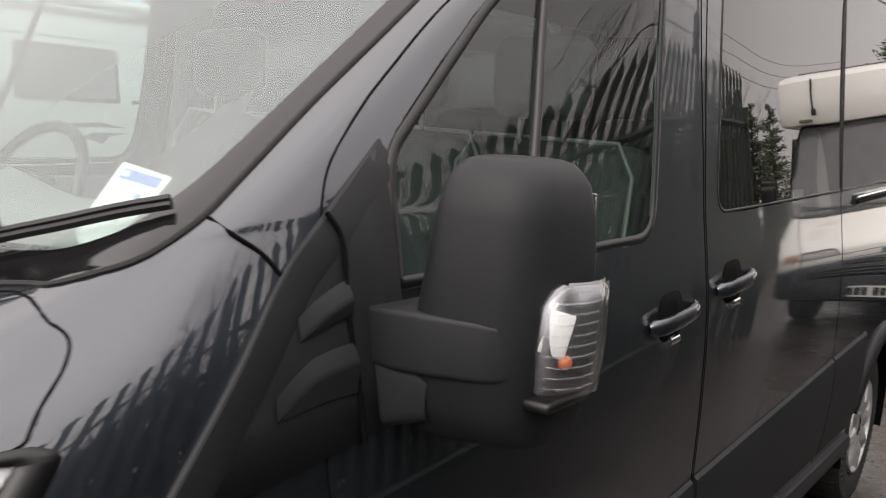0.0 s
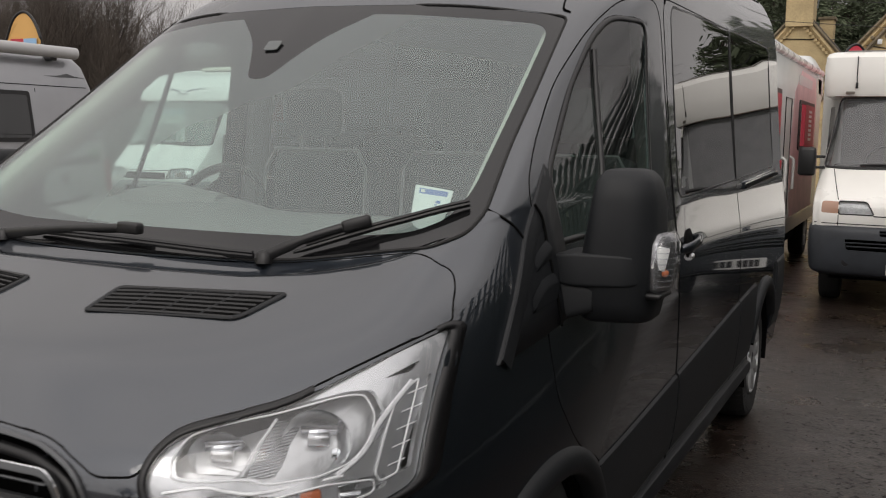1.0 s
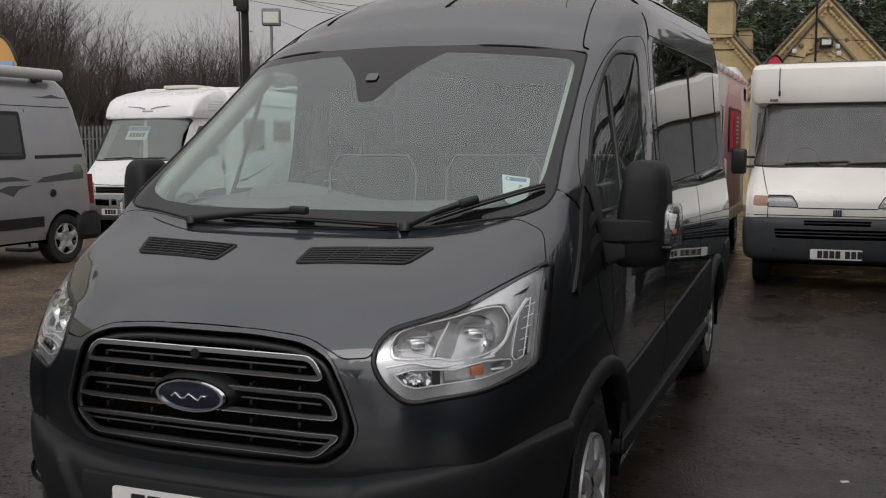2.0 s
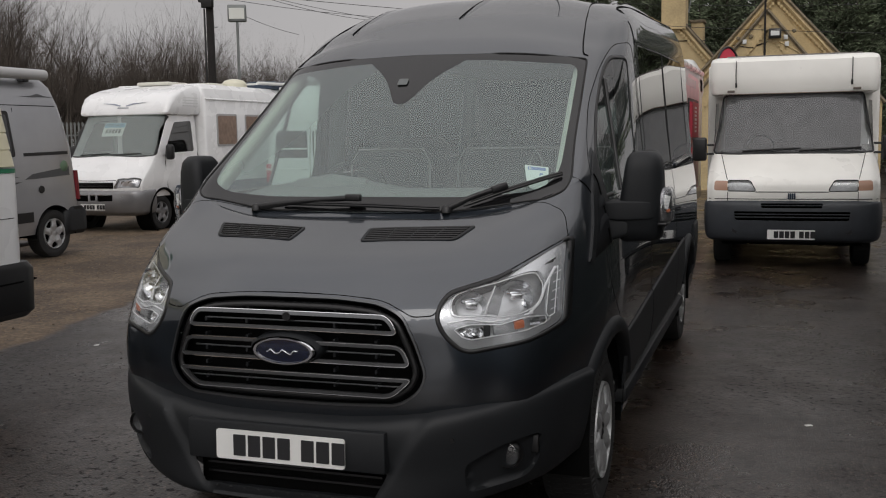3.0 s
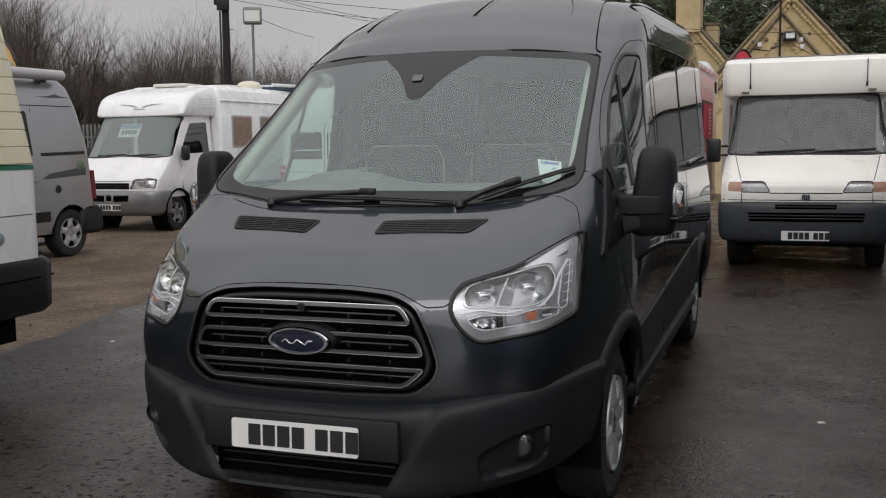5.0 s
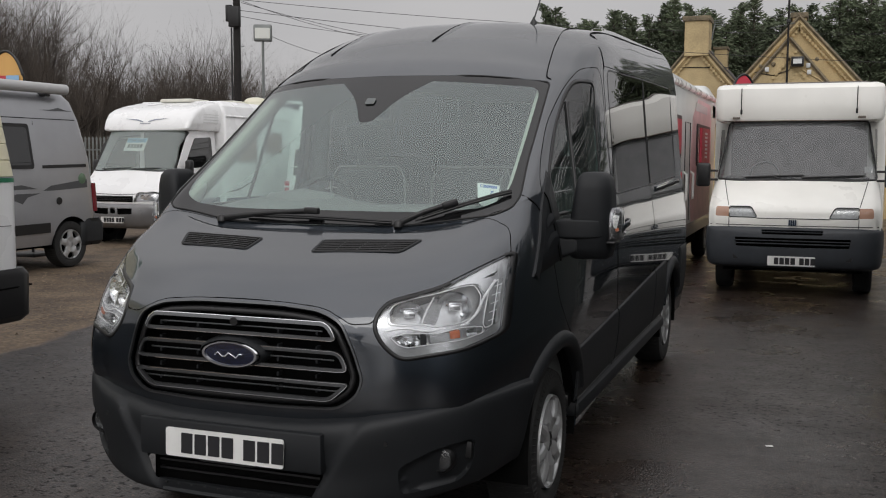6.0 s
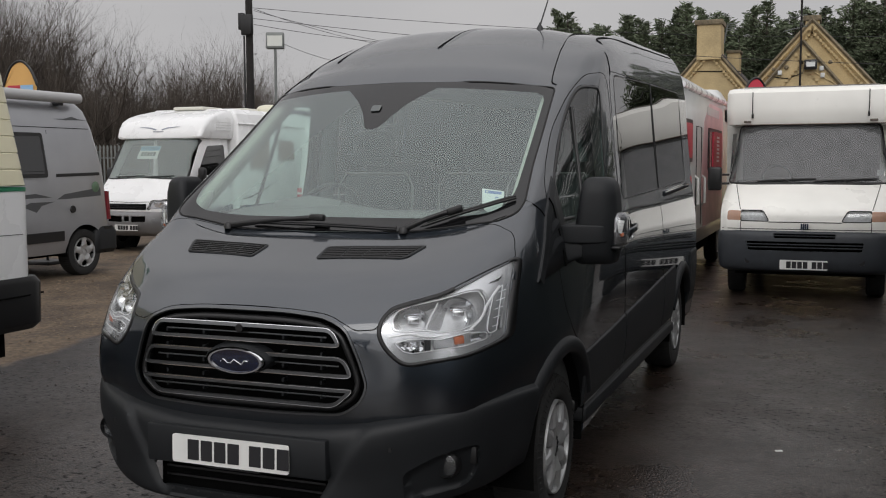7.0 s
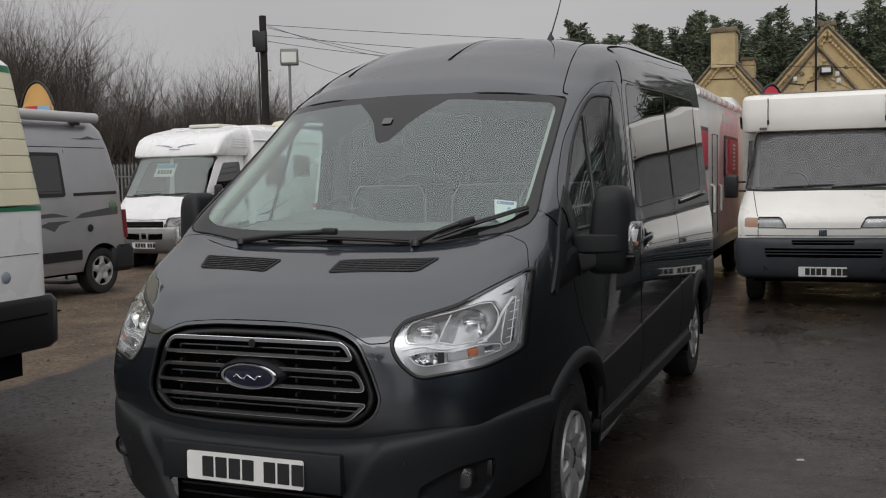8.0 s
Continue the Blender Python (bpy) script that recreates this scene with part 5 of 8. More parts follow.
def build_van(m):
    van = thing("van", m, "dark grey metallic high-roof passenger van parked on wet tarmac", "van")
    skin = loft(LEVELS, 7, 7)
    nose = lambda c: c.y < 0.75
    front = lambda c: c.y < 1.95 and c.x < 0.90
    flank = lambda c: c.x > 0.6 and c.y > 0.9
    bmesh.ops.delete(skin, geom=slice_out(skin, GRILLE, "y", nose), context="FACES")
    lens = take(skin, slice_out(skin, LAMP, "y", nose))
    lamp_skin = lens.copy()
    screen = take(skin, slice_out(skin, SCREEN, "y", front))
    clear = take(screen, slice_out(screen, CLEAR, "y"))
    patch = take(clear, slice_out(clear, SENSOR, "y"))
    bonnet = take(skin, slice_out(skin, BONNET, "y", lambda c: c.y < 1.0))
    for y in (1.10, 4.78):
        bmesh.ops.delete(skin, geom=slice_out(skin, arch(y), "x", lambda c: c.x > 0.6 and c.z < 0.9), context="FACES")
    door = take(skin, slice_out(skin, DOOR, "x", flank))
    far_door = door.copy()
    pane = take(door, slice_out(door, PANE, "x"))
    far_pane = take(far_door, slice_out(far_door, PANE_FAR, "x"))
    slider = take(skin, slice_out(skin, SLIDER, "x", flank))
    window = take(slider, slice_out(slider, WINDOW, "x"))
    quarter = take(skin, slice_out(skin, QUARTER, "x", flank))
    rim(bonnet, 0.003, 0.03, lambda c: c.x < 0.002)
    part("bonnet", both(bonnet), PAINT, van)
    part("windscreen", both(clear), GLASS, van, "clear windscreen with a milky sky veil in its colour").visible_shadow = False
    part("windscreen_border", both(screen), FRIT, van, "glossy black glass border")
    part("sensor_patch", both(patch), FRIT, van)
    half = [p for p in SCREEN if p.x >= 0]
    line = [on_nose(p.x, p.y, .001) for p in half]
    line = [Vector((0, line[0].y, line[0].z))] + line + [Vector((0, line[-1].y, line[-1].z))]
    part("windscreen_seal", tube_bm(line + [Vector((-p.x, p.y, p.z)) for p in reversed(line[1:-1])], .0045, 6, closed=True), RUBBER, van)
    rim(skin, 0.002, 0.015, lambda c: c.x < 0.002)
    part("body_shell", both(skin), PAINT, van)
    for name, piece, ma, gap in (("front_door", door, PAINT, .0025), ("door_glass", pane, SIDE_GLASS, 0), ("sliding_door", slider, PAINT, .0025),
                                 ("side_window", window, DARK_GLASS, 0), ("quarter_window", quarter, DARK_GLASS, 0), ("headlamp_lens", lens, LENS, 0)):
        other = {"front_door": far_door, "door_glass": far_pane}.get(name, piece).copy()
        for b in (piece, other):
            if gap:
                rim(b, gap, 0.015)
        other = mirrored(other)
        for b in (piece, other):
            ob = part(name, b, ma, van)
            if "glass" in name or "lens" in name:
                ob.visible_shadow = False
    bm = bmesh.new()
    ring = [bm.verts.new((s * side_x(z), REAR[-1], z)) for s, zs in ((1, np.linspace(.32, 2.55, 24)), (-1, np.linspace(2.55, .32, 24))) for z in zs]
    bm.faces.new(ring)
    part("rear_panel", bm, PAINT, van, smooth=False)
    build_bumper(van)
    build_grille(van)
    build_headlamps(van, lamp_skin)
    build_wipers(van)
    build_mirrors(van)
    build_sides(van)
    build_roof(van)
    build_vents(van)
    build_interior(van)
    build_ticket(van)
    for y, r in ((1.125, .330), (4.78, .350)):
        for s in (1, -1):
            wheel(van, pose(s * .875, y, r, 0, 0, 0 if s > 0 else 180), spokes=8, radius=r, label="black tyre on a silver eight-spoke wheel trim")
    return van


van = build_van(pose(0, 0, 0))


# ---- the other vehicles ----
BUMPER_BLUE = mat("faded_dark_bumper", (.026, .030, .036), .5, stain=.2, stain_scale=5)
SILVER_PAINT = mat("silver_van_paint", (.34, .345, .36), .3, .6, .8, stain=.06, stain_scale=2)
LOWER_SILVER = mat("silver_bumper_paint", (.20, .20, .205), .35, .4, .4, stain=.1, stain_scale=4)
NAVY = mat("navy_stripe", (.02, .035, .06), .35)
TINTED = glass_mat("tinted_glass", (.35, .36, .35), (.10, .105, .105), .75)
CAB_GLASS = glass_mat("cab_glass", (.55, .58, .58), (.20, .205, .21), .66)
SALE_GLASS = glass_mat("green_cab_glass", (.70, .80, .76), (.36, .42, .40), .66)
STONE_BROWN = mat("weathered_brown_sealant", (.20, .15, .12), .9)
BROWN_BLIND = mat("brown_blind", (.24, .17, .13), .7, grain=.2, grain_scale=12)
PALE_GREY = mat("pale_grey_body", (.62, .63, .62), .35, 0, .3, stain=.06, stain_scale=2)
PINK = mat("faded_red_graphic", (.68, .43, .44), .4, stain=.15, stain_scale=3)
# dark tone that puts the dimness of a cab inside into colour
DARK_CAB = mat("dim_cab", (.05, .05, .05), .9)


def stack_bm(levels, seg=5, cap=True):
    """A hollow body from rounded rectangles stacked upwards: (z, x0, x1, y0, y1, corner)."""
    bm = bmesh.new()
    rings = []
    for z, x0, x1, y0, y1, r in levels:
        rings.append([bm.verts.new((p.x, p.y, z)) for p in rounded([(x0, y0), (x1, y0), (x1, y1), (x0, y1)], r, seg)])
    n = len(rings[0])
    for r0, r1 in zip(rings, rings[1:]):
        for i in range(n):
            j = (i + 1) % n
            bm.faces.new((r0[i], r0[j], r1[j], r1[i]))
    if cap:
        bm.faces.new(rings[-1])
        bm.faces.new(rings[0][::-1])
    bmesh.ops.recalc_face_normals(bm, faces=bm.faces)
    sharp(bm, 32)
    return bm


def nose_rows(rows, rear):
    """Level lines of a cab: (z, half width, front, corner depth)."""
    out = []
    for z, hw, yf, c in rows:
        out.append([(0, yf, z), (hw * .5, yf + c * .04, z), (hw - c * .7, yf + c * .18, z), (hw - c * .18, yf + c * .5, z), (hw, yf + c * 1.1, z), (hw, max(yf + c * 1.6, rear * .6), z), (hw, max(yf + c * 2, rear), z)])
    return out


def flat_sheet(outline, y, out=0.0):
    """An upright sheet facing -y from an (x, z) outline."""
    bm = bmesh.new()
    f = [bm.verts.new((p[0], y, p[1])) for p in outline]
    b = [bm.verts.new((p[0], y + .012, p[1])) for p in outline]
    bm.faces.new(f)
    bm.faces.new(b[::-1])
    for i in range(len(f)):
        j = (i + 1) % len(f)
        bm.faces.new((f[j], f[i], b[i], b[j]))
    bmesh.ops.recalc_face_normals(bm, faces=bm.faces)
    sharp(bm, 40)
    return bm


def side_sheet(outline, x, t=.010):
    """An upright sheet facing +x from a (y, z) outline."""
    bm = bmesh.new()
    f = [bm.verts.new((x, p[0], p[1])) for p in outline]
    b = [bm.verts.new((x - t, p[0], p[1])) for p in outline]
    bm.faces.new(f)
    bm.faces.new(b[::-1])
    for i in range(len(f)):
        j = (i + 1) % len(f)
        bm.faces.new((f[j], f[i], b[i], b[j]))
    bmesh.ops.recalc_face_normals(bm, faces=bm.faces)
    sharp(bm, 40)
    return bm


def cut_cab(rows, screen, rear):
    """A cab skin with its windscreen cut out: (skin, glass), both whole."""
    skin = loft(nose_rows(rows, rear), 5, 5)
    glass = take(skin, slice_out(skin, screen, "y", lambda c: c.y < 1.9))
    return skin, glass


def cab_wipers(parent, tree, specs):
    for a, b, root in specs:
        def at(q, o):
            p = tree.ray_cast(Vector((abs(q[0]), -3, q[1])), Vector((0, 1, 0)))[0]
            return Vector((q[0], p.y - o, p.z))
        part("wiper_blade", tube_bm([at(Vector(a) + (Vector(b) - Vector(a)) * f, .02) for f in np.linspace(0, 1, 8)], .011, 6), BLACK, parent)
        mid = (Vector(a) + Vector(b)) / 2
        part("wiper_arm", tube_bm([at(root, .02), at(mid, .035)], .010, 6), BLACK, parent)


def build_white_motorhome(m):
    mh = thing("motorhome", m, "white coachbuilt motorhome with a faded dark bumper", "motorhome", "motorhomes on the yard")
    rows = [(.78, .955, .06, .20), (.93, .960, .05, .22), (1.06, .962, .10, .24), (1.20, .960, .36, .24), (1.345, .945, .68, .22), (1.42, .935, .76, .22),
            (1.75, .890, 1.00, .20), (2.06, .845, 1.22, .18), (2.16, .83, 1.30, .18)]
    screen = rounded([(-.1, 1.36), (.70, 1.362), (.915, 1.372), (.838, 2.06), (.6, 2.075), (-.1, 2.08)], [0, .1, .03, .05, .1, 0])
    lamps = rounded([(.40, .930), (.465, 1.045), (.705, 1.045), (.705, .932)], [.02, .03, .01, .01])
    corner = rounded([(.715, .932), (.715, 1.045), (.865, 1.048), (.870, .935)], [.01, .01, .03, .02])
    skin = loft(nose_rows(rows, 1.9), 6, 6)
    tree = BVHTree.FromBMesh(skin)
    glass = take(skin, slice_out(skin, screen, "y", lambda c: c.y < 1.7))
    lamp = take(skin, slice_out(skin, lamps, "y", lambda c: c.y < .6))
    blink = take(skin, slice_out(skin, corner, "y", lambda c: c.y < .6))
    part("cab", both(skin), AGED_WHITE, mh)
    seal = [Vector(p) for p in screen if p.x > 0]
    seal = seal + [Vector((-p.x, p.y)) for p in reversed(seal)]

    def place(u, w, o):
        p = tree.ray_cast(Vector((abs(u), -3, w)), Vector((0, 1, 0)))[0] or tree.find_nearest(Vector((abs(u), .5, w)))[0]
        return Vector((u, p.y - o, p.z + o * .4))
    part("screen_seal", ring_bm(seal, place, -.022, .012), BLACK, mh)
    part("windscreen", both(glass), CAB_GLASS, mh, "grey tinted windscreen").visible_shadow = False
    # plain block painted dark for the dim cab behind the screen
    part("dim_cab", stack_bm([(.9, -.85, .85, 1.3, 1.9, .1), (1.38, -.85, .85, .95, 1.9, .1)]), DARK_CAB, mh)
    part("cab_back", box_bm(-.85, .85, 1.95, 2.0, 1.0, 2.1), mat("cab_curtain", (.16, .15, .14), .9, grain=.3, grain_scale=7), mh)
    reflector = mat("worn_reflector", (.55, .56, .56), .35, .3, stain=.2, stain_scale=30)
    for s in (1, -1):
        for pz, ma, nm in ((lamp, LENS, "headlamp_lens"), (blink, FADED_AMBER, "indicator")):
            b = pz.copy() if s > 0 else mirrored(pz)
            ob = part(nm, b, ma, mh)
            ob.visible_shadow = nm == "indicator"
        back = lamp.copy() if s > 0 else mirrored(lamp)
        for v in back.verts:
            v.co.y += .035
        part("headlamp_reflector", back, reflector, mh)
        part("lamp_seal", ring_bm([Vector((s * p.x, p.y)) for p in lamps], place, -.010, .006), BLACK, mh)
        part("marker_lamp", box_bm(-.045, .045, -.02, .03, -.014, .014, .006), mat("marker_plastic", (.12, .10, .08), .4), mh, m=pose(s * .74, 1.165, 2.125))
        part("aerial_strip", tube_bm([(s * .68, 1.150, 2.18), (s * .682, 1.142, 2.32), (s * .682, 1.155, 2.50)], .006, 6), BLACK, mh)
        part("aerial_foot", box_bm(-.012, .012, -.015, .02, -.03, .03, .005), BLACK, mh, m=pose(s * .68, 1.152, 2.20))
    part("bonnet_joint", tube_bm([place(x, .917, .002) for x in np.linspace(-.40, .40, 12)], .005, 5), VOID, mh)
    part("panel_joint", tube_bm([place(x, .835, .002) for x in np.linspace(-.93, .93, 24)], .004, 5), VOID, mh)
    for s in (1, -1):
        part("panel_joint", tube_bm([place(s * (.72 + .10 * f), 1.06 + .28 * f, .002) for f in np.linspace(0, 1, 8)], .004, 5), VOID, mh)
        part("panel_joint", tube_bm([place(s * .712, z, .002) for z in np.linspace(.79, .92, 5)], .004, 5), VOID, mh)
    badge = part("badge", box_bm(-.06, .06, -.002, .006, -.001, .001), AGED_WHITE, mh, m=pose(.0, .045, .872))
    for k in range(4):
        part("badge_bar", plate_bm(.017, .062, .008, .001), NAVY, badge, m=pose(-.033 + .022 * k, -.004, 0) @ Matrix.Shear("XZ", 4, (.35, 0)))
    part("sensor_dot", spin_bm([(-.004, 0), (-.004, .016), (.01, .018)], "y", 16), BLACK, mh, m=pose(-.55, .075, .885))
    # bumper
    rows = [(.33, .90, .10, .22), (.37, .965, .02, .26), (.50, .985, -.01, .27), (.66, .99, -.015, .27), (.78, .985, .0, .27), (.815, .965, .05, .25)]
    bum = loft(nose_rows(rows, .62), 6, 4)
    for o in (rounded([(-.1, .735), (.33, .735), (.34, .790), (-.1, .790)], [0, .015, .015, 0]), rounded([(-.1, .585), (.62, .59), (.64, .695), (-.1, .695)], [0, .02, .02, 0])):
        bmesh.ops.delete(bum, geom=slice_out(bum, o, "y", lambda c: c.y < .4), context="FACES")
    rim(bum, 0, .02, lambda c: c.x < .002)
    b = part("bumper", both(bum), BUMPER_BLUE, mh, "faded dark grey bumper")
    part("bumper_slot", box_bm(-.70, .70, .06, .08, .55, .80), VOID, b)
    for z in (.62, .655):
        part("bumper_slat", box_bm(-.64, .64, .01, .03, z, z + .012, .003), BUMPER_BLUE, b)
    part("bumper_slat", box_bm(-.34, .34, .012, .03, .757, .767, .003), BUMPER_BLUE, b)
    for s in (1, -1):
        part("tow_cover", spin_bm([(-.004, 0), (-.004, .035), (.01, .038)], "y", 20), BLACK, b, m=pose(s * .62, .018, .47))
    number_plate(mh, pose(.0, -.022, .43, 3, 0, 0))
    # overcab and coach body
    part("overcab", stack_bm([(2.085, -.94, .94, 1.21, 2.4, .09), (2.093, -.985, .985, 1.185, 2.4, .10), (2.13, -1.0, 1.0, 1.165, 2.4, .10), (2.30, -1.005, 1.005, 1.15, 2.4, .10), (2.49, -1.0, 1.0, 1.165, 2.4, .10),
                              (2.535, -.98, .98, 1.20, 2.4, .10), (2.555, -.93, .93, 1.27, 2.4, .1)]), AGED_WHITE, mh)
    part("overcab_rim", tube_bm([(-.94, 1.27, 2.090), (-.88, 1.195, 2.089), (0, 1.186, 2.088), (.88, 1.195, 2.089), (.94, 1.27, 2.090)], .006, 6), STONE_BROWN, mh)
    part("coach_body", stack_bm([(.42, -1.08, 1.08, 2.1, 6.2, .04), (2.48, -1.08, 1.08, 2.05, 6.2, .05), (2.56, -1.02, 1.02, 2.1, 6.15, .06)]), AGED_WHITE, mh)
    part("roof_edge", tube_bm([(x, 1.30 + .02 * abs(x), 2.565) for x in np.linspace(-.8, .8, 8)], .008, 6), mat("weathered_sealant", (.18, .17, .16), .9), mh)
    for s in (1, -1):
        mirror = part("door_mirror", box_bm(-.085, .085, -.05, .05, -.145, .145, .03, 3), BLACK, mh, "black door mirror", m=pose(s * 1.085, .72, 1.41))
        part("mirror_arm", tube_bm([(s * .92, .80, 1.46), (s * 1.02, .75, 1.46)], .014, 8), BLACK, mh)
        part("mirror_arm", tube_bm([(s * .92, .80, 1.35), (s * 1.02, .75, 1.35)], .014, 8), BLACK, mh)
        part("side_glass", side_sheet([(1.02, 1.40), (1.40, 1.98), (1.85, 2.0), (1.85, 1.40)], s * .93, .004), DARK_GLASS, mh)
        wheel(mh, pose(s * .80, .88, .325, 0, 0, 0 if s > 0 else 180), radius=.325, rim_r=.20, width=.20, label="black tyre on a grey steel wheel", cover=LOWER_SILVER)
        wheel(mh, pose(s * .82, 4.6, .325, 0, 0, 0 if s > 0 else 180), radius=.325, rim_r=.20, width=.20, label="black tyre on a grey steel wheel", cover=LOWER_SILVER)
    # plain block, black so that its colour gives the shade under the floor
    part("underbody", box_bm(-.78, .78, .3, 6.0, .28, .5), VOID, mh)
    cab_wipers(mh, tree, (((-.58, 1.385), (.10, 1.415), (-.20, 1.37)), ((.08, 1.385), (.78, 1.415), (.42, 1.37))))
    p = place(.825, 1.49, -.02)
    part("window_card", plate_bm(.085, .10, .003, .004), LIGHT_GREY, mh, "small white card behind the screen", m=pose(p.x, p.y, p.z, -45, 0, 0))
    bm = bmesh.new()
    tube(bm, [(.17 * math.cos(q), .17 * math.sin(q), 0) for q in np.linspace(0, 2 * math.pi, 28, endpoint=False)], .013, 6, closed=True)
    part("steering_wheel", bm, BLACK, mh, m=pose(-.38, 1.30, 1.42, 60, 0, 0))
    return mh


def build_for_sale_motorhome(m):
    mh = thing("motorhome", m, "white low-profile motorhome with a for sale card", "motorhome", "motorhomes on the yard")
    rows = [(.62, .90, .06, .22), (.78, .93, .02, .24), (.92, .94, .04, .26), (1.02, .94, .12, .26), (1.16, .935, .28, .24), (1.33, .92, .45, .22), (1.40, .92, .51, .22),
            (1.75, .90, .75, .20), (2.05, .88, .94, .18), (2.22, .87, 1.05, .18)]
    skin = loft(nose_rows(rows, 2.0), 6, 6)
    tree = BVHTree.FromBMesh(skin)
    screen = rounded([(-.1, 1.36), (.70, 1.362), (.895, 1.372), (.862, 2.095), (.6, 2.115), (-.1, 2.12)], [0, .1, .03, .05, .1, 0])
    lamps = rounded([(.44, .80), (.50, .955), (.80, .975), (.90, .95), (.88, .81)], [.02, .03, .03, .03, .02])
    glass = take(skin, slice_out(skin, screen, "y", lambda c: c.y < 1.7))
    lamp = take(skin, slice_out(skin, lamps, "y", lambda c: c.y < .6))
    door_pane = rounded([(.92, 1.40), (1.05, 1.62), (1.30, 1.97), (1.86, 2.0), (1.88, 1.42)], [.03, .1, .05, .05, .05])
    pane = take(skin, slice_out(skin, door_pane, "x", lambda c: c.x > .5 and c.y > .9))
    part("cab", both(skin), WHITE_GEL, mh)

    def place(u, w, o):
        p = tree.ray_cast(Vector((abs(u), -3, w)), Vector((0, 1, 0)))[0] or tree.find_nearest(Vector((abs(u), .5, w)))[0]
        return Vector((u, p.y - o, p.z + o * .4))
    seal = [Vector(p) for p in screen if p.x > 0]
    seal = seal + [Vector((-p.x, p.y)) for p in reversed(seal)]
    part("screen_seal", ring_bm(seal, place, -.02, .012), BLACK, mh)
    part("windscreen", both(glass), SALE_GLASS, mh).visible_shadow = False
    # block and back board, their dark colour standing for the unlit cab
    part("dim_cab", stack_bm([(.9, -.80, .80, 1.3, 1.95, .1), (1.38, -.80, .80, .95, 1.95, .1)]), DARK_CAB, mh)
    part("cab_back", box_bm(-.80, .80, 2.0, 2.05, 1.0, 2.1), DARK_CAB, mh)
    for s in (1, -1):
        part("headlamp_lens", lamp.copy() if s > 0 else mirrored(lamp), LENS, mh).visible_shadow = False
        back = lamp.copy() if s > 0 else mirrored(lamp)
        for v in back.verts:
            v.co.y += .04
        part("headlamp_reflector", back, mat("bright_reflector", (.42, .42, .43), .2, .7), mh)
        for x in (.60, .74):
            q = place(s * x, .885, -.022)
            part("lamp_bowl", spin_bm([(0, .052), (.012, .045), (.028, .022), (.030, 0)], "y", 20), CHROME, mh, m=pose(q.x, q.y, q.z))
        part("lamp_seal", ring_bm([Vector((s * p.x, p.y)) for p in lamps], place, -.010, .006), BLACK, mh)
        part("side_glass", pane.copy() if s > 0 else mirrored(pane), DARK_GLASS, mh)
        part("door_mirror", box_bm(-.07, .07, -.07, .07, -.14, .14, .05, 3), BLACK, mh, "black door mirror", m=pose(s * 1.06, .88, 1.42))
        part("mirror_arm", tube_bm([(s * .90, .95, 1.36), (s * 1.03, .90, 1.34)], .02, 8), BLACK, mh)
        part("door_handle", box_bm(-.01, .01, -.05, .05, -.06, .06, .01), BLACK, mh, m=pose(s * .945, 1.98, 1.22))
        part("door_joint", tube_bm([(s * .938, .95, .70), (s * .936, .90, 1.2), (s * .925, .92, 1.38), (s * .84, 1.30, 2.0), (s * .835, 1.9, 2.04)], .004, 5), VOID, mh)
        part("door_joint", tube_bm([(s * .938, 2.0, .70), (s * .93, 2.0, 1.3), (s * .84, 1.92, 2.04)], .004, 5), VOID, mh)
        wheel(mh, pose(s * .80, .78, .32, 0, 0, 0 if s > 0 else 180), radius=.32, rim_r=.195, width=.20, label="black tyre on a grey wheel", cover=LOWER_SILVER)
        wheel(mh, pose(s * .86, 4.6, .32, 0, 0, 0 if s > 0 else 180), radius=.32, rim_r=.195, width=.20, label="black tyre on a grey wheel", cover=LOWER_SILVER)
        # arch ring blackened to carry the shade round the wheel
        liner = spin_bm([(-.20, .40), (.16, .40), (.165, .42), (.15, .44)], "x", 32)
        part("wheel_arch", liner, VOID, mh, m=pose(s * .80, .78, .34))
    part("grille", box_bm(-.42, .42, .015, .03, .79, .90, .006), VOID, mh)
    for z in (.82, .85, .88):
        part("grille_bar", box_bm(-.40, .40, .006, .018, z, z + .012, .003), BLACK, mh)
    part("bonnet_joint", tube_bm([place(x, .925 + .02 * abs(x), .002) for x in np.linspace(-.46, .46, 12)], .005, 5), VOID, mh)
    rows = [(.30, .84, .12, .22), (.36, .92, .03, .26), (.52, .95, -.02, .27), (.66, .955, -.02, .27), (.745, .94, .01, .26), (.765, .90, .06, .24)]
    bum = loft(nose_rows(rows, .55), 6, 4)
    for o in (rounded([(.10, .56), (.10, .68), (.42, .68), (.42, .57)], .02), rounded([(-.1, .575), (.06, .575), (.06, .68), (-.1, .68)], [0, .02, .02, 0])):
        bmesh.ops.delete(bum, geom=slice_out(bum, o, "y", lambda c: c.y < .4), context="FACES")
    rim(bum, 0, .02, lambda c: c.x < .002)
    b = part("bumper", both(bum), LOWER_SILVER, mh, "silver painted bumper")
    part("bumper_slot", box_bm(-.50, .50, .05, .07, .50, .72), VOID, b)
    for s in (1, -1):
        part("fog_lamp", spin_bm([(-.01, 0), (-.008, .045), (.02, .05)], "y", 20), LENS, b, m=pose(s * .60, -.005, .61))
    number_plate(mh, pose(0, -.03, .46, 0, 0, 0))
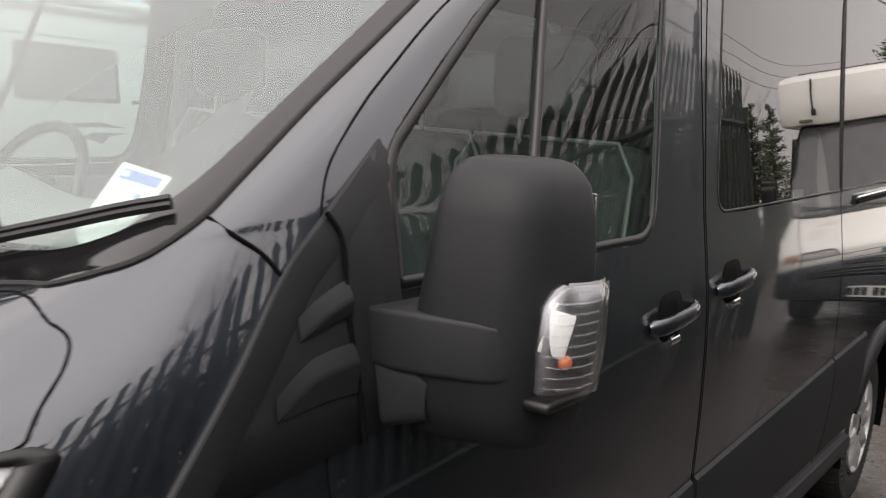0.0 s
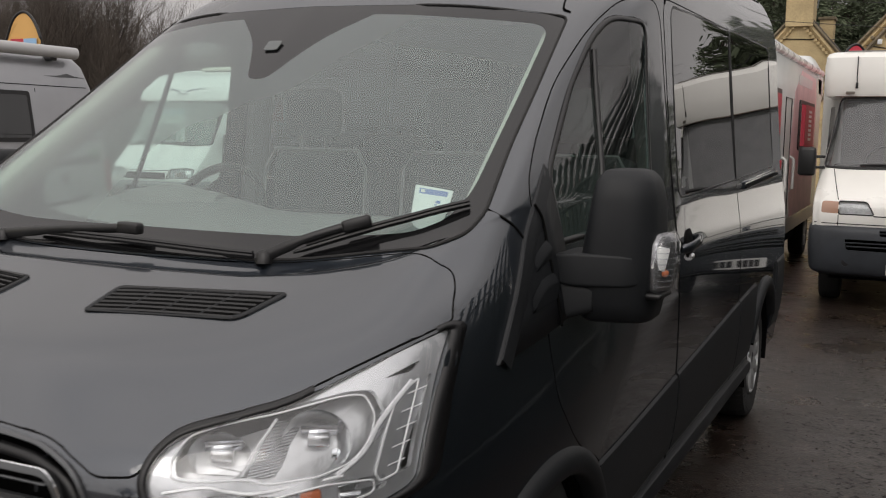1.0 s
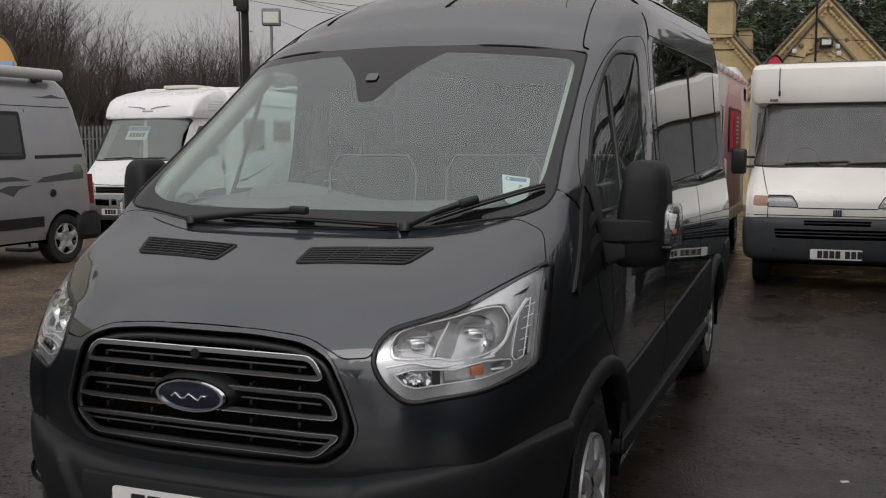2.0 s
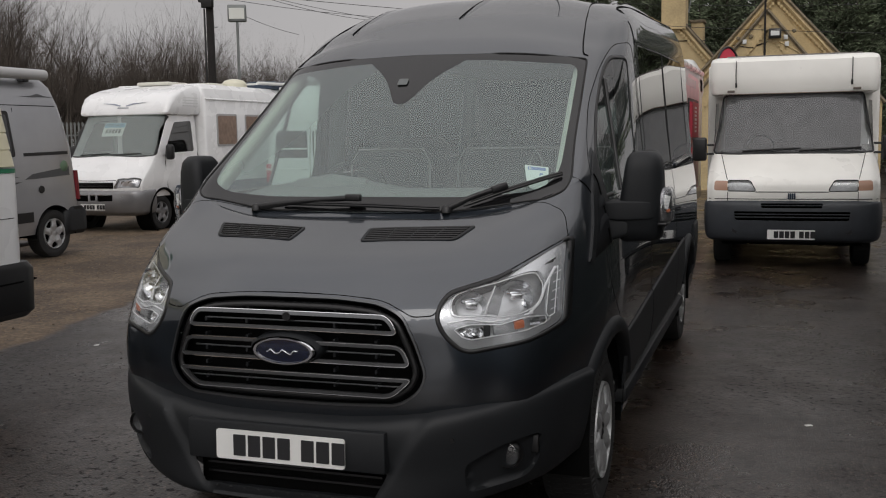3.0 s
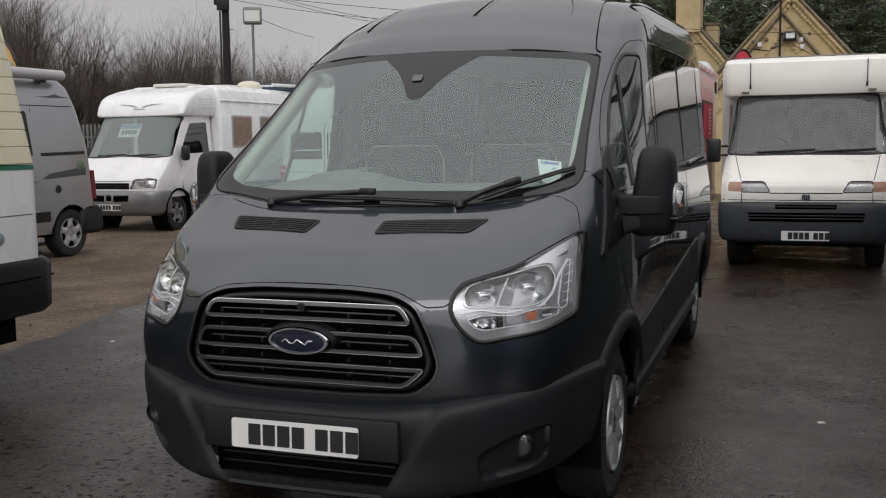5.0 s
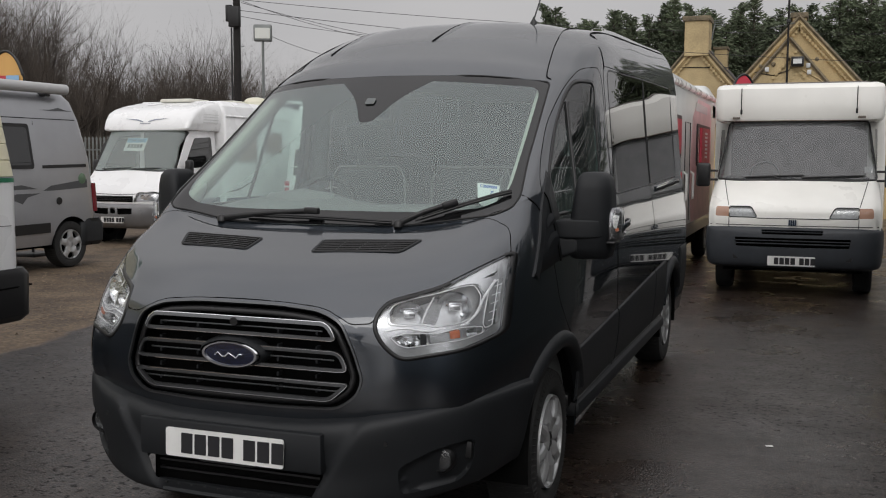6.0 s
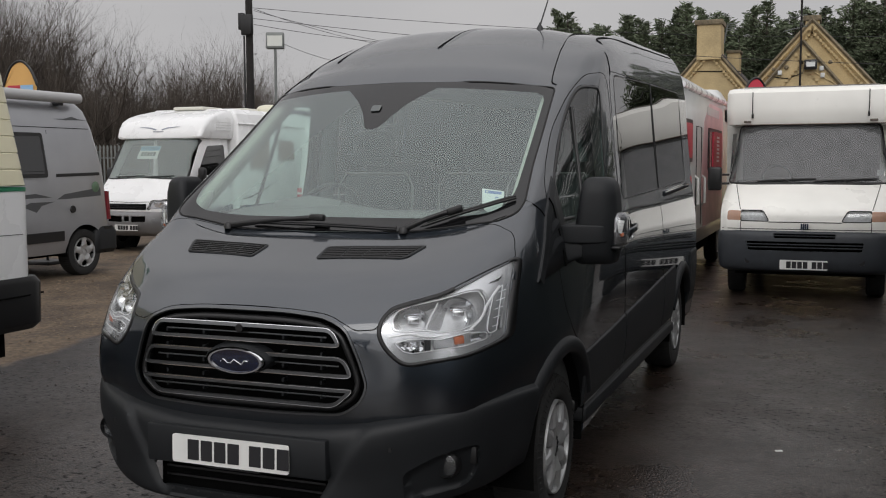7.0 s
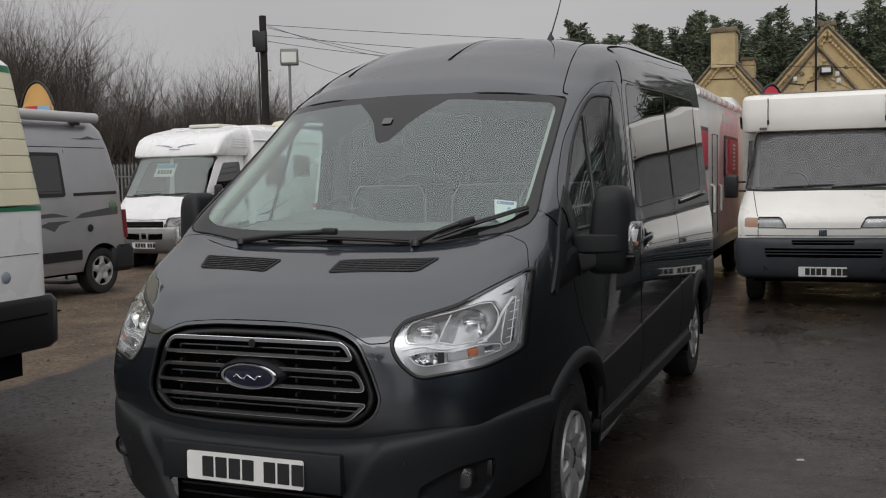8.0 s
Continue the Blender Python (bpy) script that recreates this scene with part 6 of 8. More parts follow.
    part("overcab", stack_bm([(2.105, -.90, .90, .985, 2.4, .10), (2.12, -.955, .955, .958, 2.4, .11), (2.15, -.975, .975, .955, 2.4, .11), (2.30, -1.0, 1.0, 1.02, 2.4, .13),
                              (2.44, -1.01, 1.01, 1.12, 2.4, .15), (2.53, -1.0, 1.0, 1.27, 2.4, .17), (2.60, -.98, .98, 1.50, 2.4, .18), (2.67, -.93, .93, 1.85, 2.4, .16),
                              (2.71, -.88, .88, 2.10, 2.4, .10)]), WHITE_GEL, mh)

    def leaning(bm):
        # follows the overcab's sloping face
        for v in bm.verts:
            v.co.y += (v.co.z - 2.235) * .45
        return bm
    part("coach_body", stack_bm([(.50, -1.08, 1.08, 2.05, 6.6, .06), (.62, -1.10, 1.10, 2.05, 6.6, .06), (2.45, -1.10, 1.10, 2.05, 6.6, .06), (2.62, -1.05, 1.05, 2.05, 6.6, .08),
                                 (2.72, -.92, .92, 2.1, 6.55, .1)]), WHITE_GEL, mh)
    for s in (1, -1):
        part("door_skirt", side_sheet([(1.16, .50), (1.16, .70), (1.24, .79), (2.04, .82), (2.04, .50)], s * .952, s * .02), NAVY, mh)
        part("lower_skirt", box_bm(s * 1.104 - .006, s * 1.104 + .006, 2.06, 6.58, .50, .80, .003), NAVY, mh, "dark blue lower skirt")
        for y0, y1, z0, z1 in ((2.45, 3.22, 1.50, 2.14), (3.55, 4.25, 1.68, 2.14)):
            win = part("window", side_sheet(rounded([(y0, z0), (y0, z1), (y1, z1), (y1, z0)], .05), s * 1.112, s * .012), mat("window_surround", (.36, .36, .36), .5), mh)
            part("pane", side_sheet(rounded([(y0 + .04, z0 + .04), (y0 + .04, z1 - .04), (y1 - .04, z1 - .04), (y1 - .04, z0 + .04)], .04), s * 1.118, s * .004), BROWN_BLIND, win, "brown blind behind the pane")
        for k in range(4):
            part("vent_slot", box_bm(s * 1.004 - .008, s * 1.004 + .008, 1.45, 1.95, 2.27 + .05 * k, 2.285 + .05 * k), PALE_GREY, mh)
        part("roof_moulding", tube_bm([(s * 1.11, 2.06, 2.42), (s * 1.11, 6.58, 2.42)], .02, 8), WHITE_GEL, mh)
        part("marker_lamp", box_bm(-.03, .03, -.01, .02, -.012, .012, .004), LIGHT_GREY, mh, m=pose(s * .84, .955, 2.15))
        part("step", box_bm(s * .97 - .07, s * .97 + .07, 1.4, 2.4, .36, .41, .01), LOWER_SILVER, mh)
        part("side_swoosh", side_sheet([(2.1, .92), (2.6, 1.0), (3.6, 1.28), (2.5, .94)], s * 1.106, s * .004), NAVY, mh)
    # plain emblem: two wings and a bar
    for s in (1, -1):
        part("emblem_wing", leaning(flat_sheet([(s * .06, 2.295), (s * .20, 2.33), (s * .48, 2.345), (s * .22, 2.31), (s * .07, 2.275)], .983)), mat("emblem_blue", (.25, .27, .33), .4), mh)
    part("emblem_bar", leaning(flat_sheet([(-.12, 2.235), (-.12, 2.262), (.12, 2.255), (.12, 2.235)], .984)), mat("emblem_grey", (.30, .31, .33), .4), mh)
    part("roof_dome", spin_bm([(0, .26), (.10, .26), (.17, .20), (.20, .08), (.205, 0)], "z", 24), mat("yellowed_plastic", (.62, .60, .48), .5), mh, m=pose(.62, 4.0, 2.70))
    part("roof_hatch", box_bm(-.36, .36, 1.95, 2.65, 2.70, 2.77, .03), mat("old_cream_plastic", (.60, .59, .52), .5), mh)
    part("roof_hatch", box_bm(-.2, .5, 3.3, 3.9, 2.72, 2.80, .03), mat("old_cream_plastic", (.60, .59, .52), .5), mh)
    part("roof_box", box_bm(.35, 1.0, 5.0, 6.5, 2.73, 2.90, .03), NAVY, mh)
    for y in (4.3, 5.4, 6.4):
        part("roof_bar", tube_bm([(-.8, y, 2.80), (1.0, y, 2.80)], .02, 8), LIGHT_GREY, mh)
    part("roof_rail", tube_bm([(1.02, 4.3, 2.82), (1.02, 6.5, 2.86)], .035, 8), LIGHT_GREY, mh)
    cab_wipers(mh, tree, (((-.62, 1.385), (.02, 1.41), (-.25, 1.37)), ((.06, 1.385), (.68, 1.41), (.40, 1.37))))
    # for sale card inside the screen
    p = place(-.12, 1.86, -.03)
    card = part("sale_card", plate_bm(.46, .30, .004, .004), LIGHT_GREY, mh, "white for sale card behind the screen", m=pose(p.x, p.y, p.z, -34, 0, 0))
    sky_blue = mat("pale_blue_band", (.16, .38, .55), .5)
    part("card_band", plate_bm(.44, .10, .002, .002), sky_blue, card, m=pose(0, -.004, .09))
    text_part("card_words", "FOR SALE", .085, INK, card, pose(0, -.007, .09, 90, 0, 0))
    for k in range(5):
        part("price_bar", plate_bm(.05, .09, .002, .002), INK, card, m=pose(-.14 + .07 * k, -.004, -.04))
    return mh


def build_silver_camper(m):
    """Local x = 0 is the side that faces the yard; the tail is at y = 0 and the nose points to -y."""
    cv = thing("camper_van", m, "silver panel-van camper with dark swoosh graphics", "camper van", "motorhomes on the yard")
    lev = []
    for z, dx, yr, r in ((.36, .03, -.06, .08), (.50, .0, -.02, .12), (.75, -.0, .0, .14), (1.2, .01, -.03, .14), (1.57, .03, -.06, .14), (2.14, .10, -.19, .14), (2.40, .16, -.27, .16), (2.52, .24, -.36, .16), (2.58, .40, -.5, .16)):
        lev.append((z, -2.05 + dx, -dx, -4.9 + (z > 1.2) * (z - 1.2) * .9, yr, r))
    body = stack_bm(lev)
    for yc in (-.55, -4.0):
        bmesh.ops.delete(body, geom=slice_out(body, arch(yc, .40), "x", lambda c: c.x > -.25 and c.z < 1.0), context="FACES")
    part("body", body, SILVER_PAINT, cv)

    def tx(z):
        return -float(np.interp(z, (.36, .5, .75, 1.2, 1.57, 2.14, 2.4), (.03, 0, 0, .01, .03, .10, .16)))

    def sheet(pts, out, ma, name, parent=cv, label=""):
        bm = bmesh.new()
        vs = [bm.verts.new((tx(z) + out, y, z)) for y, z in pts]
        bs = [bm.verts.new((tx(z) - .02, y, z)) for y, z in pts]
        bm.faces.new(vs)
        for i in range(len(vs)):
            j = (i + 1) % len(vs)
            bm.faces.new((vs[i], bs[i], bs[j], vs[j]))
        bmesh.ops.recalc_face_normals(bm, faces=bm.faces)
        sharp(bm, 40)
        return part(name, bm, ma, parent, label)
    for y0, y1 in ((-2.6, -1.28), (-4.1, -2.8)):
        w = sheet(rounded([(y0, 1.44), (y0, 2.06), (y1, 2.06), (y1 + .03, 1.44)], .05), .018, BLACK, "side_window", label="black-framed hinged window")
        sheet(rounded([(y0 + .05, 1.49), (y0 + .05, 2.01), (y1 - .05, 2.01), (y1 - .03, 1.49)], .04), .022, DARK_GLASS, "pane", w)
    sheet([(-1.08, 1.445), (-1.08, 1.49), (-.20, 1.505), (-.20, 1.46)], .008, BLACK, "sliding_rail")
    sheet([(-4.8, .52), (-4.8, .66), (-1.0, .68), (-1.0, .54)], .016, BLACK, "lower_moulding")
    sheet([(-.16, .54), (-.16, .70), (.0, .70), (.0, .54)], .012, BLACK, "lower_moulding")
    dark = mat("dark_graphic", (.06, .062, .065), .35)
    sheet([(-.20, 1.16), (-.20, 1.28), (-.95, 1.20), (-1.1, 1.13), (-.9, 1.13)], .003, dark, "graphic_stripe")
    sheet([(-1.2, 1.16), (-1.5, 1.22), (-1.9, 1.20), (-2.3, 1.05), (-1.9, 1.15), (-1.5, 1.16)], .003, dark, "graphic_stripe")
    sheet([(-1.15, 1.10), (-1.6, 1.10), (-2.0, .98), (-1.7, 1.03), (-1.5, .96), (-1.4, 1.05)], .003, dark, "graphic_stripe")
    for k in (0, 1):
        sheet([(-.45, 2.27), (-.62, 2.31), (-.78, 2.275), (-1.0, 2.265), (-.75, 2.255)] if k == 0 else [(-.30, 2.265), (-.5, 2.28), (-.62, 2.262)], .003, dark, "graphic_swoosh")
    sheet([(-4.8, 2.135), (-4.8, 2.145), (-.33, 2.145), (-.33, 2.135)], .003, VOID, "panel_joint")
    sheet([(-1.18, .6), (-1.18, 2.1), (-1.172, 2.1), (-1.172, .6)], .003, VOID, "panel_joint")
    bm = spin_bm([(.0, 0), (.012, .0), (.012, .05), (0, .055)], "x", 24)
    part("fuel_cap", bm, BLACK, cv, m=pose(-.0, -.80, .98))
    part("round_emblem", spin_bm([(0, 0), (.004, .0), (.004, .075), (0, .08)], "x", 24), mat("green_emblem", (.10, .16, .10), .4), cv, m=pose(tx(1.3) + .004, -.30, 1.29))
    part("tail_lamp", stack_bm([(.80, -.16, .004, -.07, .012, .03), (1.22, -.16, -.006, -.09, -.006, .03)]), mat("dark_red_lens", (.14, .015, .02), .2), cv, "tall red tail lamp")
    part("rear_bumper", stack_bm([(.30, -2.0, -.02, -.35, .10, .08), (.36, -2.04, .02, -.35, .14, .10), (.62, -2.04, .02, -.35, .14, .10), (.70, -2.02, .0, -.3, .08, .1)]), PLASTIC, cv)
    part("awning_case", tube_bm([(-.10, -4.4, 2.57), (-.10, -.50, 2.57)], .075, 14), mat("awning_grey", (.40, .40, .40), .5), cv, "rolled awning along the roof")
    part("awning_bracket", box_bm(-.25, -.10, -.9, -.8, 2.46, 2.52, .01), BLACK, cv)
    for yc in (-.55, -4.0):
        # arch liner whose black colour holds the shade of the well
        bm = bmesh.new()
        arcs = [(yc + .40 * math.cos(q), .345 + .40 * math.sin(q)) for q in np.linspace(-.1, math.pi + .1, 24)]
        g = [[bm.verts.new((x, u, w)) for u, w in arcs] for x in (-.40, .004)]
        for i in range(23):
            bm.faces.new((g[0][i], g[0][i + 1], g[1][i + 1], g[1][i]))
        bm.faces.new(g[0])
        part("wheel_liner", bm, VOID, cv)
        wheel(cv, pose(-.135, yc, .34), radius=.34, rim_r=.215, width=.22, label="black tyre on a silver alloy wheel")
    for yc in (-.55, -4.0):
        wheel(cv, pose(-1.90, yc, .34, 0, 0, 180), radius=.34, rim_r=.215, width=.22, label="black tyre on a silver alloy wheel")
    # block with the underfloor shade put into its black
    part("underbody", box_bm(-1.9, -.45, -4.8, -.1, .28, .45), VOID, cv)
    return cv


def build_cream_camper(m):
    """Local x = 0 is the side that faces the yard; the tail is at y = 0 and the nose points to -y."""
    cv = thing("camper_van", m, "cream and white ribbed high-top camper with a green stripe", "camper van", "motorhomes on the yard")
    part("lower_body", stack_bm([(.55, -2.0, -.0, -4.8, -.03, .10), (.9, -2.02, .0, -4.8, .0, .12), (1.435, -2.0, -.0, -4.6, .0, .12)]), WHITE_GEL, cv)
    part("stripe", stack_bm([(1.435, -2.004, .004, -4.604, .004, .12), (1.462, -2.003, .003, -4.58, .002, .12)]), GREEN, cv, "thin green stripe")
    # ribbed upper body: one plank above another, each with its rounded edge
    z, k = 1.470, 0
    while z < 2.36:
        h = .112
        d0, d1 = (z - 1.47) * .15, (z + h - 1.47) * .15
        s0, s1 = d0 * .55, d1 * .55
        part("ribbed_plank", stack_bm([(z, -2.0 + s0, -.006 - s0, -4.5 + d0, -.006 - d0, .12), (z + .006, -2.0 + s0, -s0, -4.5 + d0, -d0, .12),
                                       (z + h - .006, -2.0 + s1, -s1, -4.5 + d1, -d1, .12), (z + h, -2.0 + s1, -.006 - s1, -4.5 + d1, -.006 - d1, .12)]), CREAM, cv)
        z += h
    d = (z - 1.47) * .15
    part("green_band", stack_bm([(z, -1.98 + d * .55, -d * .55, -4.2, -d, .12), (z + .045, -1.97 + d * .6, -d * .6, -4.2, -d - .01, .12)]), GREEN, cv)
    part("high_top", stack_bm([(z + .045, -1.97 + d * .6, -d * .6, -4.2, -d - .01, .12), (z + .25, -1.9 + d, -d - .08, -4.0, -d - .15, .2), (z + .40, -1.6, -d - .35, -3.6, -d - .5, .2)]), WHITE_GEL, cv)
    part("green_flash", side_sheet([(-.85, 2.52), (-.45, 2.50), (-.38, 2.62), (-.55, 2.66)], -.16, .01), GREEN, cv)
    part("bumper", stack_bm([(.48, -2.0, .0, -.62, .02, .10), (.52, -2.04, .03, -.62, .07, .12), (.80, -2.04, .03, -.62, .08, .12), (.845, -2.02, .01, -.60, .05, .12)]), BLACK, cv, "black plastic corner bumper")
    part("bumper_line", tube_bm([(.033, -.60, .72), (.033, -.12, .72), (.0, .07, .72), (-.3, .083, .72)], .006, 6), VOID, cv)
    part("side_cladding", box_bm(-.04, .02, -4.7, -.63, .50, .82, .015), BLACK, cv)
    part("panel_joint", tube_bm([(.001, -4.5, 1.14), (.001, -.1, 1.14)], .0022, 6), VOID, cv)
    part("round_emblem", spin_bm([(0, 0), (.004, 0), (.004, .035), (0, .04)], "x", 24), mat("grey_emblem", (.25, .29, .32), .4), cv, m=pose(.004, -.40, 1.00))
    # black block paints the shade beneath this body
    part("underbody", box_bm(-1.9, -.1, -4.6, -.2, .30, .60), VOID, cv)
    for yc in (-1.1, -4.0):
        wheel(cv, pose(-.17, yc, .33), radius=.33, rim_r=.20, width=.20, label="black tyre on a grey steel wheel", cover=LOWER_SILVER)
        wheel(cv, pose(-1.85, yc, .33, 0, 0, 180), radius=.33, rim_r=.20, width=.20, label="black tyre on a grey steel wheel", cover=LOWER_SILVER)
    return cv


def build_red_motorhome(m):
    """Local x = 0 is the side that faces the yard; y runs from its near end to its far end."""
    cv = thing("motorhome", m, "pale grey coachbuilt motorhome with faded red graphics", "motorhome", "motorhomes on the yard")
    part("coach_body", stack_bm([(.55, -2.2, .0, .0, 5.6, .08), (2.50, -2.2, .0, .0, 5.7, .10), (2.66, -2.16, -.04, .04, 5.66, .12), (2.74, -2.0, -.16, .15, 5.5, .12)]), PALE_GREY, cv)
    part("roof_moulding", tube_bm([(.0, .05, 2.56), (.0, 5.5, 2.60)], .045, 8), WHITE_GEL, cv)
    part("nose_hood", stack_bm([(2.05, -2.1, -.05, 5.2, 6.0, .25), (2.30, -2.12, .0, 4.9, 6.2, .3), (2.62, -2.1, .0, 4.7, 6.1, .3), (2.82, -1.9, -.12, 4.8, 5.9, .3)]), PALE_GREY, cv)
    for pts in ([(2.3, .70), (2.0, 1.3), (2.3, 2.2), (2.9, 2.48), (4.7, 2.48), (4.9, 2.2), (4.9, .70)],):
        part("red_graphic", side_sheet(pts, .004, .003), PINK, cv, "faded red side graphic")
    part("grey_graphic", side_sheet([(2.6, 2.30), (2.6, 2.42), (4.2, 2.42), (4.2, 2.30)], .007, .002), PALE_GREY, cv)
    part("skirt", box_bm(-.02, .01, .05, 5.5, .52, .70, .006), LOWER_SILVER, cv)
    win = part("window", side_sheet(rounded([(2.75, 1.50), (2.75, 2.12), (4.55, 2.12), (4.55, 1.50)], .06), .020, .02), BLACK, cv)
    part("pane", side_sheet(rounded([(2.83, 1.55), (2.83, 2.07), (3.35, 2.07), (3.35, 1.55)], .04), .024, .003), DARK_GLASS, win)
    poster = part("window_poster", side_sheet([(3.36, 1.54), (3.36, 2.08), (4.50, 2.08), (4.50, 1.54)], .026, .003), RED, win, "red poster with pale bars")
    for k in range(7):
        part("poster_bar", side_sheet([(3.75, 1.62 + .06 * k), (3.75, 1.655 + .06 * k), (4.1, 1.655 + .06 * k), (4.1, 1.62 + .06 * k)], .029, .002), LIGHT_GREY, poster)
    win = part("window", side_sheet(rounded([(.20, 1.62), (.20, 2.16), (.95, 2.16), (.95, 1.62)], .05), .020, .02), BLACK, cv)
    part("window_poster", side_sheet(rounded([(.26, 1.67), (.26, 2.11), (.90, 2.11), (.90, 1.67)], .04), .025, .004), RED, win)
    for y in (1.35, 2.1):
        part("grab_handle", tube_bm([(.0, y, 1.02), (.045, y, 1.05), (.045, y, 1.40), (.0, y, 1.43)], .018, 8), LIGHT_GREY, cv)
    part("door_joint", tube_bm([(.004, 1.45, .75), (.004, 1.45, 2.1), (.004, 2.0, 2.1), (.004, 2.0, .75)], .006, 5), VOID, cv)
    for y in (1.3, 4.7):
        wheel(cv, pose(-.13, y, .33), radius=.33, rim_r=.20, width=.20, label="black tyre on a grey steel wheel", cover=LOWER_SILVER)
        wheel(cv, pose(-2.05, y, .33, 0, 0, 180), radius=.33, rim_r=.20, width=.20, label="black tyre on a grey steel wheel", cover=LOWER_SILVER)
    # underfloor shade as a plain black block
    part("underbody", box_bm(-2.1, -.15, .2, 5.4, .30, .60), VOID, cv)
    return cv


def build_ladder_camper(m):
    """Its tail faces -y; the middle of the tail's foot is the origin."""
    cv = thing("camper_van", m, "white high-top camper with a ribbed roof and rear ladder", "camper van", "motorhomes on the yard")
    part("body", stack_bm([(.40, -.98, .98, .0, 5.0, .10), (1.0, -1.0, 1.0, -.02, 5.0, .12), (1.95, -.94, .94, .06, 4.6, .14)]), WHITE_GEL, cv)
    z = 1.95
    for k in range(6):
        d = .018 * k * k * .35
        part("ribbed_plank", stack_bm([(z, -.955 + d, .955 - d, .05 + d, 4.4 - d, .14), (z + .006, -.965 + d, .965 - d, .04 + d, 4.4 - d, .14),
                                       (z + .114, -.955 + d, .955 - d, .05 + d, 4.4 - d, .14), (z + .12, -.945 + d, .945 - d, .06 + d, 4.4 - d, .14)]), WHITE_GEL, cv)
        z += .12
    for s in (1, -1):
        win = part("rear_window", flat_sheet(rounded([(s * .06, 1.20), (s * .80, 1.20), (s * .74, 1.78), (s * .06, 1.78)], .06), .0), BLACK, cv)
        part("pane", flat_sheet(rounded([(s * .10, 1.24), (s * .76, 1.24), (s * .71, 1.74), (s * .10, 1.74)], .05), -.006), TINTED, win)
        part("tail_lamp", box_bm(s * .93 - .05, s * .93 + .05, -.05, .02, .75, 1.12, .015), RED, cv)
        for y in (.95, 3.9):
            wheel(cv, pose(s * .82, y, .33, 0, 0, 0 if s > 0 else 180), radius=.33, rim_r=.20, width=.20, label="black tyre on a grey steel wheel", cover=LOWER_SILVER)
    part("door_joint", tube_bm([(0, -.022, .62), (0, -.022, 1.15), (0, .045, 1.93)], .006, 5), VOID, cv)
    part("rear_bumper", stack_bm([(.36, -.96, .96, -.10, .2, .08), (.42, -1.0, 1.0, -.14, .2, .10), (.62, -1.0, 1.0, -.14, .2, .10)]), PLASTIC, cv)
    ladder = part("rear_ladder", tube_bm([(.16, -.12, .70), (.16, -.10, 1.6), (.16, .0, 2.5), (.16, .25, 2.72)], .018, 8), LIGHT_GREY, cv, "pale tubular ladder")
    part("ladder_rail", tube_bm([(.52, -.12, .70), (.52, -.10, 1.6), (.52, .0, 2.5), (.52, .25, 2.72)], .018, 8), LIGHT_GREY, ladder)
    for k in range(7):
        z = .82 + .27 * k
        part("ladder_rung", tube_bm([(.16, -.12 + .0 * k + max(0, z - 1.6) * .11, z), (.52, -.12 + max(0, z - 1.6) * .11, z)], .014, 8), LIGHT_GREY, ladder)
    part("cycle_rack", tube_bm([(-.80, -.25, 1.02), (-.80, -.40, 1.02), (.05, -.40, 1.02), (.05, -.25, 1.02)], .016, 8), LIGHT_GREY, cv)
    part("cycle_rack", tube_bm([(-.70, -.05, 1.42), (-.70, -.30, 1.42), (-.05, -.30, 1.42), (-.05, -.05, 1.42)], .016, 8), LIGHT_GREY, cv)
    # plain black block, coloured as the shade below the floor
    part("underbody", box_bm(-.85, .85, .2, 4.8, .28, .5), VOID, cv)
    return cv


ladder_camper = build_ladder_camper(pose(-7.25, 15.0, 0))
white_motorhome = build_white_motorhome(pose(1.83, 8.95, 0))
sale_motorhome = build_for_sale_motorhome(pose(-9.98, 11.75, 0))
silver_camper = build_silver_camper(pose(-8.05, 9.0, 0))
cream_camper = build_cream_camper(pose(-3.05, 2.21, 0))
red_motorhome = build_red_motorhome(pose(.40, 9.1, 0))


# ---- houses, trees, poles and fences ----
STONE = mat("yellow_painted_brick", (.47, .365, .20), .85, grain=.12, grain_scale=30, stain=.18, stain_scale=1.3, bump=.25, bump_scale=18)
STONE_DARK = mat("weathered_coping", (.16, .13, .085), .9, grain=.3, grain_scale=20, stain=.3, stain_scale=3)
ROOF_TILE = mat("dark_roof_tile", (.07, .06, .055), .85, grain=.25, grain_scale=8, stain=.2, stain_scale=2)
BARK = mat("bare_twig_bark", (.062, .050, .040), .9, stain=.3, stain_scale=1.0)
POLE = mat("tarred_pole_wood", (.014, .012, .011), .9, grain=.3, grain_scale=25, stain=.2, stain_scale=3)
DARK_STEEL = mat("green_grey_fence_paint", (.045, .055, .050), .5, .2, stain=.2, stain_scale=4)
STEEL = mat("galvanised_steel", (.16, .17, .165), .5, .5, stain=.2, stain_scale=4)
NEEDLE = mat("conifer_green", (.095, .118, .068), .8, grain=.4, grain_scale=6, stain=.35, stain_scale=.8, random_tint=.25)
BRAMBLE = mat("bramble_green", (.035, .045, .025), .85, grain=.4, grain_scale=9, stain=.3, stain_scale=1.2)


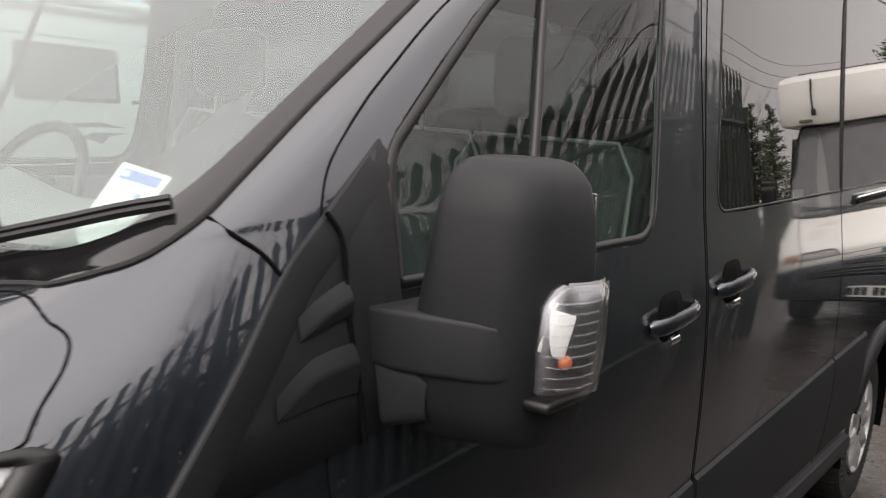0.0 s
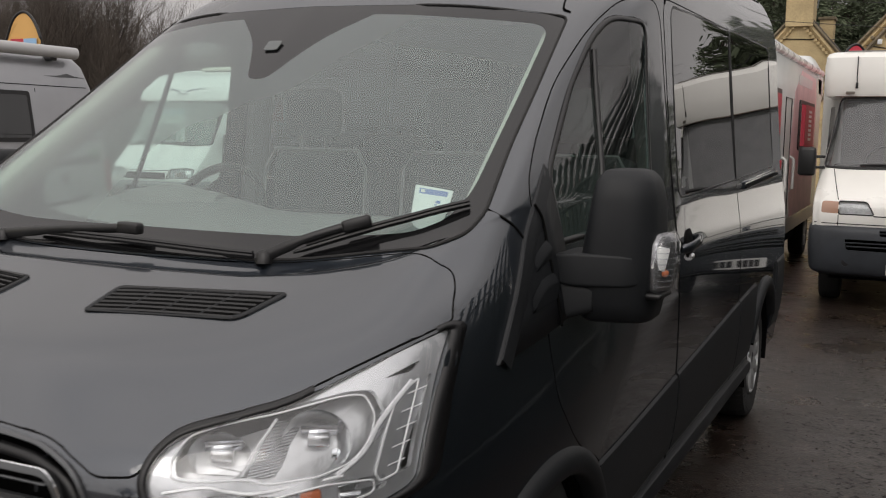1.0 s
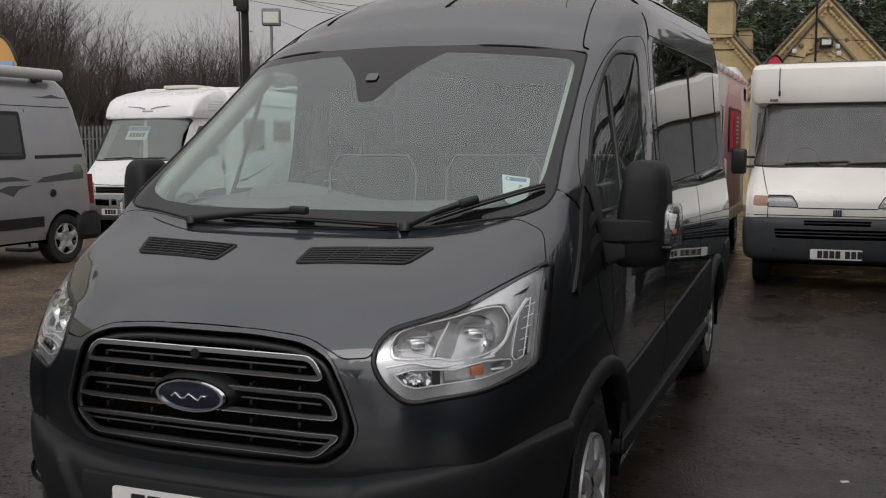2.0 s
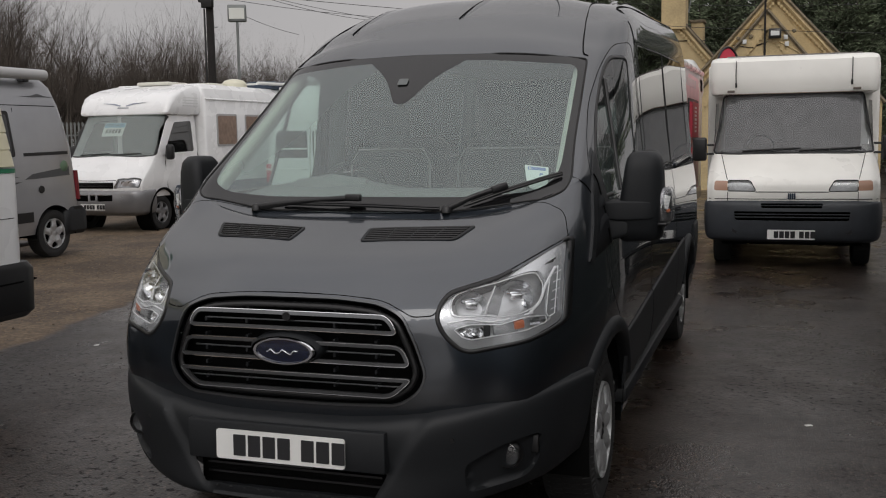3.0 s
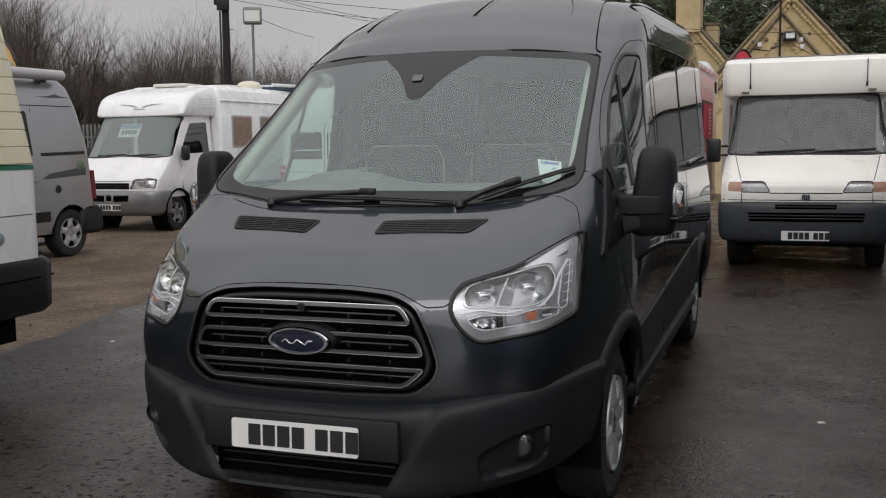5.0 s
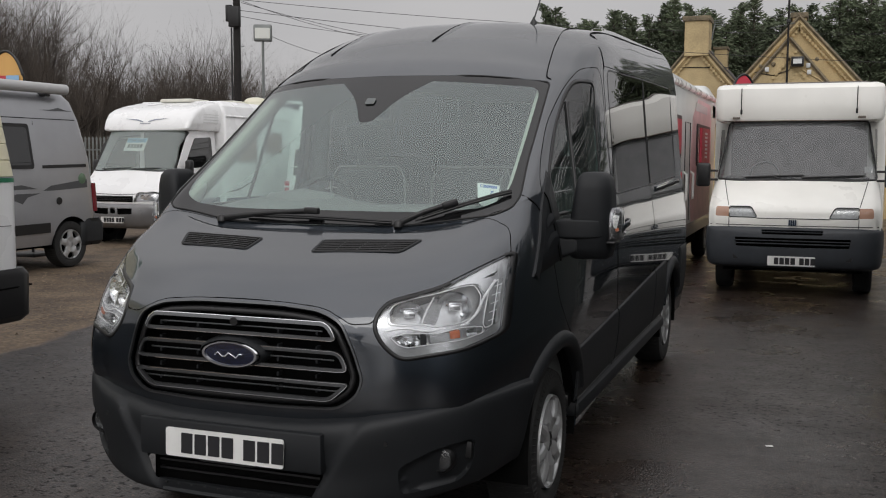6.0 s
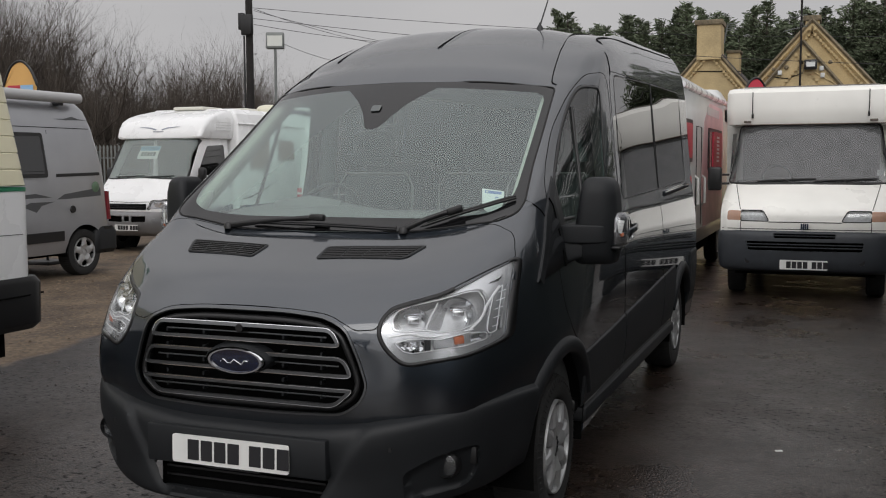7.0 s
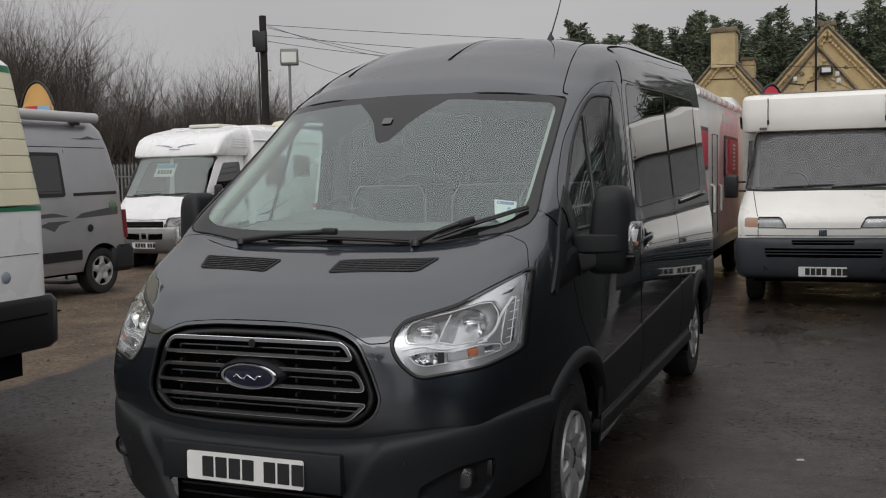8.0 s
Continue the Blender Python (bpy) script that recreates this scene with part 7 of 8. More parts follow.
def gable_house(m, half, eave, ridge, depth, chimney_w, chimney_h, label, front=-.02):
    """A gable end that faces -y; its middle foot is the origin."""
    house = thing("house", m, label, "house")
    bm = bmesh.new()
    pts = [(-half, 0), (half, 0), (half, eave), (0, ridge), (-half, eave)]
    f = [bm.verts.new((x, 0, z)) for x, z in pts]
    b = [bm.verts.new((x, depth, z)) for x, z in pts]
    bm.faces.new(f)
    bm.faces.new(b[::-1])
    for i in (0, 1, 4):
        j = (i + 1) % 5
        bm.faces.new((f[j], f[i], b[i], b[j]))
    bmesh.ops.recalc_face_normals(bm, faces=bm.faces)
    part("gable_wall", bm, STONE, house, smooth=False)
    slope = math.hypot(half, ridge - eave)
    ang = math.degrees(math.atan2(ridge - eave, half))
    for s in (1, -1):
        part("roof_slope", box_bm(-.10, slope + .10, .12, depth + .1, .0, .10, .01), ROOF_TILE, house, m=pose(s * half, 0, eave, 0, 0, 0) @ (pose(0, 0, 0, 0, -ang, 0) if s < 0 else pose(0, 0, 0, 0, ang - 180, 0) @ Matrix.Diagonal((1, 1, -1, 1))))
        # coping along the verge and its row of small corbel blocks
        n = int(slope / .105)
        part("coping", tube_bm([(s * (half + .06), -.06, eave - .02), (0, -.06, ridge + .05)], .045, 4), STONE_DARK, house)
        part("coping_band", tube_bm([(s * (half - .09), -.04, eave - .08), (0, -.04, ridge - .10)], .055, 4), STONE, house)
        for k in range(n):
            t = (k + .5) / n
            part("corbel", box_bm(-.030, .030, -.08, .02, -.035, .035), STONE, house, m=pose(s * half * (1 - t) - s * .10, -.02, eave + (ridge - eave) * t - .17))
    part("chimney", stack_bm([(ridge - chimney_w * .62, -chimney_w / 2, chimney_w / 2, front, .7, .02), (ridge + chimney_h - .14, -chimney_w / 2, chimney_w / 2, front, .7, .02)]), STONE, house)
    part("chimney_cap", box_bm(-chimney_w / 2 - .06, chimney_w / 2 + .04, front - .05, .76, ridge + chimney_h - .14, ridge + chimney_h, .015), STONE_DARK, house)
    return house


def build_houses():
    main = gable_house(pose(1.50, 26, 0), 2.75, 2.35, 5.42, 9, .36, .16, "yellow painted brick cottage gable with stepped corbels")
    # smaller porch gable in front of the big one
    half, eave, ridge = 2.05, 2.30, 4.80
    bm = bmesh.new()
    pts = [(-half, 0), (half, 0), (half, eave), (0, ridge), (-half, eave)]
    f = [bm.verts.new((x, -.55, z)) for x, z in pts]
    b = [bm.verts.new((x, 0, z)) for x, z in pts]
    bm.faces.new(f)
    for i in range(5):
        j = (i + 1) % 5
        bm.faces.new((f[j], f[i], b[i], b[j]))
    bmesh.ops.recalc_face_normals(bm, faces=bm.faces)
    for v in bm.verts:
        v.co.x -= .22
    part("porch_gable", bm, STONE, main, smooth=False)
    for s in (1, -1):
        part("porch_coping", tube_bm([(-.22 + s * (half + .05), -.60, eave), (-.22, -.60, ridge + .05)], .05, 4), STONE_DARK, main)
        for k in range(26):
            t = (k + .5) / 26
            part("corbel", box_bm(-.035, .035, -.62, -.54, -.035, .035), STONE, main, m=pose(-.22 + s * half * (1 - t) - s * .20, 0, eave + (ridge - eave) * t - .28))
    part("floodlight", box_bm(-.16, .16, -.80, -.62, -.13, .13, .02), BLACK, main, m=pose(0, 0, 4.20))
    part("floodlight_glass", box_bm(-.11, .11, -.815, -.80, -.07, .07), PALE_GREY, main, m=pose(0, 0, 4.21))
    for x, z, r in ((-.62, 4.16, .06), (-.95, 4.12, .05), (.48, 4.26, .055)):
        part("alarm_bell", spin_bm([(-.06, 0), (-.06, r * .7), (0, r)], "y", 18), STONE_DARK, main, m=pose(x, -.58, z))
    for x, z in ((-.78, 4.02), (.30, 3.92), (.27, 4.10)):
        part("alarm_box", box_bm(-.052, .052, -.65, -.55, -.06, .06, .01), PALE_GREY, main, m=pose(x, 0, z))
    part("cable", tube_bm([(-1.1, -.57, 3.95), (-.6, -.57, 3.86), (-.2, -.57, 4.0), (-.15, -.57, 4.2)], .012, 5), BLACK, main)
    part("cable", tube_bm([(.1, -.57, 4.0), (.6, -.57, 3.7), (1.1, -.57, 3.2)], .018, 5), STONE, main)
    mast = thing("aerial_mast", pose(1.24, 25.3, 0), "thin steel aerial mast fixed to the gable", "mast")
    part("mast_pole", tube_bm([(0, 0, 0), (0, 0, 3.7), (0, 0, 7.6)], .028, 8), POLE, mast)
    for z in (5.0, 5.3):
        part("aerial_boom", tube_bm([(-.45, 0, z + .1), (.15, 0, z + .22)], .015, 6), STEEL, mast)
        for k in range(5):
            part("aerial_rod", tube_bm([(-.4 + .1 * k, -.18, z + .11 + .02 * k), (-.4 + .1 * k, .18, z + .11 + .02 * k)], .008, 5), STEEL, mast)
    part("mast_head", box_bm(-.05, .05, -.06, .06, 5.2, 5.32, .02), BLACK, mast)
    side = gable_house(pose(-1.28, 26.6, 0), 2.3, 2.30, 4.98, 8, .68, .70, "yellow painted brick cottage gable with a broad chimney", -.15)
    part("side_chimney", stack_bm([(3.9, .38, .74, 1.2, 1.8, .02), (4.85, .38, .74, 1.2, 1.8, .02)]), STONE, side)
    part("chimney_cap", box_bm(.34, .78, 1.16, 1.84, 4.85, 4.93, .01), STONE_DARK, side)
    part("tv_aerial", tube_bm([(.42, -.1, 5.0), (.50, -.1, 5.5)], .02, 6), STEEL, side)
    for k in range(4):
        part("aerial_rod", tube_bm([(.48, -.1, 5.35 + .06 * k), (.78, -.1, 5.37 + .06 * k)], .012, 5), STEEL, side)
    part("wall_cable", tube_bm([(-1.2, -.02, 4.28), (.9, -.02, 4.20)], .012, 5), BLACK, side)
    part("cottage_link", box_bm(-2.0, 2.0, .6, 7, 0, 2.4), STONE, side)


build_houses()


def grow(bm, p, d, length, radius, depth, rnd, droop=0.0):
    """One limb with its side limbs, drawn as tapering rods."""
    n = 3 if depth > 1 else 2
    pts, rads = [p], [radius]
    for k in range(n):
        d = (d + Vector((rnd.uniform(-.16, .16), rnd.uniform(-.16, .16), rnd.uniform(-.03, .12) - droop))).normalized()
        p = p + d * (length / n)
        pts.append(p)
        rads.append(radius * (1 - .55 * (k + 1) / n))
    tube(bm, pts, rads, 3 if radius < .02 else 5)
    if depth:
        for k in range(rnd.randint(3, 5)):
            i = rnd.randint(1, n)
            a = rnd.uniform(.25, .75)
            ax = Vector((rnd.uniform(-1, 1), rnd.uniform(-1, 1), rnd.uniform(-.2, .9))).normalized()
            grow(bm, pts[i], (d * (1 - a) + ax * a).normalized(), length * rnd.uniform(.5, .75), rads[i] * .68, depth - 1, rnd, droop)


def bare_tree_meshes(seed, height, stems):
    rnd = random.Random(seed)
    low, high = bmesh.new(), bmesh.new()
    for k in range(stems):
        q = rnd.uniform(0, 6.28)
        lean = Vector((math.cos(q) * .25, math.sin(q) * .25, 1)).normalized()
        base = Vector((math.cos(q) * .3, math.sin(q) * .3, -.1))
        top = base + lean * height * .35
        tube(low, [base, (base + top) / 2 + Vector((rnd.uniform(-.1, .1), 0, 0)), top], [.07, .06, .05], 6)
        for j in range(5):
            p = base + lean * height * rnd.uniform(.10, .35)
            ax = Vector((rnd.uniform(-1, 1), rnd.uniform(-1, 1), rnd.uniform(.5, 1.6))).normalized()
            grow(high, p, (lean * .55 + ax * .45).normalized(), height * rnd.uniform(.28, .42), .036, 3, rnd)
    return mesh_from(low, "trunk", BARK, False), mesh_from(high, "crown", BARK, False)


def bare_trees():
    kinds = []
    for seed, h, stems in ((3, 6.0, 4), (8, 5.2, 4), (15, 6.6, 5), (21, 4.4, 4)):
        kinds.append(bare_tree_meshes(seed, h, stems))
    rnd = random.Random(5)
    spots = []
    for k in range(72):
        f = k / 71
        x = -40 + 28.5 * f + rnd.uniform(-.5, .5)
        spots.append((x, 27 + rnd.uniform(-1.5, 4.0) + 2 * (1 - f), (1.42 - .78 * max(0, f - .38) / .62) * rnd.uniform(.85, 1.10)))
    for k in range(8):
        spots.append((9 + rnd.uniform(-1, 2), -2 + 4.2 * k, rnd.uniform(.9, 1.2)))
    for k in range(5):
        spots.append((-16 + 5 * k, -24 + rnd.uniform(-2, 2), rnd.uniform(.9, 1.2)))
    for x, y, s in spots:
        tr = thing("bare_tree", pose(x, y, 0, 0, 0, rnd.uniform(0, 360)) @ Matrix.Diagonal((s, s, s, 1)), "leafless brown scrub tree with fine twigs", "tree", "bare trees along the hedge")
        lo, hi = rnd.choice(kinds)
        for nm, me in (("trunk", lo), ("crown", hi)):
            ob = new(nm, me)
            ob.parent = tr
    # low tangle under the trees
    bm = bmesh.new()
    for k in range(2600):
        x = rnd.uniform(-38, -11)
        y = 26.5 + rnd.uniform(-1.5, 4)
        z = abs(rnd.gauss(0, .9))
        d = Vector((rnd.uniform(-1, 1), rnd.uniform(-1, 1), rnd.uniform(.1, 1.4))).normalized() * rnd.uniform(.5, 1.3)
        p = Vector((x, y, z))
        tube(bm, [p, p + d], [.018, .006], 3)
    new_ob = new("hedge_tangle", mesh_from(bm, "hedge_tangle", BARK, False))
    tagged(new_ob, "tangled brown brambles at the foot of the hedge", "undergrowth", kind="stuff")
    bm = bmesh.new()
    for k in range(9000):
        x = rnd.uniform(-38, -10.5)
        y = 27 + rnd.uniform(-.8, 4)
        z = abs(rnd.gauss(0, .75)) * (1.2 if x < -20 else .8)
        c = Vector((x, y, z))
        a = Vector((rnd.uniform(-1, 1), rnd.uniform(-1, 1), rnd.uniform(-1, 1))).normalized() * rnd.uniform(.05, .11)
        b = a.cross(Vector((rnd.uniform(-1, 1), rnd.uniform(-1, 1), 1))).normalized() * rnd.uniform(.04, .08)
        bm.faces.new([bm.verts.new(c + q) for q in (a, b, -a, -b)])
    tagged(new("hedge_leaves", mesh_from(bm, "hedge_leaves", BRAMBLE, False)), "dull green ivy and bramble leaves", "undergrowth", kind="stuff")


bare_trees()


def conifer_meshes(seed, h, spread):
    """A dense conifer: whorls of drooping boughs, each a fan of small needle sprays, under a leading shoot."""
    rnd = random.Random(seed)
    crown, trunk = bmesh.new(), bmesh.new()
    tube(trunk, [(0, 0, -.1), (0, 0, h * .5), (0, 0, h * .97)], [.20, .12, .02], 6)
    z = h * .05
    while z < h * .985:
        f = z / h
        around = spread * (1 - f) ** .62 * (.85 + .3 * rnd.random()) + .05
        for k in range(9 if f < .8 else 6):
            q = rnd.uniform(0, 6.28)
            reach = around * rnd.uniform(.65, 1.2)
            base = Vector((0, 0, z + rnd.uniform(-.1, .1)))
            tip = base + Vector((math.cos(q) * reach, math.sin(q) * reach, reach * rnd.uniform(-.15, .45)))
            tube(trunk, [base, tip], [.022, .006], 3)
            for j in range(int(12 + 26 * min(1, reach))):
                g = rnd.uniform(.2, 1.06)
                wide = .10 + .12 * min(1, reach)
                c = base.lerp(tip, g) + Vector((rnd.uniform(-wide, wide), rnd.uniform(-wide, wide), rnd.uniform(-.12, .10)))
                a = Vector((math.cos(q) + rnd.uniform(-.7, .7), math.sin(q) + rnd.uniform(-.7, .7), rnd.uniform(-.2, .9))).normalized() * rnd.uniform(.06, .13)
                b = a.cross(Vector((rnd.uniform(-1, 1), rnd.uniform(-1, 1), rnd.uniform(-1, 1)))).normalized() * rnd.uniform(.018, .04)
                crown.faces.new([crown.verts.new(c + v) for v in (-a, b - a * .1, a, -b + a * .1)])
        z += h * .030
    return mesh_from(trunk, "trunk", BARK, False), mesh_from(crown, "crown", NEEDLE, False)


def conifers():
    kinds = [conifer_meshes(2, 7.6, 1.9), conifer_meshes(7, 7.8, 1.6), conifer_meshes(12, 7.4, 2.2)]
    rnd = random.Random(9)
    spots = []
    # a ragged screen of trees, a little higher towards the far side of the cottages
    for k in range(31):
        x = -8.8 + .50 * k
        spots.append((x, 37 + rnd.uniform(-1.2, 1.2), (7.35 + .25 * max(0, x) / 4) * rnd.uniform(.93, 1.05) / 7.6))
    for k in range(15):
        spots.append((-9.0 + 1.0 * k, 39.5 + rnd.uniform(-1, 1), rnd.uniform(.95, 1.05)))
    for k in range(9):
        spots.append((6.9 + rnd.uniform(-.3, 2.6), 17 + 1.1 * k, rnd.uniform(.38, .48)))
    for x, y, s in spots:
        tr = thing("conifer", pose(x, y, 0, 0, 0, rnd.uniform(0, 360)) @ Matrix.Diagonal((s, s, s * rnd.uniform(.96, 1.04), 1)), "dense dark green conifer behind the cottages", "tree", "conifers")
        for nm, me in zip(("trunk", "crown"), rnd.choice(kinds)):
            ob = new(nm, me)
            ob.parent = tr


conifers()


def pole(m, h, label):
    p = thing("telegraph_pole", m, label, "pole")
    part("pole_shaft", tube_bm([(0, 0, -.2), (0, 0, h * .5), (0, 0, h)], [.12, .105, .095], 12), POLE, p)
    part("pole_box", box_bm(-.12, .20, -.24, -.10, h - 1.0, h - .45, .02), BLACK, p)
    part("pole_box", box_bm(-.22, -.06, -.22, -.10, h - .85, h - .40, .02), BLACK, p)
    for k in range(7):
        part("step_iron", tube_bm([(-.24 if k % 2 else .14, -.02, h - 1.5 - .42 * k), (-.12 if k % 2 else .24, -.02, h - 1.5 - .42 * k)], .012, 5), STEEL, p)
    part("cable_duct", tube_bm([(-.13, -.06, .2), (-.13, -.06, h - 1.0)], .025, 6), BLACK, p)
    return p


def wire(a, b, sag=.3, r=.007):
    a, b = Vector(a), Vector(b)
    pts = [a + (b - a) * f - Vector((0, 0, sag * 4 * f * (1 - f))) for f in np.linspace(0, 1, 14)]
    ob = new("overhead_wire", mesh_from(tube_bm(pts, r, 4), "overhead_wire", BLACK))
    return tagged(ob, "thin black overhead wire hung from the pole", "wire", "overhead wires")


pole(pose(-12.85, 20.6, 0), 6.12, "dark tarred telegraph pole with a junction box")
for a, b, sag in (((-12.75, 20.6, 5.87), (7.0, 37.0, 6.1), .35), ((-12.7, 20.6, 5.79), (-10.6, 30.0, 5.55), .12), ((-12.7, 20.6, 5.42), (-10.6, 29.5, 5.68), .10),
                  ((-12.7, 20.6, 5.84), (-10.9, 29.0, 5.5), .2), ((-11.35, 19.6, 4.78), (-13.2, 26.5, 4.98), .05), ((-12.85, 20.6, 5.6), (5.2, 24.9, 3.97), .22)):
    wire(a, b, sag)
fl = thing("yard_floodlight", pose(-11.45, 19.6, 0), "square floodlight on a thin grey post", "lamp")
part("post", tube_bm([(0, 0, 0), (0, 0, 4.65)], .035, 8), STEEL, fl)
part("lamp_body", box_bm(-.23, .23, -.10, .14, 4.60, 5.02, .03), STEEL, fl, m=pose(0, 0, 0, 0, 0, 25))
part("lamp_glass", box_bm(-.19, .19, -.115, -.10, 4.66, 4.93), mat("lamp_glass_pale", (.55, .56, .52), .2), fl, m=pose(0, 0, 0, 0, 0, 25))


def palisade(name, x0, y0, x1, y1, h=2.3, paint=None, label="grey steel palisade fence with spiked tops"):
    """A spiked steel fence between two points."""
    fence = thing(name, pose(0, 0, 0), label, "fence")
    paint = paint or STEEL
    length = math.hypot(x1 - x0, y1 - y0)
    ang = math.degrees(math.atan2(y1 - y0, x1 - x0))
    bm = bmesh.new()
    out = [(-.034, 0), (.034, 0), (.034, h - .16), (.05, h - .08), (0, h), (-.05, h - .08), (-.034, h - .16)]
    f = [bm.verts.new((x, -.012 + abs(x) * .3, z)) for x, z in out]
    b = [bm.verts.new((x, .0 + abs(x) * .3, z)) for x, z in out]
    bm.faces.new(f)
    bm.faces.new(b[::-1])
    for i in range(len(out)):
        j = (i + 1) % len(out)
        bm.faces.new((f[j], f[i], b[i], b[j]))
    me = mesh_from(bm, "pale", paint, False)
    n = int(length / .155)
    for k in range(n):
        t = (k + .5) / n
        ob = new("pale", me)
        ob.parent = fence
        ob.matrix_local = pose(x0 + (x1 - x0) * t, y0 + (y1 - y0) * t, 0, 0, 0, ang)
    for z in (.4, h - .45):
        part("fence_rail", tube_bm([(x0, y0 + .03, z), (x1, y1 + .03, z)], .03, 6), paint, fence)
    for k in range(int(length / 2.75) + 1):
        t = min(1, k * 2.75 / length)
        part("fence_post", box_bm(-.05, .05, .02, .09, 0, h - .2), paint, fence, m=pose(x0 + (x1 - x0) * t, y0 + (y1 - y0) * t, 0, 0, 0, ang))
    return fence


palisade("palisade_fence", -24, 24.2, -11, 24.2)
palisade("palisade_fence", 2.98, -1.0, 2.98, 9.0, 2.55, DARK_STEEL, "dark green-grey palisade fence with spiked tops")
palisade("palisade_fence", 2.98, 9.0, 9.5, 9.0, 2.45, DARK_STEEL, "dark green-grey palisade fence with spiked tops")
hedge_rnd = random.Random(31)
bm = bmesh.new()
for k in range(15000):
    y = hedge_rnd.uniform(-6, 8.7)
    z = hedge_rnd.uniform(0, 2.05 + .25 * math.sin(y * 1.7) + .15 * math.sin(y * 4.1 + 1))
    c = Vector((3.75 + abs(hedge_rnd.gauss(0, .35)), y, z))
    a = Vector((hedge_rnd.uniform(-1, 1), hedge_rnd.uniform(-1, 1), hedge_rnd.uniform(-1, 1))).normalized() * hedge_rnd.uniform(.05, .12)
    b = a.cross(Vector((hedge_rnd.uniform(-1, 1), hedge_rnd.uniform(-1, 1), 1))).normalized() * hedge_rnd.uniform(.04, .08)
    bm.faces.new([bm.verts.new(c + q) for q in (a, b, -a, -b)])
for k in range(5200):
    y = hedge_rnd.uniform(-7, 4.5)
    p = Vector((3.5 + abs(hedge_rnd.gauss(0, .5)), y, hedge_rnd.uniform(0, 2.0)))
    d = Vector((hedge_rnd.uniform(-.5, .5), hedge_rnd.uniform(-.5, .5), hedge_rnd.uniform(.3, 1.2))).normalized() * hedge_rnd.uniform(.3, .9)
    tube(bm, [p, p + d], [.010, .003], 3)
tagged(new("yard_hedge", mesh_from(bm, "yard_hedge", BRAMBLE, False)), "dark green hedge behind the spiked fence", "hedge", kind="stuff")
pole(pose(6.6, 15.6, 0), 4.9, "dark telegraph pole behind the fence")
for dz in (0, .35, .7):
    wire((6.6, 15.6, 4.8 - dz), (9.5, 44, 6.6 - dz), .5)
    wire((6.6, 15.6, 4.8 - dz), (8.3, -20, 6.4 - dz), .5)


def feather_flag(m, cloth, h, label, bars=False):
    flag = thing("feather_flag", m, label, "flag")
    arc = [(0, 0, 0), (0, 0, h * .55), (.02, 0, h * .78), (.16, 0, h * .92), (.38, 0, h * .985), (.62, 0, h * .96), (.80, 0, h * .86)]
    pts = curve(arc, 30)
    part("flag_pole", tube_bm(pts, .022, 8), BLACK, flag)
    bm = bmesh.new()
    rows = []
    for k, p in enumerate(pts):
        if p.z < h * .25:
            continue
        q = Vector((p.x, 0, p.z))
        rows.append((bm.verts.new(q), bm.verts.new((max(p.x, .78) if p.x > .4 else .80, 0.0, min(p.z, h * .86)))))
    for r0, r1 in zip(rows, rows[1:]):
        try:
            bm.faces.new((r0[0], r0[1], r1[1], r1[0]))
        except ValueError:
            pass
    part("flag_cloth", bm, cloth, flag)
    part("flag_base", box_bm(-.25, .25, -.25, .25, 0, .06, .01), BLACK, flag)
    if bars:
        part("flag_bar", plate_bm(.26, .10, .004, .002), RED, flag, m=pose(.54, .03, h * .855))
        part("flag_bar", plate_bm(.26, .10, .004, .002), mat("flag_blue", (.25, .42, .62), .6), flag, m=pose(.27, .03, h * .855))
    return flag


feather_flag(pose(-9.86, 9.6, 0, 0, 0, 180), mat("orange_cloth", (.62, .36, .12), .8, stain=.06, stain_scale=2), 3.35, "orange feather flag on a black pole", True)
feather_flag(pose(.98, 17.2, 0, 0, 0, 232), mat("red_cloth", (.55, .05, .08), .8, stain=.06, stain_scale=2), 3.26, "red feather flag on a black pole")

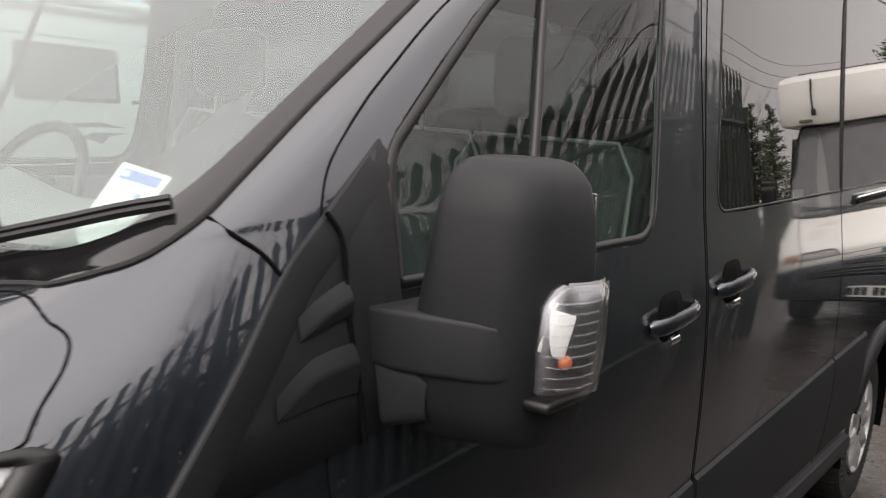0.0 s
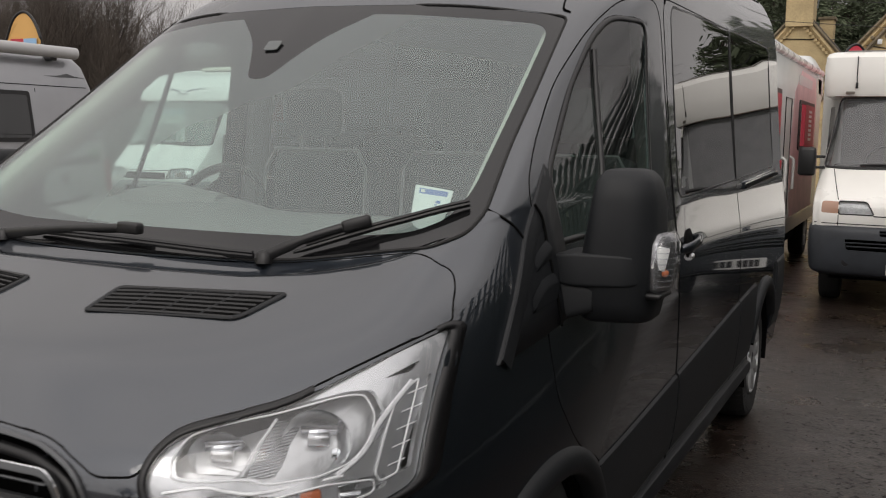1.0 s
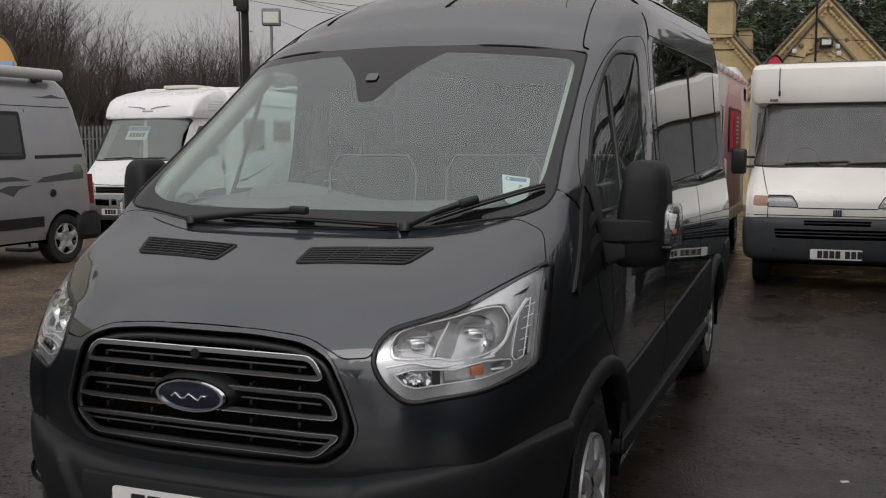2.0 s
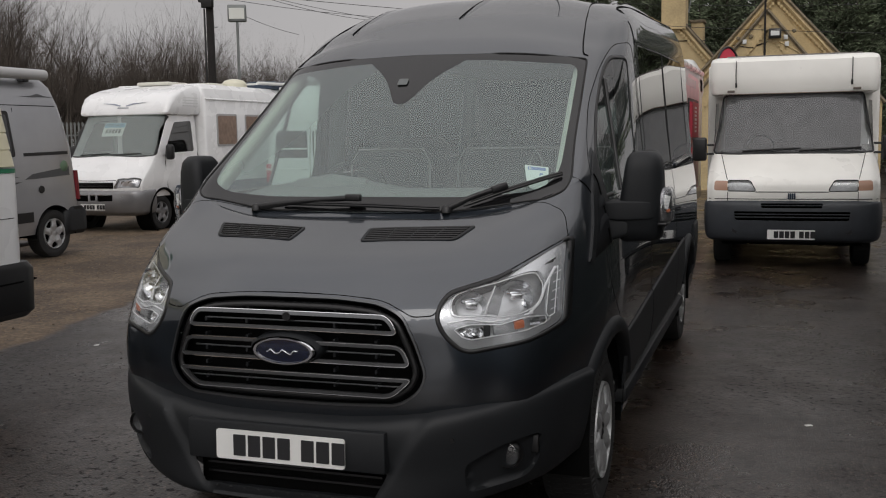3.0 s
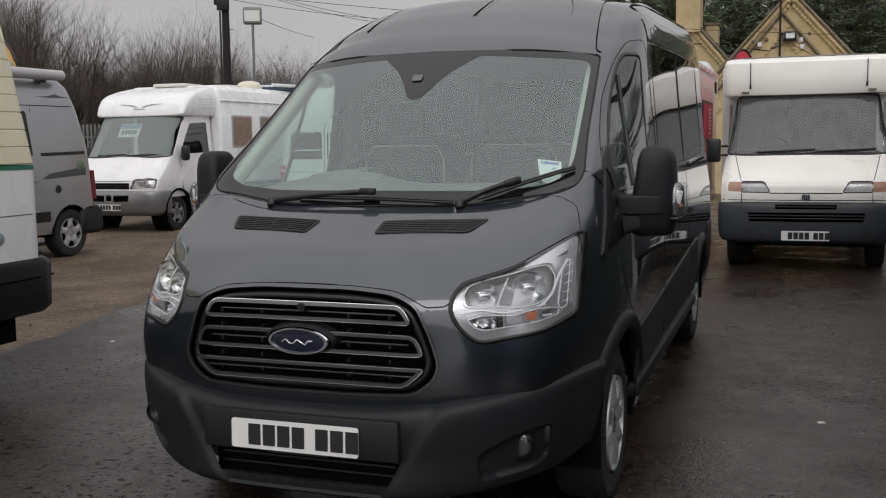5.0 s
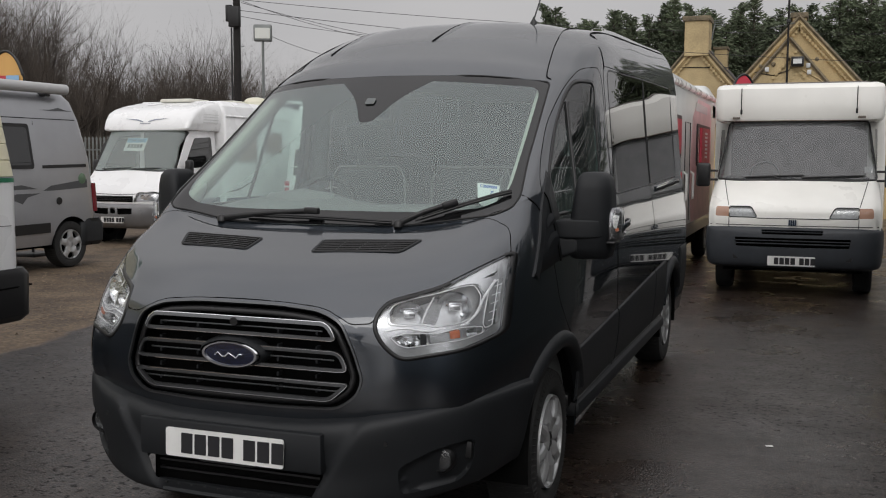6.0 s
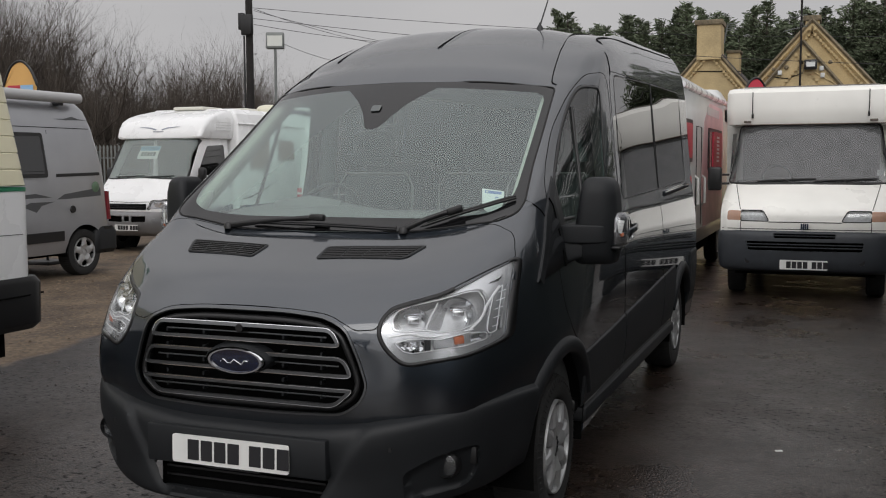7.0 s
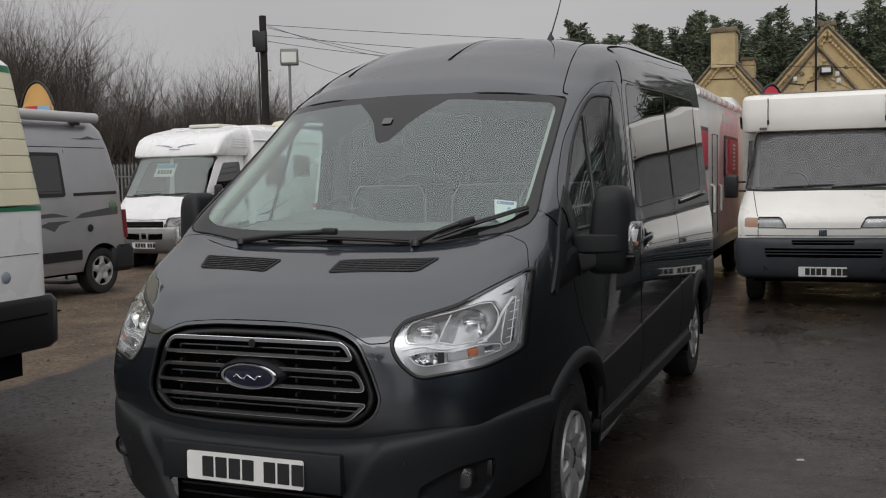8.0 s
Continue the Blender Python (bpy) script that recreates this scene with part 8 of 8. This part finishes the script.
# bits of litter on the tarmac
for x, y, a in ((1.875, 2.572, 20), (-3.482, 3.404, 70), (2.9, 4.1, 50)):
    ob = new("litter", mesh_from(box_bm(-.02, .02, -.012, .012, 0, .006, .002), "litter", LIGHT_GREY))
    ob.matrix_world = pose(x, y, 0, 0, 0, a)
    tagged(ob, "small scrap of white paper on the tarmac", "litter", "scraps of litter")


# loose grit on the tarmac and stones in the brown hardcore
def scatter(name, label, category, count, area, sizes, paint, seed, patchy):
    r = random.Random(seed)
    verts, faces = [], []
    while len(faces) < count * 4:
        x, y = r.uniform(area[0], area[1]), r.uniform(area[2], area[3])
        if patchy and math.sin(x * 1.9 + 2 * math.sin(y * .8)) + math.sin(y * 1.3 + x) + r.uniform(-1, 1) < .4:
            continue
        if name == "hardcore_stones" and x + .2 * y > -3.62 + r.uniform(-.25, .1):
            continue
        d = r.uniform(*sizes) * (1 if r.random() < .9 else 1.7)
        q, b = r.uniform(0, 6.28), len(verts)
        for k in range(3):
            e = d * r.uniform(.6, 1.1)
            verts.append((x + e * math.cos(q + 2.09 * k), y + e * math.sin(q + 2.09 * k), -.002))
        verts.append((x + r.uniform(-.3, .3) * d, y + r.uniform(-.3, .3) * d, d * r.uniform(.35, .8)))
        faces += [(b, b + 1, b + 3), (b + 1, b + 2, b + 3), (b + 2, b, b + 3), (b + 2, b + 1, b)]
    me = bpy.data.meshes.new(name)
    me.from_pydata(verts, [], faces)
    me.materials.append(paint)
    tagged(new(name, me), label, category, kind="stuff")


def island_mat(name, dark, light, rough):
    m = mat(name, dark, rough)
    n, l = m.node_tree.nodes, m.node_tree.links
    g, r = n.new("ShaderNodeNewGeometry"), n.new("ShaderNodeValToRGB")
    r.color_ramp.elements[0].color, r.color_ramp.elements[1].color = (*dark, 1), (*light, 1)
    l.new(g.outputs["Random Per Island"], r.inputs[0])
    l.new(r.outputs[0], n["Principled BSDF"].inputs["Base Color"])
    return m


scatter("loose_grit", "dark loose grit and leaf crumbs on wet tarmac", "grit", 5200, (-3.2, 4.5, -2.6, 8.5), (.004, .010), island_mat("dark_grit", (.006, .005, .004), (.05, .042, .035), .6), 3, True)
scatter("hardcore_stones", "small brown stones pressed into the hardcore", "stones", 6000, (-11, -3.2, -3, 14), (.006, .017), island_mat("brown_stone", (.07, .05, .032), (.26, .20, .14), .8), 5, False)
